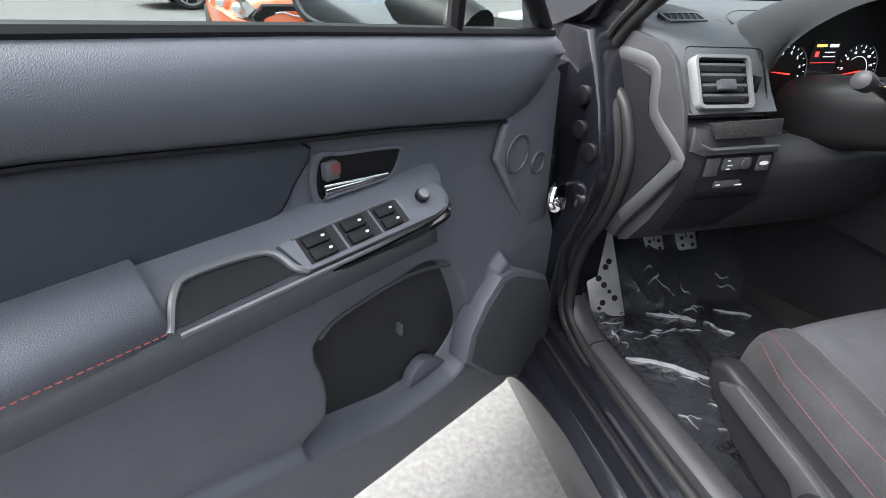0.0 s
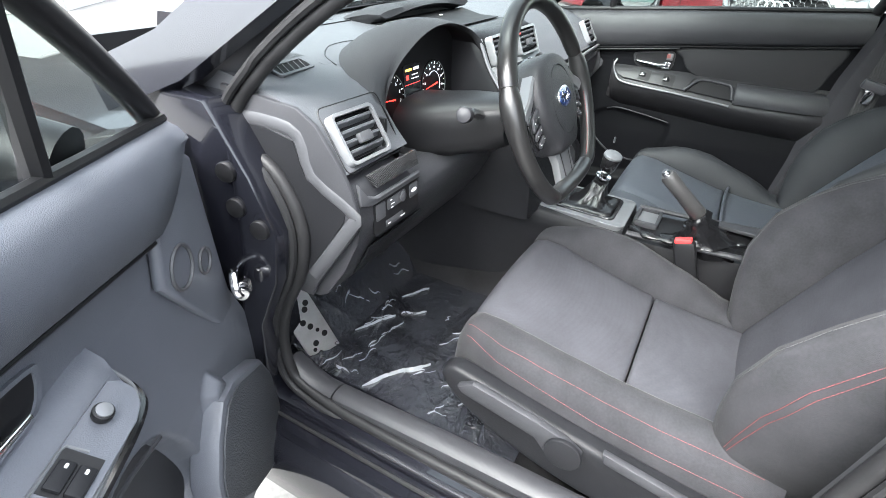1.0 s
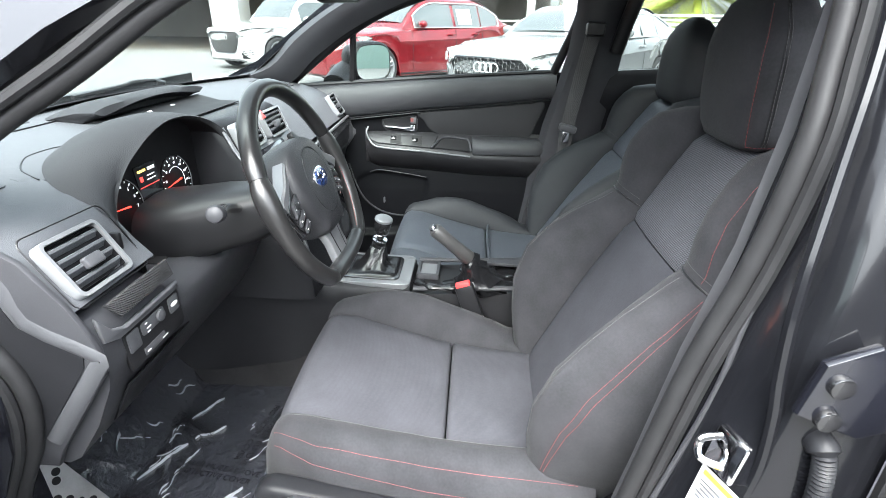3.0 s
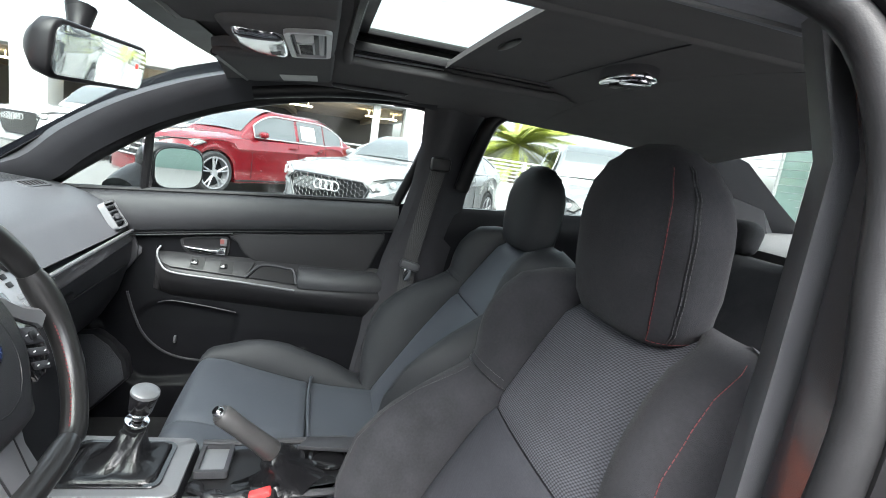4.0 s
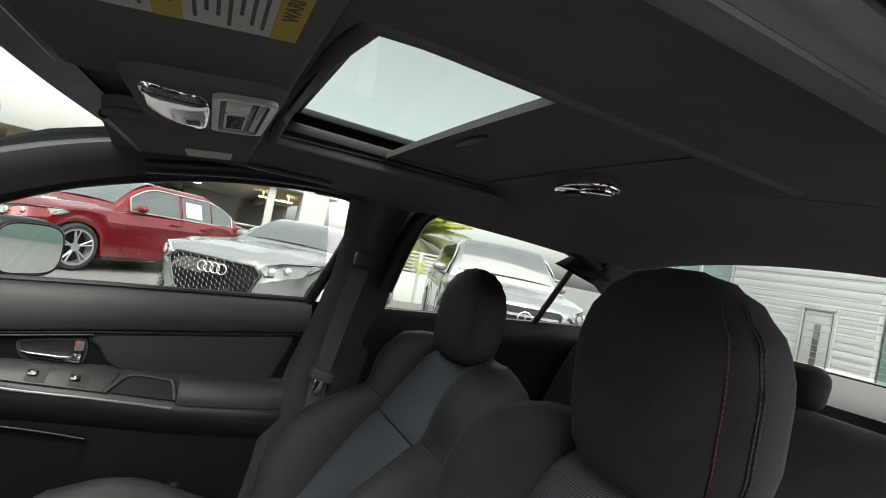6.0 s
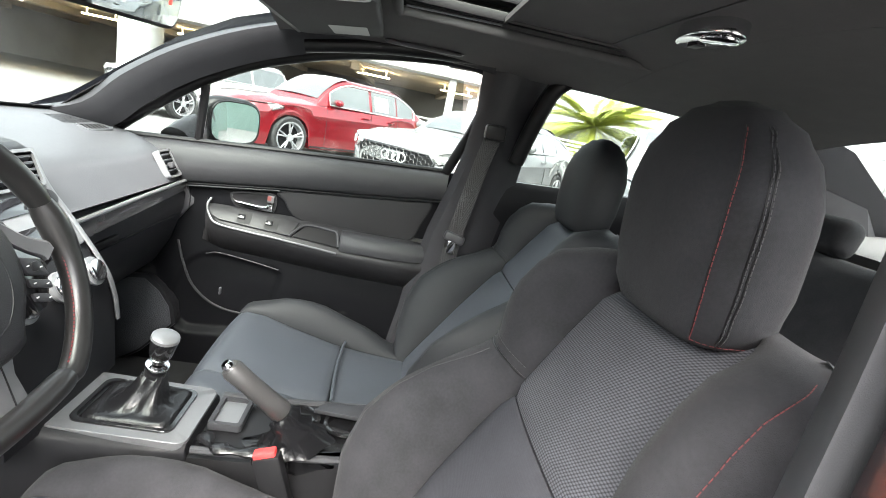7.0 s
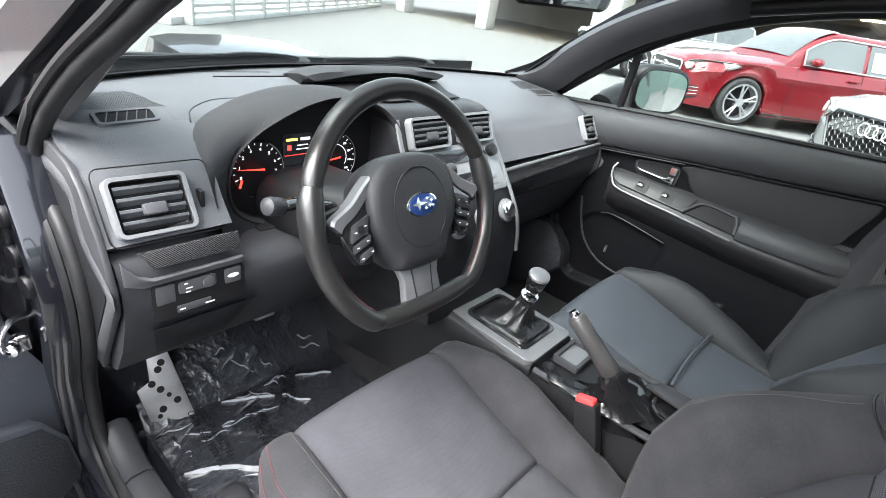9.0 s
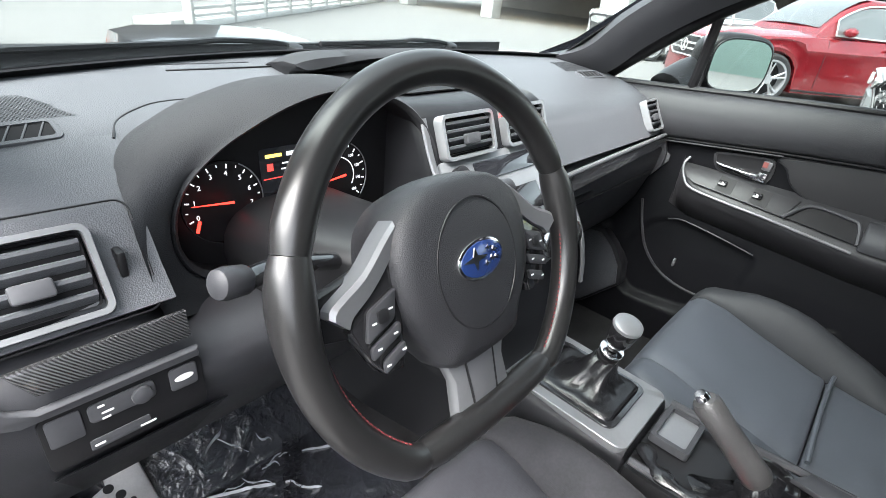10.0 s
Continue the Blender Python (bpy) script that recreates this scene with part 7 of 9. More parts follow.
# ---- belts on the centre pillars ----
def belt(label, s, fwd):
    """A seat belt hanging from its upper loop, with its tongue."""
    sb = thing("seat_belt", label, "seat belt", "front seat belts")
    bm = bag()
    rings = []
    for y, z, x in ((-0.135, 1.185, 0.592), (-0.12, 1.10, 0.60), (-0.105, 1.0, 0.608), (-0.09, 0.90, 0.612), (-0.085, 0.85, 0.612), (-0.08, 0.70, 0.615), (-0.07, 0.5, 0.615)):
        y += fwd
        rings.append([(s * x, y + 0.024, z), (s * (x - 0.004), y, z), (s * x, y - 0.024, z), (s * (x + 0.003), y, z)])
    loft(bm, rings)
    part("webbing", bm, M_WEB, sb)
    bm = bag()
    box(bm, (s * 0.588, -0.137 + fwd, 1.192), (0.028, 0.06, 0.04), 0.008)
    part("upper_loop", bm, M_BLACK, sb)
    bm = bag()
    box(bm, (s * 0.605, -0.087 + fwd, 0.872), (0.024, 0.062, 0.026), 0.006, Matrix.Rotation(0.25, 3, "X"))
    tg = part("tongue_grip", bm, M_PLAST, sb)
    bm = bag()
    box(bm, (s * 0.602, -0.082 + fwd, 0.842), (0.004, 0.024, 0.038), 0.003)
    part("tongue", bm, M_CHROME, tg, "bright steel tongue")


M_WEB = mat("belt_webbing", (0.055, 0.055, 0.057), 0.7, var=0.1, bump=0.6, bscale=300, kind="knit", spec=0.3)
belt("black seat belt webbing hanging on the far centre pillar", 1, 0.0)
belt("black seat belt webbing hanging behind the driver's seat", -1, -0.07)

# ---- rear of the cabin ----
def rear_side(s, nm):
    """Closed rear door on the passenger's side, with window and quarter glass."""
    d = thing(nm, "closed rear door with black trim and quarter window", "car door", kind="structure")
    top = [(-1.12, 1.23), (-1.06, 1.262), (-0.95, 1.31), (-0.83, 1.347), (-0.70, 1.376), (-0.58, 1.392), (-0.46, 1.394), (-0.34, 1.380), (-0.27, 1.343), (-0.235, 1.20), (-0.21, 1.055)]
    bot = lambda y: lerp([(-1.2, 1.105), (-0.97, 1.095), (-0.77, 1.085), (-0.21, 1.055), (0, 1.05)], y)
    bm = bag()
    rings = []
    for i in range(21):
        y = -1.15 + 0.95 * i / 20
        b = bot(y)
        rings.append([(s * 0.735, y, b), (s * 0.69, y, b + 0.002), (s * 0.672, y, b - 0.02), (s * 0.668, y, b - 0.10), (s * 0.69, y, b - 0.13), (s * 0.69, y, 0.80), (s * 0.655, y, 0.78), (s * 0.66, y, 0.70), (s * 0.69, y, 0.5), (s * 0.70, y, 0.32), (s * 0.735, y, 0.32)])
    loft(bm, rings)
    part("door_panel", bm, M_LOWER, d, sharp=45)
    bm = bag()
    rings = []
    for i in range(21):
        y = -1.35 + 1.15 * i / 20
        b = bot(y)
        rings.append([(s * 0.742, y, b), (s * 0.78, y, b - 0.01), (s * 0.825, y, 0.80), (s * 0.835, y, 0.55), (s * 0.82, y, 0.34), (s * 0.785, y, 0.235), (s * 0.742, y, 0.24)])
    loft(bm, rings)
    part("outer_skin", bm, M_PAINT, d)
    path = [(s * 0.70, -0.205, 1.05)] + [(s * (0.70 - 0.1 * (z - 1.05) / 0.34), y, z) for y, z in top[::-1]] + [(s * 0.69, -1.13, 1.10)]
    bm = bag()
    tube(bm, spl(path, 4), 0.013, 8)
    part("window_frame", bm, M_BLACK, d)
    bm = bag()
    tube(bm, [(s * 0.69, -0.795, 1.085), (s * 0.622, -0.882, 1.332)], 0.011, 8)
    part("divider_bar", bm, M_BLACK, d)
    bm = bag()

    def gl(u, v):
        y = -1.10 + 0.87 * u
        b = bot(y)
        z = b + (max(lerp(top, y), b + 0.005) - b) * v
        return (s * (0.71 - 0.1 * (z - 1.05) / 0.34), y, z)
    sheet(bm, gl, 20, 6, (s * 0.003, 0, 0))
    g = part("pane", bm, M_GLASS, d, "clear rear side glass")
    g.visible_shadow = False


rear_side(1, "door_3")


def cpillar(s, nm):
    bm = bag()
    top = [(-0.80, 1.36), (-0.95, 1.315), (-1.06, 1.268), (-1.12, 1.235), (-1.20, 1.14), (-1.26, 1.06)]
    rings = []
    for y, z in top:
        x = 0.60 + (1.36 - z) * 0.25
        rings.append([(s * (x + 0.03), y, z), (s * x, y, z), (s * (x - 0.03), y - 0.05, z + 0.02), (s * (x - 0.055), y - 0.16, z + 0.035), (s * (x - 0.02), y - 0.24, z + 0.02), (s * (x + 0.06), y - 0.2, z)])
    loft(bm, rings)
    setting("rear_pillar_trim_" + nm, bm, M_MID, "black cloth trim on the rear roof pillar", "pillar")
    bm = bag()
    rings = []
    for y, z, x in ((-0.9, 1.375, 0.62), (-1.1, 1.33, 0.64), (-1.3, 1.22, 0.68), (-1.5, 1.12, 0.72), (-1.7, 1.08, 0.72)):
        rings.append([(s * x, y + 0.12, z - 0.08), (s * (x - 0.05), y, z + 0.02), (s * (x - 0.12), y - 0.06, z + 0.01), (s * (x - 0.04), y - 0.05, z - 0.08)])
    loft(bm, rings)
    setting("rear_pillar_" + nm, bm, M_PAINT, "dark grey painted rear pillar", "pillar")


cpillar(1, "right")
cpillar(-1, "left")
for s, nm in ((1, "right"), (-1, "left")):
    bm = bag()
    rings = []
    for y in (-1.2, -1.5, -1.8, -2.1):
        rings.append([(s * 0.60, y, 0.3), (s * 0.60, y, 1.07), (s * 0.74, y, 1.06), (s * 0.80, y, 0.95), (s * 0.83, y, 0.6), (s * 0.78, y, 0.3)])
    loft(bm, rings)
    setting("rear_wing_" + nm, bm, M_PAINT, "dark grey painted rear wing", "car body")
bm = bag()
sheet(bm, lambda u, v: (-0.72 + 1.44 * u, -2.15 + 0.62 * v, 1.09 + 0.035 * v), 10, 6, (0, 0, -0.03))
setting("boot_lid", bm, M_PAINT, "dark grey painted boot lid", "car body")
bm = bag()
box(bm, (0, -2.1, 0.68), (1.5, 0.06, 0.76), 0.02)
setting("rear_panel", bm, M_PAINT, "dark grey painted tail panel", "car body")
M_SHELF = mat("grey_shelf_cloth", (0.07, 0.07, 0.072), 0.9, var=0.12, bump=0.4, bscale=600)
bm = bag()
sheet(bm, lambda u, v: (-0.66 + 1.32 * u, -1.58 + 0.52 * v, 1.125 - 0.045 * v), 10, 6, (0, 0, -0.03))
setting("parcel_shelf", bm, M_SHELF, "grey cloth parcel shelf below the rear window", "shelf")
BENCH = thing("rear_bench", "black cloth rear bench seat with three headrests", "rear seat")
bm = bag()
rings = []
for x in (-0.64, -0.6, -0.4, -0.24, -0.2, 0.0, 0.2, 0.24, 0.4, 0.6, 0.64):
    k = 0.012 if abs(x) in (0.2, 0.24) or abs(x) > 0.62 else 0.0
    rings.append([(x, -0.72 - k, 0.60), (x, -0.80 - k, 0.75), (x, -0.90 - k, 0.98), (x, -0.93 - k, 1.05 - k), (x, -0.97, 1.072 - k), (x, -1.03, 1.06), (x, -1.05, 0.9), (x, -0.95, 0.55)])
loft(bm, rings)
part("backrest", bm, M_SUEDE, BENCH, sharp=60)
bm = bag()
rings = []
for x in (-0.62, -0.58, -0.3, 0.0, 0.3, 0.58, 0.62):
    k = 0.02 if abs(x) > 0.6 else 0.0
    rings.append([(x, -0.30 + k, 0.40), (x, -0.27 + k, 0.50), (x, -0.32 + k, 0.555 - k), (x, -0.5, 0.55 - k), (x, -0.75, 0.53 - k), (x, -0.85, 0.50), (x, -0.85, 0.36), (x, -0.35, 0.34)])
loft(bm, rings)
part("cushion", bm, M_CLOTH, BENCH, sharp=60)
for x in (-0.38, 0.0, 0.38):
    bm = bag()
    box(bm, (x, -1.0, 1.112), (0.24 if x else 0.2, 0.075, 0.10), 0.032, Matrix.Rotation(radians(14), 3, "X"), 4)
    part("headrest", bm, M_SUEDE, BENCH)

# ---- driver's side: rear door standing open, pillar fittings ----
def rear_open():
    d = thing("door_4", "rear door on the driver's side, standing open", "car door", kind="structure", at=Matrix.Translation((-0.83, -0.255, 0)) @ pose(0, 0, 0, 0, 0, -66))
    bm = bag()
    rings = []
    for i in range(13):
        y = -0.95 * i / 12
        b = 1.05 + 0.04 * i / 12
        rings.append([(-0.01, y, b), (-0.06, y, b - 0.005), (-0.10, y, 0.9), (-0.11, y, 0.6), (-0.09, y, 0.36), (-0.05, y, 0.24), (-0.01, y, 0.25)])
    loft(bm, rings)
    part("outer_skin", bm, M_PAINT, d)
    bm = bag()
    rings = []
    for i in range(13):
        y = -0.03 - 0.90 * i / 12
        b = 1.045 + 0.04 * i / 12
        rings.append([(-0.008, y, b), (0.03, y, b), (0.055, y, b - 0.02), (0.055, y, b - 0.10), (0.03, y, b - 0.13), (0.03, y, 0.82), (0.075, y, 0.79), (0.06, y, 0.70), (0.035, y, 0.5), (0.02, y, 0.30), (-0.008, y, 0.30)])
    loft(bm, rings)
    part("door_panel", bm, M_PAD, d, sharp=45)
    bm = bag()
    tube(bm, spl([(0.01, -0.0, 0.30), (0.015, -0.005, 0.7), (0.012, -0.005, 0.98), (0.0, -0.02, 1.06), (-0.03, -0.05, 1.2), (-0.06, -0.12, 1.35), (-0.075, -0.3, 1.385), (-0.07, -0.6, 1.34), (-0.05, -0.85, 1.22), (-0.02, -0.93, 1.10)], 5), 0.016, 10)
    part("door_seal", bm, M_SEAL, d, "grey rubber door edge seal")


rear_open()
HG = bpy.data.objects["pillar_left"]
bm = bag()
prism(bm, [(-0.819, -0.055, 0.900), (-0.819, -0.065, 0.955), (-0.819, -0.105, 0.975), (-0.819, -0.135, 0.93), (-0.819, -0.14, 0.885), (-0.819, -0.115, 0.875), (-0.819, -0.09, 0.885)], (-0.012, 0, 0), 0.004)
part("hinge_leaf", bm, M_PAINT, HG, "painted rear door hinge leaf")
for y, z in ((-0.080, 0.936), (-0.080, 0.899)):
    bm = bag()
    disc(bm, (-0.829, y, z), (-1, 0, 0), 0.011, 0.009, 12, 0.002)
    part("hinge_bolt", bm, M_GLOSS, HG)
ST = thing("door_striker", "bright steel door striker on the centre pillar", "striker")
bm = bag()
box(bm, (-0.790, -0.034, 0.808), (0.040, 0.008, 0.05), 0.004, Matrix.Rotation(0.29, 3, "Z") @ Matrix.Rotation(0.2, 3, "X"))
part("plate", bm, M_CHROME, ST)
bm = bag()
tube(bm, spl([(-0.779, -0.036, 0.824), (-0.779, -0.014, 0.820), (-0.781, -0.009, 0.814), (-0.786, -0.007, 0.806), (-0.791, -0.012, 0.800), (-0.797, -0.036, 0.794)], 4), 0.004, 8)
part("loop", bm, M_CHROME, ST)
WB = thing("wiring_boot", "ribbed grey rubber wiring boot to the rear door", "wiring boot")
bm = bag()
pts = spl([(-0.80, -0.095, 0.858), (-0.828, -0.093, 0.858), (-0.834, -0.096, 0.835), (-0.833, -0.102, 0.79), (-0.831, -0.106, 0.72), (-0.829, -0.113, 0.60)], 14)
tube(bm, pts, [0.014 if i < 16 else (0.0085 if i % 2 else 0.0105) for i in range(len(pts))], 10)
part("bellows", bm, M_LOWER, WB)


def sticker(label, o, r, u, w, h, rows, head_m, mark=False):
    t = thing("pillar_label", label, "label", "pillar labels")
    P2 = quadframe(o, r, u)
    bm = bag()
    plate(bm, P2, rrect(w, h, 0.003), 0.0, 0.0006)
    part("sheet", bm, M_LABEL, t)
    for x, y, bw_, bh in (((0.0, 0.42, 0.8, 0.07), (0.30, 0.12, 0.30, 0.36)) if not mark else ((0.18, 0.42, 0.5, 0.06), (0.18, 0.18, 0.5, 0.06))):
        bm = bag()
        plate(bm, P2, [(p + x * w, q + y * h) for p, q in rrect(w * bw_, h * bh, 0.001)], 0.0006, 0.001)
        part("heading_band", bm, head_m, t)
    for k in range(rows):
        bm = bag()
        plate(bm, P2, [(p + (0.16 if mark else -0.12) * w, q + h * (0.30 - 0.70 * k / rows)) for p, q in rrect(w * (0.56 - 0.08 * (k % 3)), h * 0.022, 0.0004)], 0.0006, 0.0009)
        part("text_bar", bm, M_INK, t)
    if mark:
        bm = bag()
        C2 = lambda p, q, k=0.0: P2(-w * 0.24 + p, -h * 0.20 + q, k)
        circ = [(math.cos(2 * math.pi * k / 24), math.sin(2 * math.pi * k / 24)) for k in range(24)]
        ring_plate(bm, C2, [(0.013 * a, 0.013 * b) for a, b in circ], [(0.0108 * a, 0.0108 * b) for a, b in circ], 0.0008, 0.0014)
        plate(bm, C2, [(-0.009, 0.007), (-0.007, 0.009), (0.009, -0.007), (0.007, -0.009)], 0.0008, 0.0013)
        part("ban_ring", bm, M_REDBTN, t)


sticker("white tyre and load label with a yellow heading", (-0.803, -0.0232, 0.739), (-1, -0.29, 0.12), (0.05, -0.18, 1), 0.054, 0.088, 12, M_YELLOW)
M_ORANGE = mat("orange_label_print", (0.8, 0.22, 0.04), 0.6, var=0.04)
sticker("white airbag warning label with an orange heading", (-0.787, -0.0035, 0.650), (-1, -0.29, 0.12), (0.16, -0.18, 1), 0.054, 0.078, 9, M_ORANGE, True)

# ---- footwell ----
M_FILM = bpy.data.materials.new("clear_plastic_film")
M_FILM.use_nodes = True
_t = M_FILM.node_tree
_b = _t.nodes["Principled BSDF"]
_b.inputs["Roughness"].default_value = 0.07
_b.inputs["Base Color"].default_value = (0.022, 0.0235, 0.029, 1)
_b.inputs["Coat Weight"].default_value = 1.0
_b.inputs["Specular IOR Level"].default_value = 0.8
_co = _t.nodes.new("ShaderNodeTexCoord")
_n = _t.nodes.new("ShaderNodeTexNoise")
_n.inputs["Scale"].default_value, _n.inputs["Detail"].default_value, _n.inputs["Distortion"].default_value = 30, 10, 2.2
_bp = _t.nodes.new("ShaderNodeBump")
_bp.inputs["Strength"].default_value, _bp.inputs["Distance"].default_value = 0.8, 0.006
_t.links.new(_co.outputs["Object"], _n.inputs["Vector"])
_t.links.new(_n.outputs[0], _bp.inputs["Height"])
_t.links.new(_bp.outputs[0], _b.inputs["Normal"])

# Pale colour paints the glints that creases of the dark film give.
M_GLINT = mat("film_crease_glint", (0.30, 0.31, 0.33), 0.12, 0.2, var=0.3, scale=60, coat=0.8)
M_INK2 = mat("black_film_print", (0.004, 0.004, 0.005), 0.8, var=0.05, spec=0.1)
MAT = thing("floor_mat", "black floor mat under crinkled clear plastic film with printed warnings", "floor mat")


def mat_pt(x, y):
    p = Vector((x * 11, y * 15, 0.3))
    r1 = (1 - abs(noise.noise(p))) ** 9
    r2 = (1 - abs(noise.noise(p * 2.7 + Vector((3, 1, 2))))) ** 12
    wr = 0.007 * noise.noise(Vector((x * 9, y * 9, 2.3))) + 0.005 * r1 + 0.0022 * r2
    return 0.322 + max(0.0, y - 0.93) * 1.0 + 0.7 * wr


bm = bag()
sheet(bm, lambda u, v: (-0.655 + 0.55 * u + 0.03 * v, 0.42 + 0.72 * v, mat_pt(-0.655 + 0.55 * u, 0.42 + 0.72 * v)), 165, 200, (0, 0, -0.012))
part("film", bm, M_FILM, MAT, "crinkled clear plastic film", sharp=80)
rg = random.Random(11)
# Folds of the film, their glints put into the colour.
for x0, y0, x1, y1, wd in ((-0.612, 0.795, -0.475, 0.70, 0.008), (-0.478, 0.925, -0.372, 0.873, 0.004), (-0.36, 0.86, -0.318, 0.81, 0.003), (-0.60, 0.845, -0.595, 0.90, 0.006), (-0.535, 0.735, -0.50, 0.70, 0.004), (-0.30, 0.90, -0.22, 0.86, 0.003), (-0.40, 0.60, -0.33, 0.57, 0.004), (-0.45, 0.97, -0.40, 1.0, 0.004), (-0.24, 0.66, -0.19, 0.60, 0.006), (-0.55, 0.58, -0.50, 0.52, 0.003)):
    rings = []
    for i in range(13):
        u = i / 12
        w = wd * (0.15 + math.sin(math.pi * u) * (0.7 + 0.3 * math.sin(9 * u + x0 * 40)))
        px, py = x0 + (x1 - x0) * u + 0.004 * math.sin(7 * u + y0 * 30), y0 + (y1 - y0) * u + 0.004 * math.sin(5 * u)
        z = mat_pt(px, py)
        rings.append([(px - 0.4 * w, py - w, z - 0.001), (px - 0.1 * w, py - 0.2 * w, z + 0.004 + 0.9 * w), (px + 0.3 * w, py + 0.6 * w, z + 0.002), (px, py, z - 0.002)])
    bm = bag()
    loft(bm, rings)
    part("film_fold", bm, M_GLINT, MAT, "folded crease of film with a painted glint")
rg = random.Random(29)
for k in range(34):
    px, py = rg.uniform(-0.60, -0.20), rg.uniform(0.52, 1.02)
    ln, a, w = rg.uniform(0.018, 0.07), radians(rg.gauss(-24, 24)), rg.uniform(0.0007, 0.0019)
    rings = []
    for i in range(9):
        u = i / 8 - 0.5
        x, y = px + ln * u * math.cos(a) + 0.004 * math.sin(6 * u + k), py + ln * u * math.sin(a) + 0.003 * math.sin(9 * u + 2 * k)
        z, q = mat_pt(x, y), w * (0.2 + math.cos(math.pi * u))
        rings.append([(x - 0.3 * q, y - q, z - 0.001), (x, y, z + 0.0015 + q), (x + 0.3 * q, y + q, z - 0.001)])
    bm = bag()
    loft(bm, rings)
    part("film_fold", bm, M_GLINT, MAT, "folded crease of film with a painted glint")
for x, y, a in ((-0.548, 0.855, 86), (-0.44, 0.765, 262), (-0.335, 0.70, 170), (-0.50, 0.55, 10), (-0.33, 0.90, 60)):
    for i, tx in enumerate(("DEALER MUST REMOVE", "PROTECTIVE COVER")):
        ca, sa = math.cos(radians(a)), math.sin(radians(a))
        F = quadframe((x, y, 0.3335), (ca, sa, 0), (-sa, ca, 0))
        words("warning_print", tx, 0.019, F, M_INK2, MAT, 0, -0.021 * i)
FR = thing("footrest", "perforated aluminium footrest in the footwell", "footrest")
M_ALU = mat("brushed_aluminium", (0.62, 0.62, 0.62), 0.35, 0.8, var=0.15, scale=30)
F = quadframe((-0.588, 0.985, 0.425), (1, -0.25, -0.1), (-0.12, 0.42, 0.9))
bm = bag()
plate(bm, F, rrect(0.085, 0.235, 0.012), -0.004, 0.004, 0.002)
fp = part("plate", bm, M_ALU, FR)
for k in range(13):
    x, y = (-0.022, 0.0, 0.022)[k % 3] if k % 2 == 0 else (-0.011, 0.011)[k % 4 // 2], -0.095 + 0.0155 * k
    bm = bag()
    disc(bm, F(x, y, 0.0035), F(0, 0, 1) - F(0, 0, 0), 0.0075 if k % 3 else 0.005, 0.0018, 16)
    part("grip_stud", bm, M_BLACK, fp)
for x, w in ((-0.40, 0.055), (-0.30, 0.06), (-0.215, 0.05)):
    P_ = thing("pedal", "aluminium pedal with black rubber studs", "pedal", "pedals")
    F = quadframe((x, 1.055, 0.45 if x < -0.25 else 0.43), (1, 0, 0), (0, 0.55, 0.83))
    bm = bag()
    plate(bm, F, rrect(w, 0.065 if x < -0.25 else 0.15, 0.008), -0.004, 0.004, 0.002)
    part("pad", bm, M_ALU, P_)
    bm = bag()
    for i in (-1, 1):
        for j in (-1, 0, 1):
            disc(bm, F(i * w * 0.25, j * 0.02, 0.004), F(0, 0, 1) - F(0, 0, 0), 0.005, 0.002, 10)
    part("stud", bm, M_BLACK, P_)
    bm = bag()
    tube(bm, [F(0, 0, -0.004), (x, 1.11, 0.52), (x, 1.16, 0.72)], 0.009, 8)
    part("arm", bm, M_BLACK, P_)
# front seat controls and stitching
for S_, s in ((DSEAT, -1),):
    F = quadframe((s * 0.298, 0.40, 0.50), (0, 1, 0), (0, 0, 1)) if s > 0 else quadframe((s * 0.298, 0.40, 0.50), (0, -1, 0), (0, 0, 1))
    k_ = 1 if s > 0 else -1
    bm = bag()
    ol = [(0.13, 0.020), (0.10, 0.040), (-0.02, 0.018), (-0.07, 0.005), (-0.10, -0.015), (-0.09, -0.05), (-0.05, -0.055), (-0.02, -0.02), (0.12, 0.008)]
    plate(bm, F, [(k_ * a, b) for a, b in ol], 0.0, 0.016, 0.004)
    part("height_lever", bm, M_MID, S_, "charcoal seat height lever")
    bm = bag()
    disc(bm, F(k_ * -0.072, -0.022, 0.014), F(0, 0, 1) - F(0, 0, 0), 0.032, 0.010, 32, 0.003)
    part("lumbar_knob", bm, M_LOWER, S_)
    bm = bag()
    plate(bm, F, [(k_ * a, b) for a, b in [(-0.13, 0.012), (-0.30, -0.018), (-0.305, -0.035), (-0.29, -0.038), (-0.135, -0.010)]], 0.0, 0.014, 0.004)
    part("recline_lever", bm, M_MID, S_, "charcoal recline lever")


# ---- car lot: other cars ----
M_TYRE = mat("tyre_rubber", (0.02, 0.02, 0.021), 0.8, var=0.15, bump=0.4, bscale=200)
M_ALLOY = mat("alloy", (0.36, 0.36, 0.375), 0.35, 0.5, var=0.05)
M_CARGLASS = mat("car_window_glass", (0.07, 0.078, 0.078), 0.04, 0.0, var=0.15, scale=2, coat=1.0, spec=0.9)
M_TRIM = mat("bright_trim_metal", (0.62, 0.62, 0.62), 0.22, 0.6, var=0.05)
M_MESH = mat("black_grille_bars", (0.03, 0.03, 0.032), 0.22, var=0.1, coat=0.5)
M_LAMP = mat("headlamp_lens", (0.34, 0.34, 0.33), 0.08, 0.3, var=0.4, scale=30, coat=1.0)
M_GRILLE = mat("black_mesh_grille", (0.012, 0.012, 0.013), 0.35, var=0.3, scale=40, bump=1.0, bscale=30, kind="leather")
M_PAPER = mat("window_sticker_paper", (0.8, 0.8, 0.78), 0.7, var=0.05)
C_RED = mat("red_car_paint", (0.185, 0.008, 0.013), 0.16, 0.35, var=0.06, scale=3, coat=1.0)
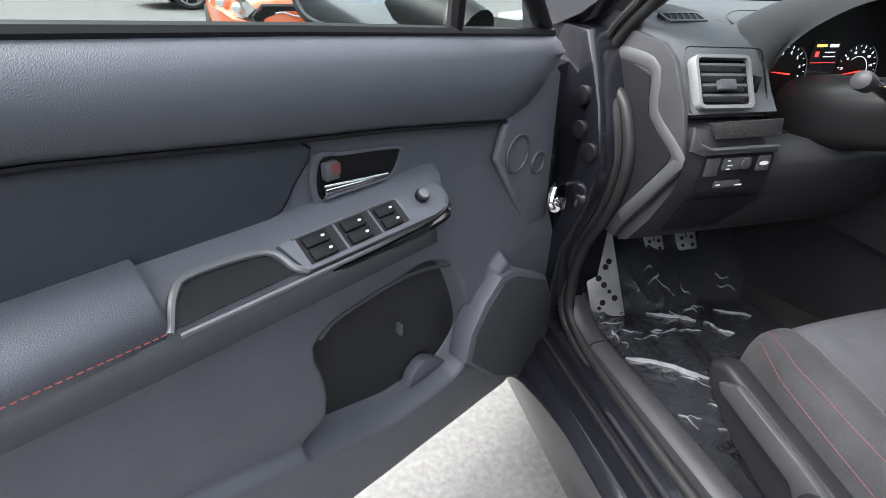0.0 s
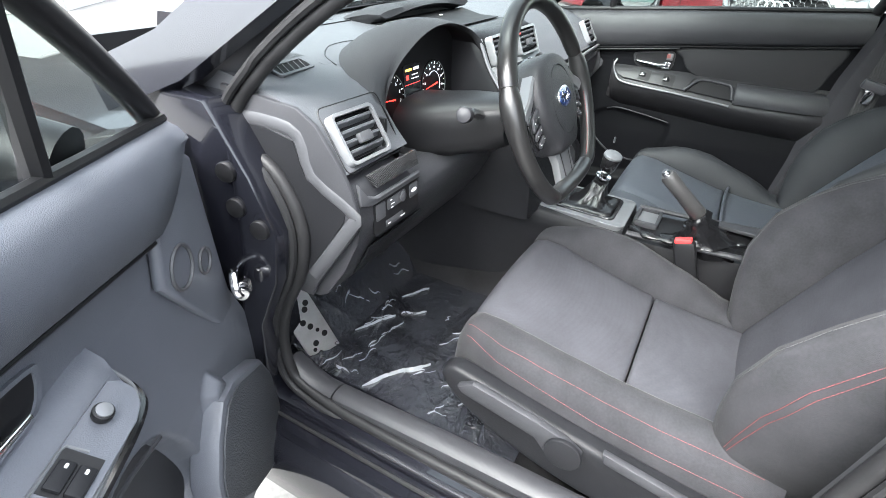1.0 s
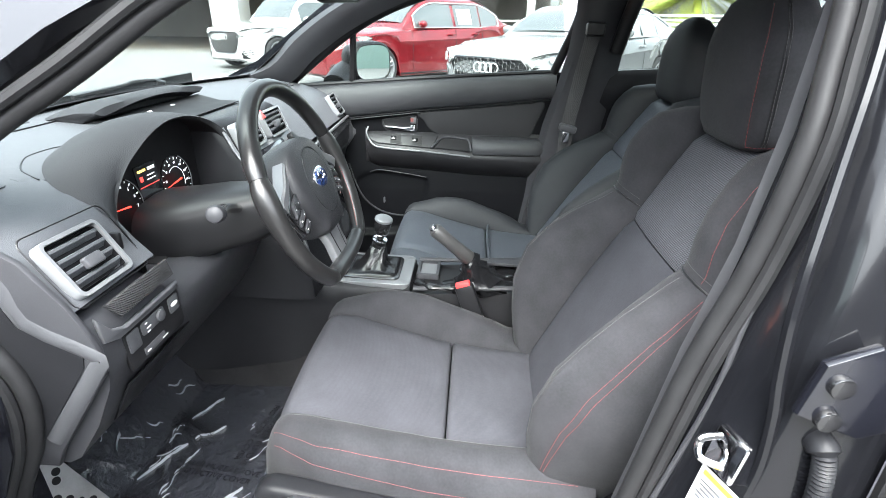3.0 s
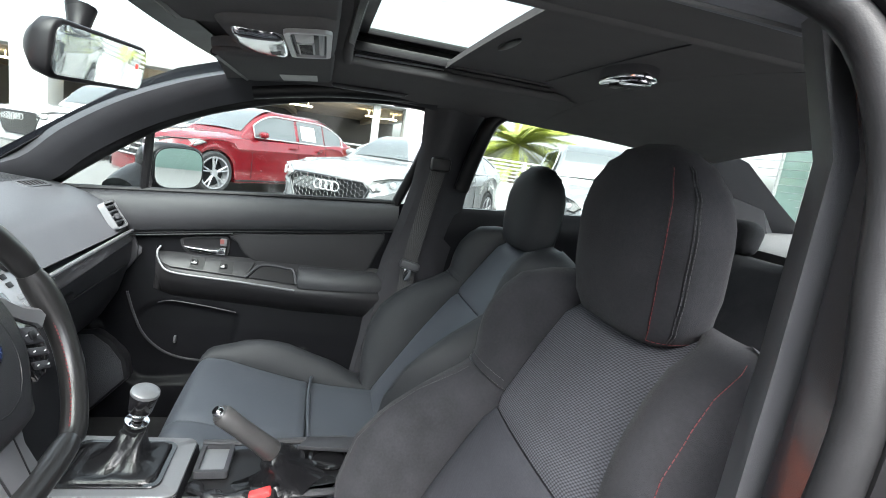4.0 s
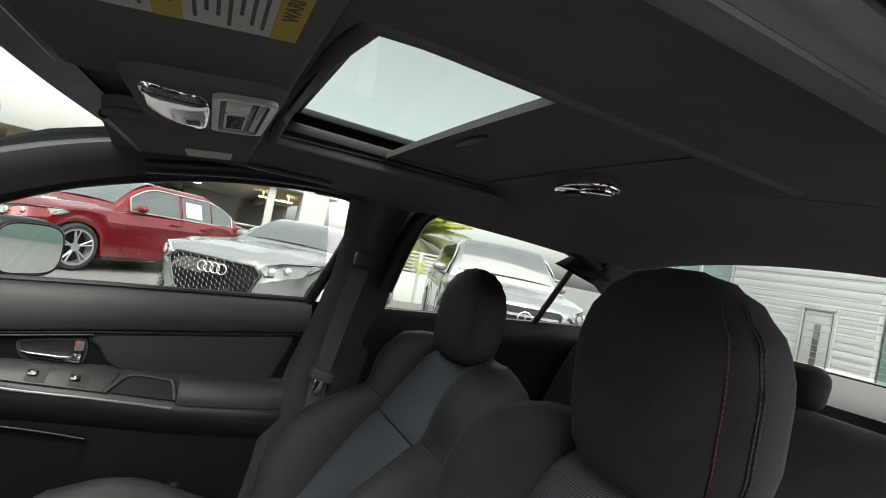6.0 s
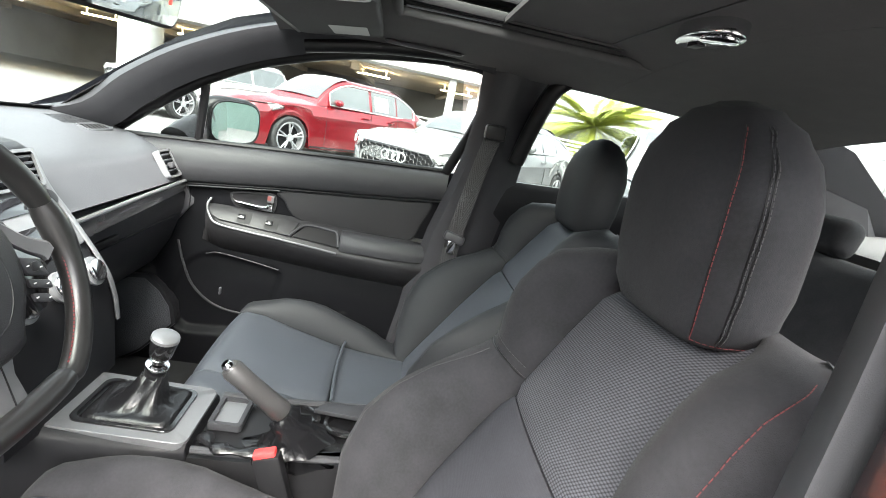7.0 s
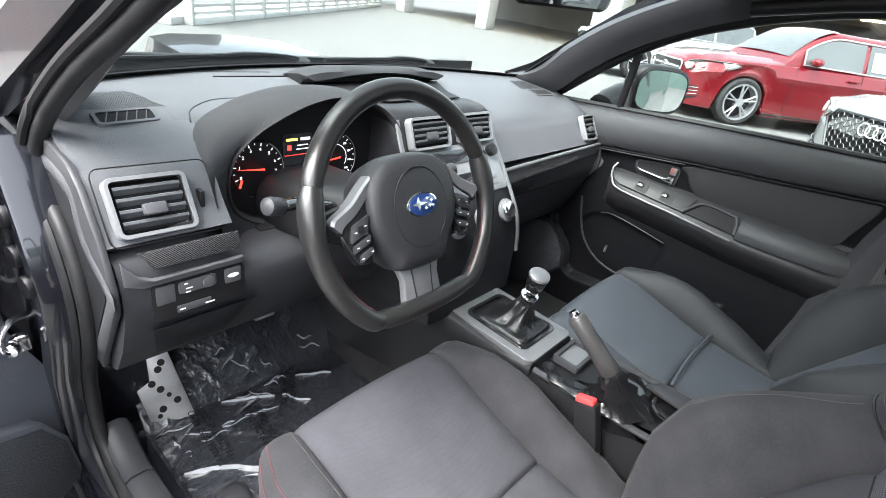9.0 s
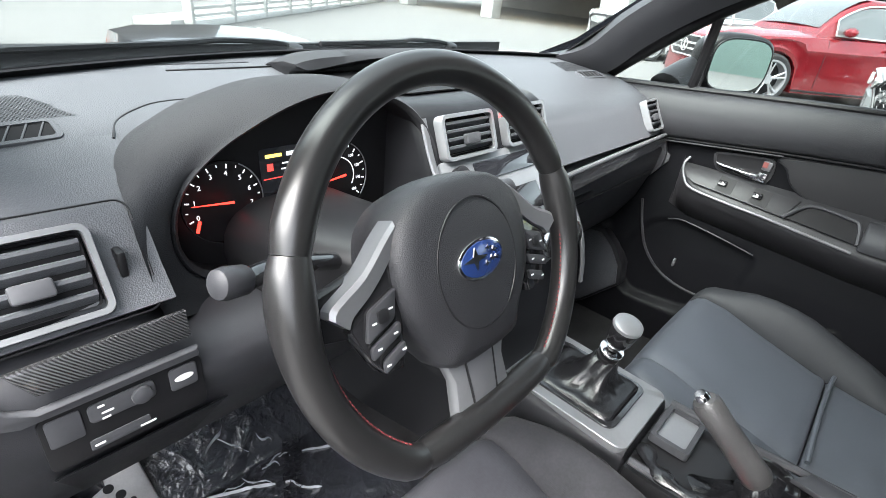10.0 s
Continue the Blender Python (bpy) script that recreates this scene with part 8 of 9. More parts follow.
C_SILVER = mat("pale_grey_car_paint", (0.19, 0.196, 0.20), 0.25, 0.2, var=0.04, scale=3, coat=0.6)
C_WHITE = mat("white_car_paint", (0.45, 0.45, 0.45), 0.2, 0.0, var=0.03, scale=3, coat=1.0)
C_ORANGE = mat("orange_car_paint", (0.75, 0.13, 0.03), 0.2, 0.1, var=0.05, scale=3, coat=1.0)
C_DARK = mat("black_car_paint", (0.02, 0.02, 0.022), 0.2, 0.1, var=0.05, scale=3, coat=1.0)


def wheel_mesh(tyre_r, rim_r, wide):
    """Meshes of a wheel standing at the origin, its axle along x, its face at -x."""
    a = bag()
    prof = [(rim_r, -wide / 2 + 0.01), (rim_r + 0.02, -wide / 2), (tyre_r - 0.03, -wide / 2), (tyre_r, -wide / 2 + 0.03), (tyre_r, wide / 2 - 0.03), (tyre_r - 0.03, wide / 2), (rim_r, wide / 2)]
    loft(a, [[(x, r * math.cos(2 * math.pi * k / 40), r * math.sin(2 * math.pi * k / 40)) for r, x in prof] for k in range(40)], loop=True)
    b = bag()
    prof = [(rim_r + 0.004, -wide / 2 - 0.004), (rim_r - 0.02, -wide / 2), (rim_r - 0.03, 0.02), (rim_r, 0.04)]
    loft(b, [[(x, r * math.cos(2 * math.pi * k / 40), r * math.sin(2 * math.pi * k / 40)) for r, x in prof] for k in range(40)], loop=True)
    c = bag()
    for k in range(5):
        for off in (-0.16, 0.16):
            t = 2 * math.pi * k / 5 + 0.3
            p0 = (-wide / 2 + 0.025, 0.05 * math.cos(t), 0.05 * math.sin(t))
            p1 = (-wide / 2 + 0.006, (rim_r - 0.01) * math.cos(t + off), (rim_r - 0.01) * math.sin(t + off))
            tube(c, [p0, p1], [0.026, 0.016], 6, False, 0.6)
    disc(c, (-wide / 2 + 0.03, 0, 0), (-1, 0, 0), 0.06, 0.03, 20)
    d = bag()
    disc(d, (0.03, 0, 0), (1, 0, 0), rim_r - 0.01, 0.01, 32)
    return [("tyre", a, M_TYRE), ("rim", b, M_ALLOY), ("spokes", c, M_ALLOY), ("brake_disc", d, M_BLACK)]


def parked_car(name, label, cat, paint, at, L=4.8, Wd=1.86, H=1.45, hood=0.95, belt=0.98, nose=0.72, wb=2.85, over=0.85, wr=0.34, cab=(1.45, 2.25, 3.75, 4.45), suv=False, grille="wide", sticker=False):
    c = thing(name, label, cat, "parked cars", at=at)
    hw = Wd / 2
    ax = [-over, -over - wb]
    tail = 1.0 if suv else hood + 0.08
    sh = [(-L, tail - 0.12), (-L + 0.06, tail), (-cab[3], tail + 0.02), (-cab[2], belt + 0.03), (-cab[0] - 0.3, belt - 0.01), (-cab[0], hood), (-0.55, nose + (hood - nose) * 0.72), (-0.2, nose + (hood - nose) * 0.4), (-0.06, nose), (0, nose - 0.08)]
    wd = [(-L, hw - 0.25), (-L + 0.1, hw - 0.1), (-L + 0.6, hw - 0.01), (-1.2, hw), (-0.6, hw - 0.02), (-0.25, hw - 0.10), (-0.1, hw - 0.2), (-0.03, hw - 0.30), (0, hw - 0.38)]
    bot = [(-L, 0.42), (-L + 0.15, 0.26), (-L + 0.8, 0.22), (-0.6, 0.2), (-0.1, 0.2), (0, 0.26)]
    ys = sorted({-L + L * i / 70 for i in range(71)} | {-0.03, -0.06, -0.1, -L + 0.06, -0.015})
    rings = []
    R = wr + 0.045
    for y in ys:
        w, s, b = lerp(wd, y), lerp(sh, y), lerp(bot, y)
        zo = b
        for a in ax:
            if abs(y - a) < R:
                zo = max(zo, wr + math.sqrt(R * R - (y - a) ** 2) * 0.98)
        zo = min(zo, s - 0.2) if zo > b else zo
        m = zo + (s - zo) * 0.5
        rid = 0.014 * (y > -cab[0])
        half = [(0, b), (w - 0.24, b), (w - 0.24, zo), (w - 0.015, zo), (w, zo + 0.05), (w - 0.014, m - 0.03), (w - 0.004, zo + (s - zo) * 0.70), (w + 0.006, zo + (s - zo) * 0.74), (w - 0.022, s - 0.11), (w - 0.05, s - 0.04), (w - 0.13, s - 0.004), (w * 0.66, s + 0.008), (w * 0.62, s + 0.012 + rid), (w * 0.3, s + 0.026), (0, s + 0.035)]
        rings.append([(x, y, z) for x, z in half] + [(-x, y, z) for x, z in half[-2:0:-1]])
    bm = bag()
    loft(bm, rings)
    part("body", bm, paint, c, sharp=28)
    # greenhouse
    wr_, wbt = hw - 0.30, hw - 0.10
    A, B_, C_, D_ = (-q for q in cab)
    crown = [(wbt, belt - 0.03), ((wbt + wr_) / 2 + 0.02, (belt + H) / 2), (wr_ + 0.03, H - 0.07), (wr_ - 0.05, H - 0.015), (wr_ * 0.5, H), (0, H + 0.006)]

    def gh(y):
        k = 1.0
        if y > B_:
            k = (A - y) / (A - B_)
        elif y < C_:
            k = (y - D_) / (C_ - D_)
        k = max(0.0, k)
        k = math.sin(k * math.pi / 2) ** 0.9 if k < 1 else 1
        return k
    rings = []
    for i in range(41):
        y = A + (D_ - A) * i / 40
        k = gh(y)
        h = [(wbt - (wbt - x) * min(1, k * 1.15), belt - 0.03 + (z - belt + 0.03) * k) for x, z in crown]
        rings.append([(x, y, z) for x, z in h] + [(-x, y, z) for x, z in h[-2::-1]])
    bm = bag()
    loft(bm, rings)
    part("roof", bm, paint, c, sharp=40)

    def side_pt(sg, y, f):
        k = gh(y)
        zt = belt - 0.03 + (H - 0.05 - belt) * k
        z = belt + 0.01 + (zt - belt - 0.01) * f
        x = wbt + 0.012 - (wbt - wr_ - 0.03) * min(1.0, (z - belt) / (H - 0.07 - belt)) * 0.98
        return (sg * x, y, z)
    mid = (B_ + C_) / 2 + 0.1
    for sg in (-1, 1):
        for y0, y1, nm in ((A - 0.32, mid + 0.04, "front_window"), (mid - 0.04, C_ - 0.12, "rear_window"), (C_ - 0.16, D_ + 0.38, "quarter_window")):
            bm = bag()
            sheet(bm, lambda u, v: side_pt(sg, y0 + (y1 - y0) * u, 0.02 + 0.9 * v), 10, 5, (sg * 0.006, 0, 0))
            g = part(nm, bm, M_CARGLASS, c)
            if sticker and sg == -1 and nm == "rear_window":
                bm = bag()
                sheet(bm, lambda u, v: Vector(side_pt(sg, y0 - 0.08 + (y1 - y0) * 0.55 * u, 0.12 + 0.62 * v)) + Vector((sg * 0.012, 0, 0)), 3, 3, (sg * 0.001, 0, 0))
                part("price_sheet", bm, M_PAPER, g, "white price sheet behind the glass")
        bm = bag()
        run = [A - 0.30 + (D_ + 0.34 - A + 0.30) * i / 24 for i in range(25)]
        tube(bm, [Vector(side_pt(sg, y, 0.97)) + Vector((sg * 0.01, 0, 0)) for y in run] + [Vector(side_pt(sg, y, -0.01)) + Vector((sg * 0.012, 0, 0)) for y in run[::-1]], 0.013, 6, True)
        part("window_trim", bm, M_TRIM, c, "bright chrome window outline")
        bm = bag()
        tube(bm, [(sg * (lerp(wd, y) - 0.004), y, 0.245) for y in (ax[0] - R - 0.02, (ax[0] + ax[1]) / 2, ax[1] + R + 0.02)], 0.018, 6)
        part("sill_strip", bm, M_BLACK, c)
        bm = bag()
        rings = []
        for q, w in ((0, 0.03), (0.05, 0.07), (0.14, 0.085), (0.2, 0.06), (0.22, 0.02)):
            rings.append([(sg * (wbt + 0.0 + q), A - 0.42 + w * 0.9 * math.cos(a), belt + 0.07 + w * 0.8 * math.sin(a)) for a in [k * math.pi / 6 for k in range(12)]])
        loft(bm, rings)
        part("wing_mirror", bm, paint, c)
        for yy in (A - 0.20, mid + 0.02, C_ - 0.12):
            bm = bag()
            sy = lerp(sh, yy)
            tube(bm, [(sg * hw, yy, 0.30), (sg * (hw + 0.001), yy, 0.30 + (sy - 0.30) * 0.5), (sg * (hw - 0.019), yy, sy - 0.12), (sg * (hw - 0.049), yy, sy - 0.04)], 0.005, 5)
            part("door_gap", bm, M_BLACK, c)
        for yy in (mid + 0.18, C_ + 0.1):
            bm = bag()
            box(bm, (sg * (hw + 0.01), yy, belt - 0.12), (0.03, 0.2, 0.028), 0.008)
            part("door_handle", bm, paint, c)
    for y0, y1, nm, f in ((A, B_, "windshield", 1), (D_, C_, "rear_glass", -1)):
        bm = bag()

        def ws(u, v):
            y = y0 + (y1 - y0) * (0.12 + 0.80 * v)
            k = gh(y)
            z = belt - 0.03 + (H + 0.006 - belt + 0.03) * k + 0.012
            w = (wbt - 0.10) + (wr_ - wbt + 0.06) * k
            x = (2 * u - 1) * w
            return (x, y + f * 0.012, z - (x / hw) ** 2 * 0.05)
        sheet(bm, ws, 10, 10, (0, f * 0.006, 0.006))
        part(nm, bm, M_CARGLASS, c)
    # nose
    gz = nose - 0.03
    if grille == "bars":
        ol = [(-0.47, gz - 0.03), (-0.44, gz - 0.20), (-0.34, gz - 0.27), (0.34, gz - 0.27), (0.44, gz - 0.20), (0.47, gz - 0.03), (0.42, gz + 0.01), (-0.42, gz + 0.01)]
    else:
        ol = [(-0.56, gz - 0.08), (-0.44, gz - 0.36), (-0.34, gz - 0.44), (0.34, gz - 0.44), (0.44, gz - 0.36), (0.56, gz - 0.08), (0.48, gz + 0.0), (-0.48, gz + 0.0)]
    front = lambda x, z, d=0.0: (x, 0.028 + d - 0.10 * x * x, z)
    bm = bag()
    prism(bm, [(x, 0.006 - 0.10 * x * x, z) for x, z in ol], (0, 0.02, 0), 0.006)
    g = part("grille", bm, M_PIT if grille != "bars" else M_GRILLE, c, "black mesh grille")
    bm = bag()
    cx_, cz_ = 0.0, gz - 0.2
    tube(bm, [front(x * 1.02, cz_ + (z - cz_) * 1.04, 0.004) for x, z in ol], 0.014, 6, True)
    part("surround", bm, M_TRIM if grille == "bars" else M_GLOSS, g)
    bm = bag()
    if grille == "wide":
        p = 0.062
        for i in range(-9, 10):
            for j in range(9):
                x, z = i * p * 1.5 / 1.732, gz - 0.03 - j * p + (p / 2 if i % 2 else 0)
                lim = lerp([(gz - 0.44, 0.32), (gz - 0.36, 0.42), (gz - 0.08, 0.52), (gz, 0.44)], z)
                if abs(x) < lim and gz - 0.42 < z < gz - 0.02:
                    tube(bm, [front(x + p / 1.732 * math.cos(a), z + p / 1.732 * math.sin(a), 0.004) for a in [q * math.pi / 3 for q in range(6)]], 0.0052, 4, True)
        part("honeycomb", bm, M_MESH, g, "glossy black honeycomb")
        bm = bag()
        for k in range(4):
            tube(bm, [front((k - 1.5) * 0.082 + 0.056 * math.cos(a), gz - 0.10 + 0.056 * math.sin(a), 0.014) for a in [j * math.pi / 12 for j in range(24)]], 0.0085, 6, True)
    elif grille == "slats":
        for j, z in enumerate((0.05, 0.12, 0.18, 0.24, 0.30, 0.36)):
            tube(bm, [front(-0.40 + 0.8 * i / 24, gz - z + 0.014 * math.sin(i * 0.9 + 1.6 * (j % 2)), 0.006) for i in range(25)], 0.007, 6)
    else:
        for z in (gz - 0.085, gz - 0.17):
            prism(bm, [front(-0.42, z - 0.016), front(0.0, z - 0.016, 0.002), front(0.42, z - 0.016), front(0.42, z + 0.016), front(0.0, z + 0.016, 0.002), front(-0.42, z + 0.016)], (0, 0.012, 0))
        tube(bm, [front(0.088 * math.cos(a), gz - 0.13 + 0.088 * math.sin(a), 0.02) for a in [j * math.pi / 14 for j in range(28)]], 0.009, 6, True)
        for k in range(3):
            a = math.pi / 2 + 2 * math.pi * k / 3
            tube(bm, [front(0, gz - 0.13, 0.022), front(0.085 * math.cos(a), gz - 0.13 + 0.085 * math.sin(a), 0.02)], [0.011, 0.004], 6)
    part("emblem", bm, M_TRIM, g, "plain silver badge")
    for sg in (-1, 1):
        ol2 = [(0.53, -0.01), (0.60, 0.045), (0.74, 0.085), (0.90, 0.105), (0.925, 0.075), (0.88, 0.01), (0.76, -0.045), (0.60, -0.06)]
        k = (hw - 0.005) / 0.93
        curve = [(0.45, 0.0), (0.60, -0.045), (0.72, -0.13), (0.80, -0.28), (0.86, -0.50), (0.93, -0.78)]
        place = lambda q, d=0.0: (sg * (q[0] * k + d * 0.6), lerp(curve, q[0]) + d, nose - 0.045 + q[1] * 1.15)
        bm = bag()
        prism(bm, [place(q) for q in ol2], (sg * 0.022, 0.040, 0.012), 0.008)
        hl = part("headlight", bm, M_LAMP, c, "clear glazed headlight")
        bm = bag()
        tube(bm, [Vector(place(q, 0.03)) for q in ol2], 0.007, 6, True)
        part("lamp_rim", bm, M_GLOSS, hl)
        for q in ((0.66, 0.0), (0.77, 0.025)):
            bm = bag()
            disc(bm, place(q, 0.038), (sg * 0.5, 0.85, 0.1), 0.036, 0.018, 20, 0.004)
            part("lamp_lens", bm, M_TRIM, hl)
        bm = bag()
        prism(bm, [(sg * x * k, lerp(curve, x) + 0.012, z) for x, z in ((0.60, 0.28), (0.58, 0.40), (0.74, 0.50), (0.82, 0.47), (0.80, 0.34), (0.72, 0.27))], (sg * 0.018, 0.03, 0), 0.006)
        it = part("bumper_intake", bm, M_PIT, c, "black bumper intake")
        for z in (0.33, 0.38, 0.43):
            bm = bag()
            tube(bm, [(sg * (x * k + 0.018), lerp(curve, x) + 0.045, z + (x - 0.6) * 0.25) for x in (0.61, 0.70, 0.79)], 0.008, 6)
            part("intake_slat", bm, M_MESH, it)
        bm = bag()
        prism(bm, [(sg * x, y, z) for x, y, z in ((0.45, -L + 0.02, tail - 0.08), (hw - 0.22, -L + 0.06, tail - 0.08), (hw - 0.14, -L + 0.12, tail - 0.16), (0.5, -L + 0.02, tail - 0.22))], (sg * 0.02, -0.03, 0), 0.006)
        part("tail_light", bm, C_RED, c)
    for sg in (-1, 1):
        for a in ax:
            w = part("wheel", wheel_tpl[0][1].copy(), M_TYRE, c)
            w.data.clear_geometry()
            w.matrix_local = Matrix.Translation((sg * (hw - 0.105), a, wr)) @ Matrix.Diagonal((-sg, wr / 0.335, wr / 0.335, 1))
            for nm, b, m in wheel_tpl:
                o = part(nm, b.copy(), m, w)
    return c


wheel_tpl = wheel_mesh(0.335, 0.255, 0.22)


def at_nose(x, y, heading):
    return pose(x, y, 0, 0, 0, heading - 90)


parked_car("sedan", "glossy red saloon with chrome window trim, parked at an angle", "car", C_RED, at_nose(8.45, 3.25, 137), 4.75, 1.82, 1.58, hood=1.03, belt=1.04, nose=0.83, wb=2.82, over=0.92, wr=0.365, cab=(1.48, 2.42, 3.5, 4.55), grille="bars", sticker=True)
parked_car("coupe", "pale grey coupe with a black honeycomb grille", "car", C_SILVER, at_nose(5.40, 0.10, 144), 4.72, 1.86, 1.40, hood=0.99, belt=0.99, nose=0.80, wb=2.77, cab=(1.5, 2.5, 3.4, 4.55))
parked_car("suv", "white sport utility car with black grille", "car", C_WHITE, at_nose(11.6, 6.35, 150), 4.7, 1.9, 1.66, hood=1.08, belt=1.08, nose=0.88, wb=2.82, wr=0.37, cab=(1.4, 2.1, 4.1, 4.6), suv=True)
parked_car("suv", "pale silver sport utility car facing the lot", "car", C_SILVER, at_nose(4.25, -3.3, 160), 4.65, 1.88, 1.66, hood=1.08, belt=1.08, nose=0.90, wb=2.85, wr=0.36, cab=(1.3, 2.1, 4.0, 4.55), suv=True, grille="bars")
parked_car("hatchback", "bright orange car with a black slatted grille", "car", C_ORANGE, at_nose(-0.98, 4.4, 276), 4.4, 1.8, 1.48, hood=0.95, belt=0.98, nose=0.74, wb=2.65, grille="slats")
parked_car("sedan", "white saloon parked far across the lot", "car", C_WHITE, at_nose(-4.2, 12.2, 200), 4.7, 1.82, 1.45)
parked_car("suv", "dark sport utility car in the shade of the garage", "car", C_DARK, at_nose(20.0, 2.0, 180), 4.7, 1.9, 1.66, hood=1.08, belt=1.08, nose=0.88, wr=0.36, cab=(1.4, 2.1, 4.1, 4.6), suv=True)

# ---- buildings, fence, palm ----
M_DARKWALL = mat("garage_inner_wall", (0.16, 0.15, 0.14), 0.9, var=0.2, scale=1)
M_SOFFIT = mat("garage_soffit", (0.50, 0.40, 0.29), 0.8, var=0.25, scale=0.7)
M_SIDING = mat("white_siding", (0.5, 0.51, 0.5), 0.6, var=0.05, scale=1.5)
M_GREENGLASS = mat("green_wall_glass", (0.17, 0.25, 0.22), 0.08, var=0.15, scale=0.6, coat=0.8)
M_FROND = mat("palm_leaf", (0.22, 0.25, 0.03), 0.5, var=0.35, scale=5)
M_BARK = mat("palm_bark", (0.20, 0.16, 0.11), 0.9, var=0.3, scale=12, bump=1.0, bscale=40)
M_LIGHT = glow("warm_garage_lamp", (1.0, 0.8, 0.5), 9.0)

GAR = thing("parking_garage", "open white concrete parking garage with dark interior", "building", kind="structure")
bm = bag()
box(bm, (24.5, 10.6, 3.1), (14, 29, 0.9), 0.02)
part("upper_deck", bm, M_WHITE, GAR)
bm = bag()
box(bm, (25, 10.6, 2.62), (12.6, 28, 0.06))
part("soffit", bm, M_SOFFIT, GAR)
bm = bag()
box(bm, (31.2, 10.6, 1.4), (0.3, 29, 2.8))
part("back_wall", bm, M_DARKWALL, GAR)
for y, w in ((8.9, 1.0), (-1.55, 0.26), (-3.0, 0.9), (14.5, 0.6), (19.5, 0.6)):
    bm = bag()
    box(bm, (17.8, y, 1.33), (w, w, 2.64), 0.02)
    part("column", bm, M_WHITE, GAR)
for i in range(7):
    bm = bag()
    box(bm, (25, -2 + 4.0 * i, 2.5), (12.4, 0.3, 0.3), 0.01)
    part("beam", bm, M_SOFFIT, GAR)
for i in range(8):
    bm = bag()
    box(bm, (20.5, -2 + 3.4 * i, 2.36), (0.15, 1.3, 0.05), 0.01)
    for q in (-0.5, 0.5):
        tube(bm, [(20.5, -2 + 3.4 * i + q, 2.36), (20.5, -2 + 3.4 * i + q, 2.6)], 0.008, 5)
    part("strip_light", bm, M_LIGHT, GAR)
for z in (0.55, 0.75, 0.95, 1.15):
    bm = bag()
    box(bm, (18.4, 2.5, z), (0.06, 9.5, 0.07), 0.01)
    part("guard_rail", bm, M_WHITE, GAR)


def fence(name, label, p, q, low, top, step, rails):
    f = thing(name, label, "fence", kind="structure")
    p, q = Vector((*p, 0)), Vector((*q, 0))
    d = (q - p)
    m = Matrix.Rotation(math.atan2(d.y, d.x), 3, "Z")
    c = (p + q) / 2
    if low:
        bm = bag()
        box(bm, (c.x, c.y, low / 2), (d.length, 0.14, low), 0.01, m)
        part("low_wall", bm, M_SIDING, f)
    n = int(d.length / step)
    for i in range(n + 1):
        w = p + d * (i / n)
        bm = bag()
        box(bm, (w.x, w.y, top / 2), (0.10, 0.16, top), 0.008, m)
        part("post", bm, M_WHITE, f)
    for k in range(rails):
        z = low + 0.07 + (top - low - 0.1) * k / max(1, rails - 1)
        bm = bag()
        box(bm, (c.x, c.y, z), (d.length, 0.035, 0.05), 0.005, m)
        part("rail", bm, M_WHITE, f)


fence("fence_1", "white slatted fence on a low white wall", (11.6, -2.6), (11.4, -9.5), 0.78, 1.36, 1.15, 6)
fence("fence_2", "white metal railing along a raised kerb", (3.4, 9.9), (17.5, 21.0), 0.12, 1.25, 1.6, 9)

bm = bag()
prism(bm, [(3.0, 9.7, 0), (17.6, 21.2, 0), (17.2, 21.7, 0), (2.6, 10.2, 0)], (0, 0, 0.14), 0.02)
setting("kerb", bm, M_WHITE, "white painted concrete kerb below the railing", "kerb")

SHOW = thing("showroom", "white sided building with a grey door and green glazing", "building", kind="structure")
bm = bag()
box(bm, (5.6, -11.15, 2.2), (2.9, 0.3, 4.4))
part("wall", bm, M_SIDING, SHOW)
for i in range(26):
    bm = bag()
    box(bm, (5.6, -10.99, 0.08 + 0.17 * i), (2.9, 0.024, 0.166), 0.003)
    part("siding_board", bm, M_SIDING, SHOW)
bm = bag()
box(bm, (5.12, -10.96, 0.85), (0.50, 0.05, 1.7), 0.01)
dr = part("door", bm, M_WHITE, SHOW, "pale grey service door")
bm = bag()
box(bm, (5.10, -10.93, 1.0), (0.11, 0.02, 0.9), 0.004)
part("door_pane", bm, M_CARGLASS, dr)
bm = bag()
for q in (-0.3, 0.3):
    box(bm, (5.12 + q, -10.95, 0.88), (0.05, 0.07, 1.76), 0.005)
box(bm, (5.12, -10.95, 1.76), (0.66, 0.07, 0.06), 0.005)
part("door_frame", bm, M_WHITE, SHOW)
bm = bag()
box(bm, (8.4, -11.1, 2.2), (2.6, 0.1, 4.4))
part("green_glazing", bm, M_GREENGLASS, SHOW)
for i in range(4):
    bm = bag()
    box(bm, (7.1 + 0.86 * i, -11.02, 2.2), (0.06, 0.08, 4.4), 0.005)
    part("mullion", bm, M_WHITE, SHOW)
bm = bag()
box(bm, (0.0, -11.2, 2.2), (8.2, 0.1, 4.4))
part("side_glazing", bm, M_GREENGLASS, SHOW)
bm = bag()
box(bm, (2.0, -15.3, 4.6), (17, 8.4, 0.4), 0.02)
part("roof_slab", bm, M_WHITE, SHOW)
bm = bag()
box(bm, (2.0, -19.3, 2.2), (17, 0.3, 4.4))
part("back_wall", bm, M_SIDING, SHOW)

# plain unseen building far ahead, added to darken the bonnet's reflections and close the lot
bm = bag()
box(bm, (-8, 31, 7.0), (44, 1, 14.0), 0.05)
setting("reflection_block", bm, M_DARKWALL, "unseen dark grey block added for the bonnet to reflect", "building")
# plain building added past the open door, dark to cut reflections and low light
bm = bag()
box(bm, (-16, -2, 2), (1, 40, 4), 0.05)
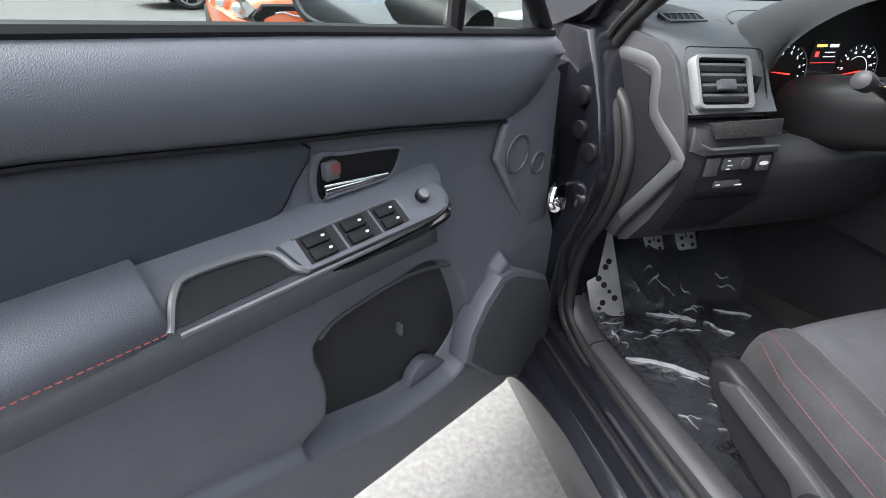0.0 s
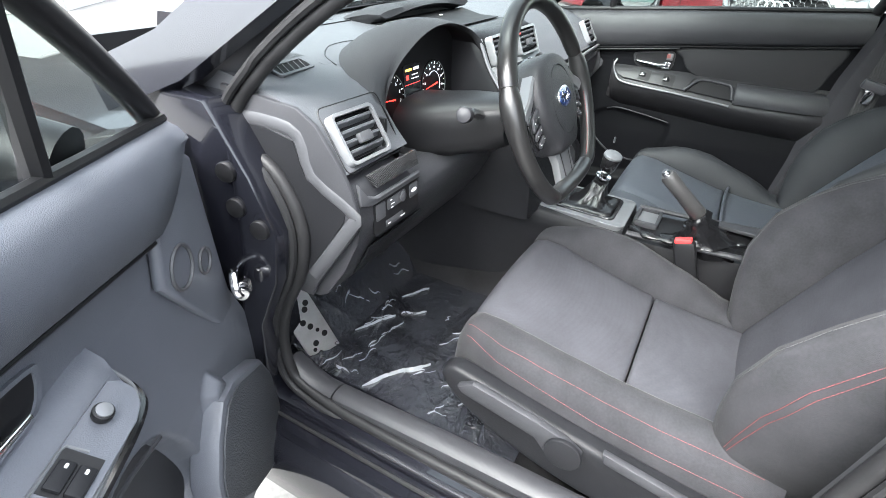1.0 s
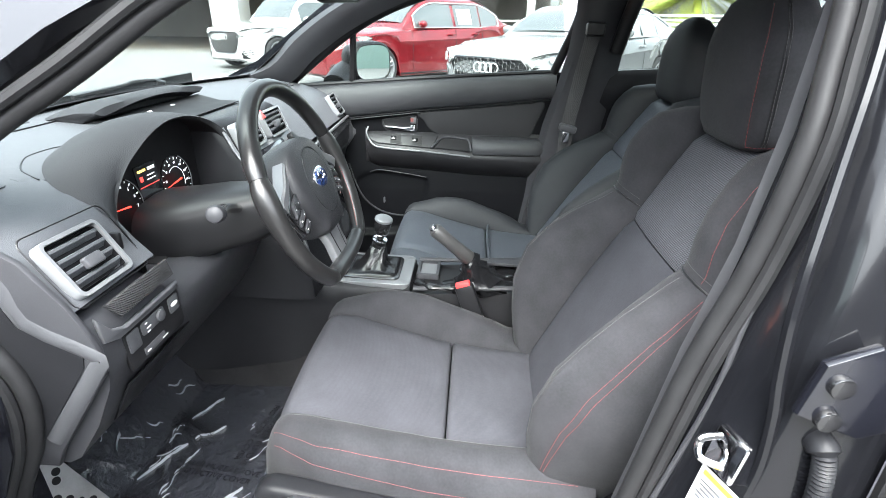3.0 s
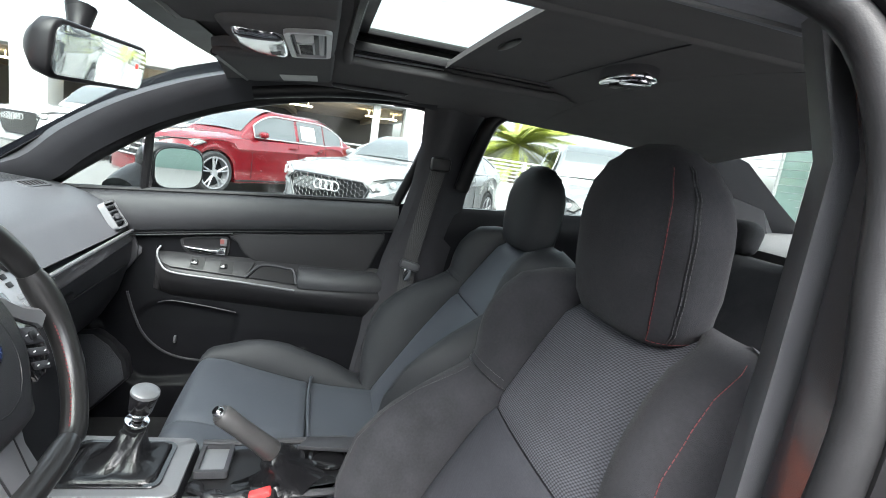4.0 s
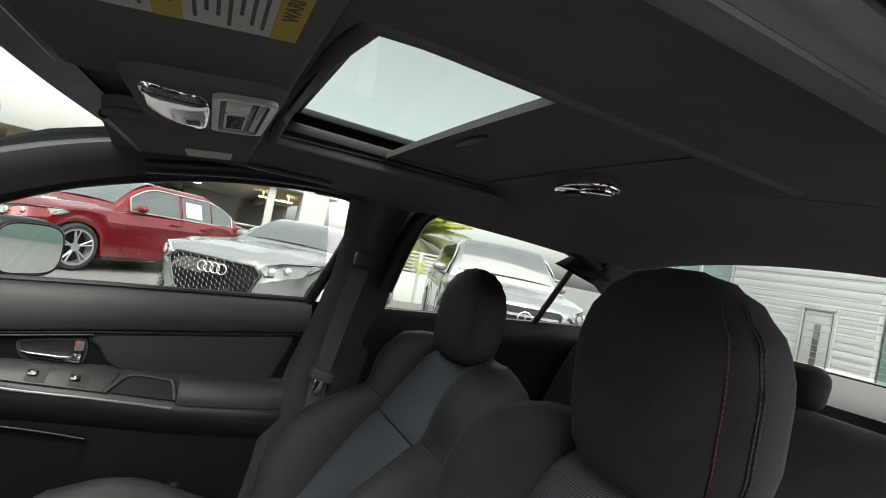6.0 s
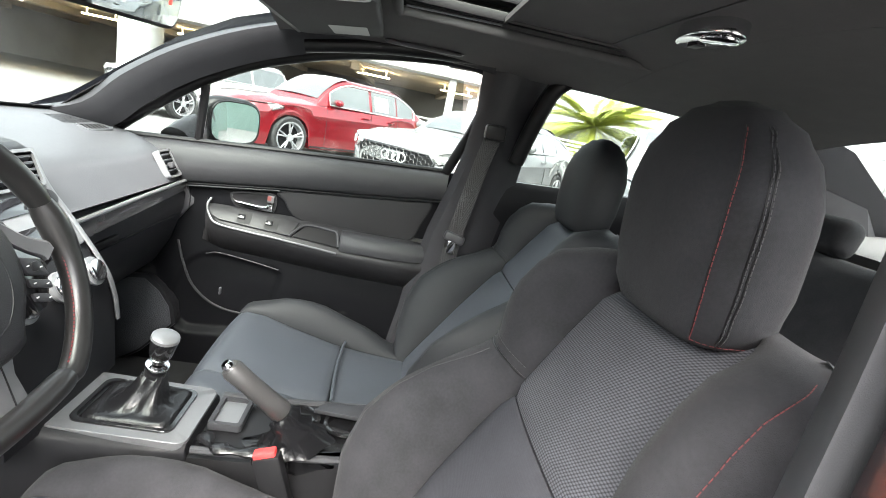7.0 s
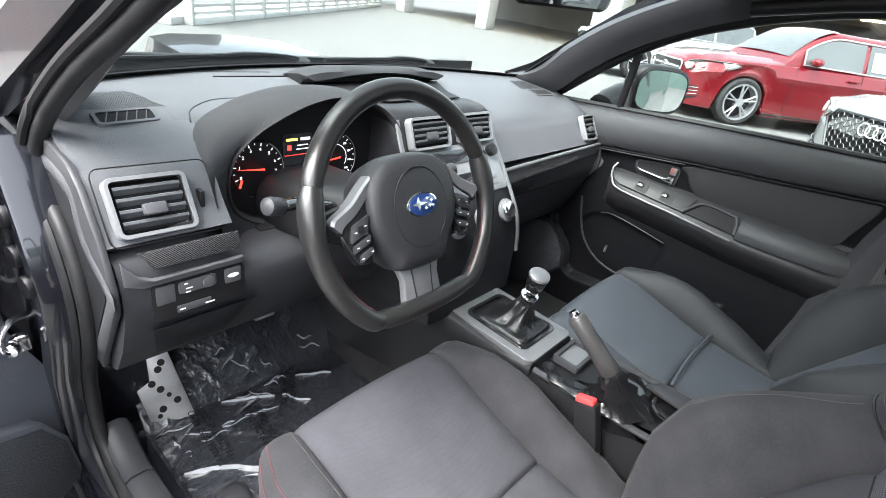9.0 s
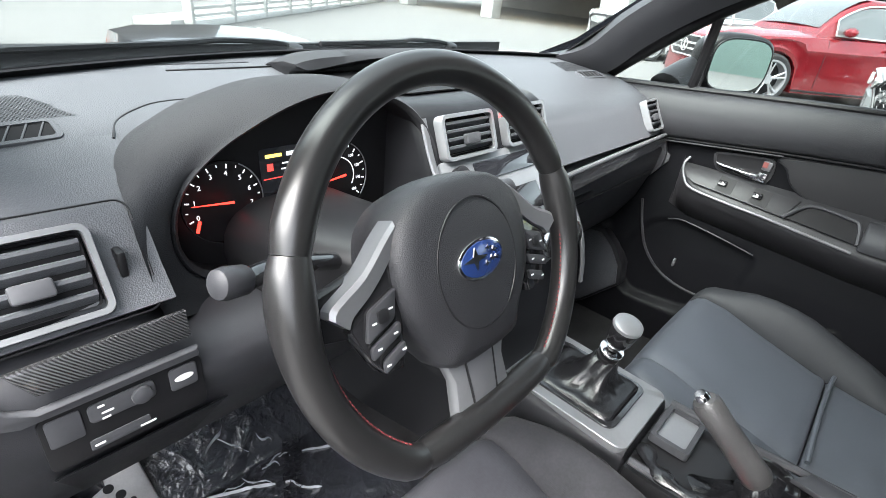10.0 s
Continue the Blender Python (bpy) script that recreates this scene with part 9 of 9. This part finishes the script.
setting("side_light_block", bm, M_DARKWALL, "unseen dark grey block added to cut light and reflections", "building")

PALM = thing("palm_tree", "green fan of palm fronds behind the white fence", "palm")
bm = bag()
tube(bm, [(13.0, -5.2, 0), (13.02, -5.2, 0.7), (12.98, -5.18, 1.4), (13.0, -5.18, 1.84)], [0.14, 0.11, 0.10, 0.09], 12)
part("trunk", bm, M_BARK, PALM)
rng = random.Random(4)
for k in range(46):
    az = 2 * math.pi * k / 46 + rng.uniform(-0.2, 0.2)
    el = rng.uniform(-0.25, 1.0)
    ln = rng.uniform(1.8, 2.6)
    d = Vector((math.cos(az) * math.cos(el), math.sin(az) * math.cos(el), math.sin(el)))
    base = Vector((13.0, -5.18, 1.85))
    pts = []
    for i in range(11):
        u = i / 10
        pts.append(base + d * (ln * u) + Vector((0, 0, -0.36 * u * u * ln)))
    bm = bag()
    tube(bm, pts, [0.012 - 0.009 * i / 10 for i in range(11)], 5)
    sd = d.cross(Vector((0, 0, 1))).normalized()
    for i in range(2, 56):
        u = i / 56
        j = min(int(u * 10), 9)
        p = pts[j].lerp(pts[j + 1], u * 10 - j)
        for sg in (-1, 1):
            lw = 0.42 * math.sin(math.pi * (0.12 + 0.8 * u)) * rng.uniform(0.85, 1.1)
            tip = p + (sd * sg * 0.75 + (pts[j + 1] - pts[j]).normalized() * 0.55 + Vector((0, 0, -0.35))).normalized() * lw
            mid_ = p.lerp(tip, 0.45) + Vector((0, 0, 0.02))
            n = (pts[j + 1] - pts[j]).normalized() * 0.016
            a, b2, cc, dd = (bm.verts.new(q) for q in (p, mid_ + n, tip, mid_ - n))
            bm.faces.new((a, b2, cc, dd))
    part("frond", bm, M_FROND, PALM)

# ---- own bonnet, seen over the dashboard ----
BON = thing("bonnet", "dark grey painted bonnet with an air scoop and wipers", "car body", kind="structure")


def bon(u, v):
    x = (2 * u - 1) * (0.70 - 0.05 * v)
    y = 1.235 - 0.36 * x * x * (1 - v) + (0.82 + 0.10 * (1 - (2 * u - 1) ** 2)) * v
    return (x, y, 0.985 - 0.03 * v - 0.09 * v * v - 0.05 * (2 * u - 1) ** 4)


bm = bag()
sheet(bm, bon, 30, 20, (0, 0, -0.02))
part("panel", bm, M_PAINT, BON)
bm = bag()
rings = []
for y, w, h in ((1.42, 0.20, 0.0), (1.50, 0.235, 0.022), (1.6, 0.25, 0.045), (1.72, 0.255, 0.06), (1.80, 0.25, 0.062), (1.81, 0.24, 0.05), (1.80, 0.23, 0.0)):
    z0 = 0.95 - 0.04 * (y - 1.42)
    rings.append([(-w, y, z0), (-w * 0.93, y, z0 + h * 0.8), (-w * 0.7, y, z0 + h), (0, y, z0 + h * 1.06), (w * 0.7, y, z0 + h), (w * 0.93, y, z0 + h * 0.8), (w, y, z0)])
loft(bm, rings)
part("air_scoop", bm, M_PAINT, BON)
for x0, x1 in ((-0.06, -0.58), (0.42, -0.05)):
    bm = bag()
    tube(bm, spl([(x0, 1.245, 1.01), (x0 - 0.02, 1.25, 1.03), (x0 - 0.15, 1.235, 1.04), ((x0 + x1) / 2, 1.21 - 0.1 * ((x0 + x1) / 2) ** 2, 1.04), (x1, 1.17 - 0.1 * x1 * x1, 1.042)], 4), 0.005, 6)
    disc(bm, (x0, 1.25, 1.0), (0, -0.3, 1), 0.016, 0.03, 14, 0.004)
    part("wiper", bm, M_BLACK, BON)
bm = bag()
sheet(bm, lambda u, v: ((2 * u - 1) * 0.68, 1.20 - 0.36 * ((2 * u - 1) * 0.68) ** 2 + 0.09 * v, 1.018 - 0.02 * v), 20, 2, (0, 0, -0.02))
part("cowl", bm, M_BLACK, BON)
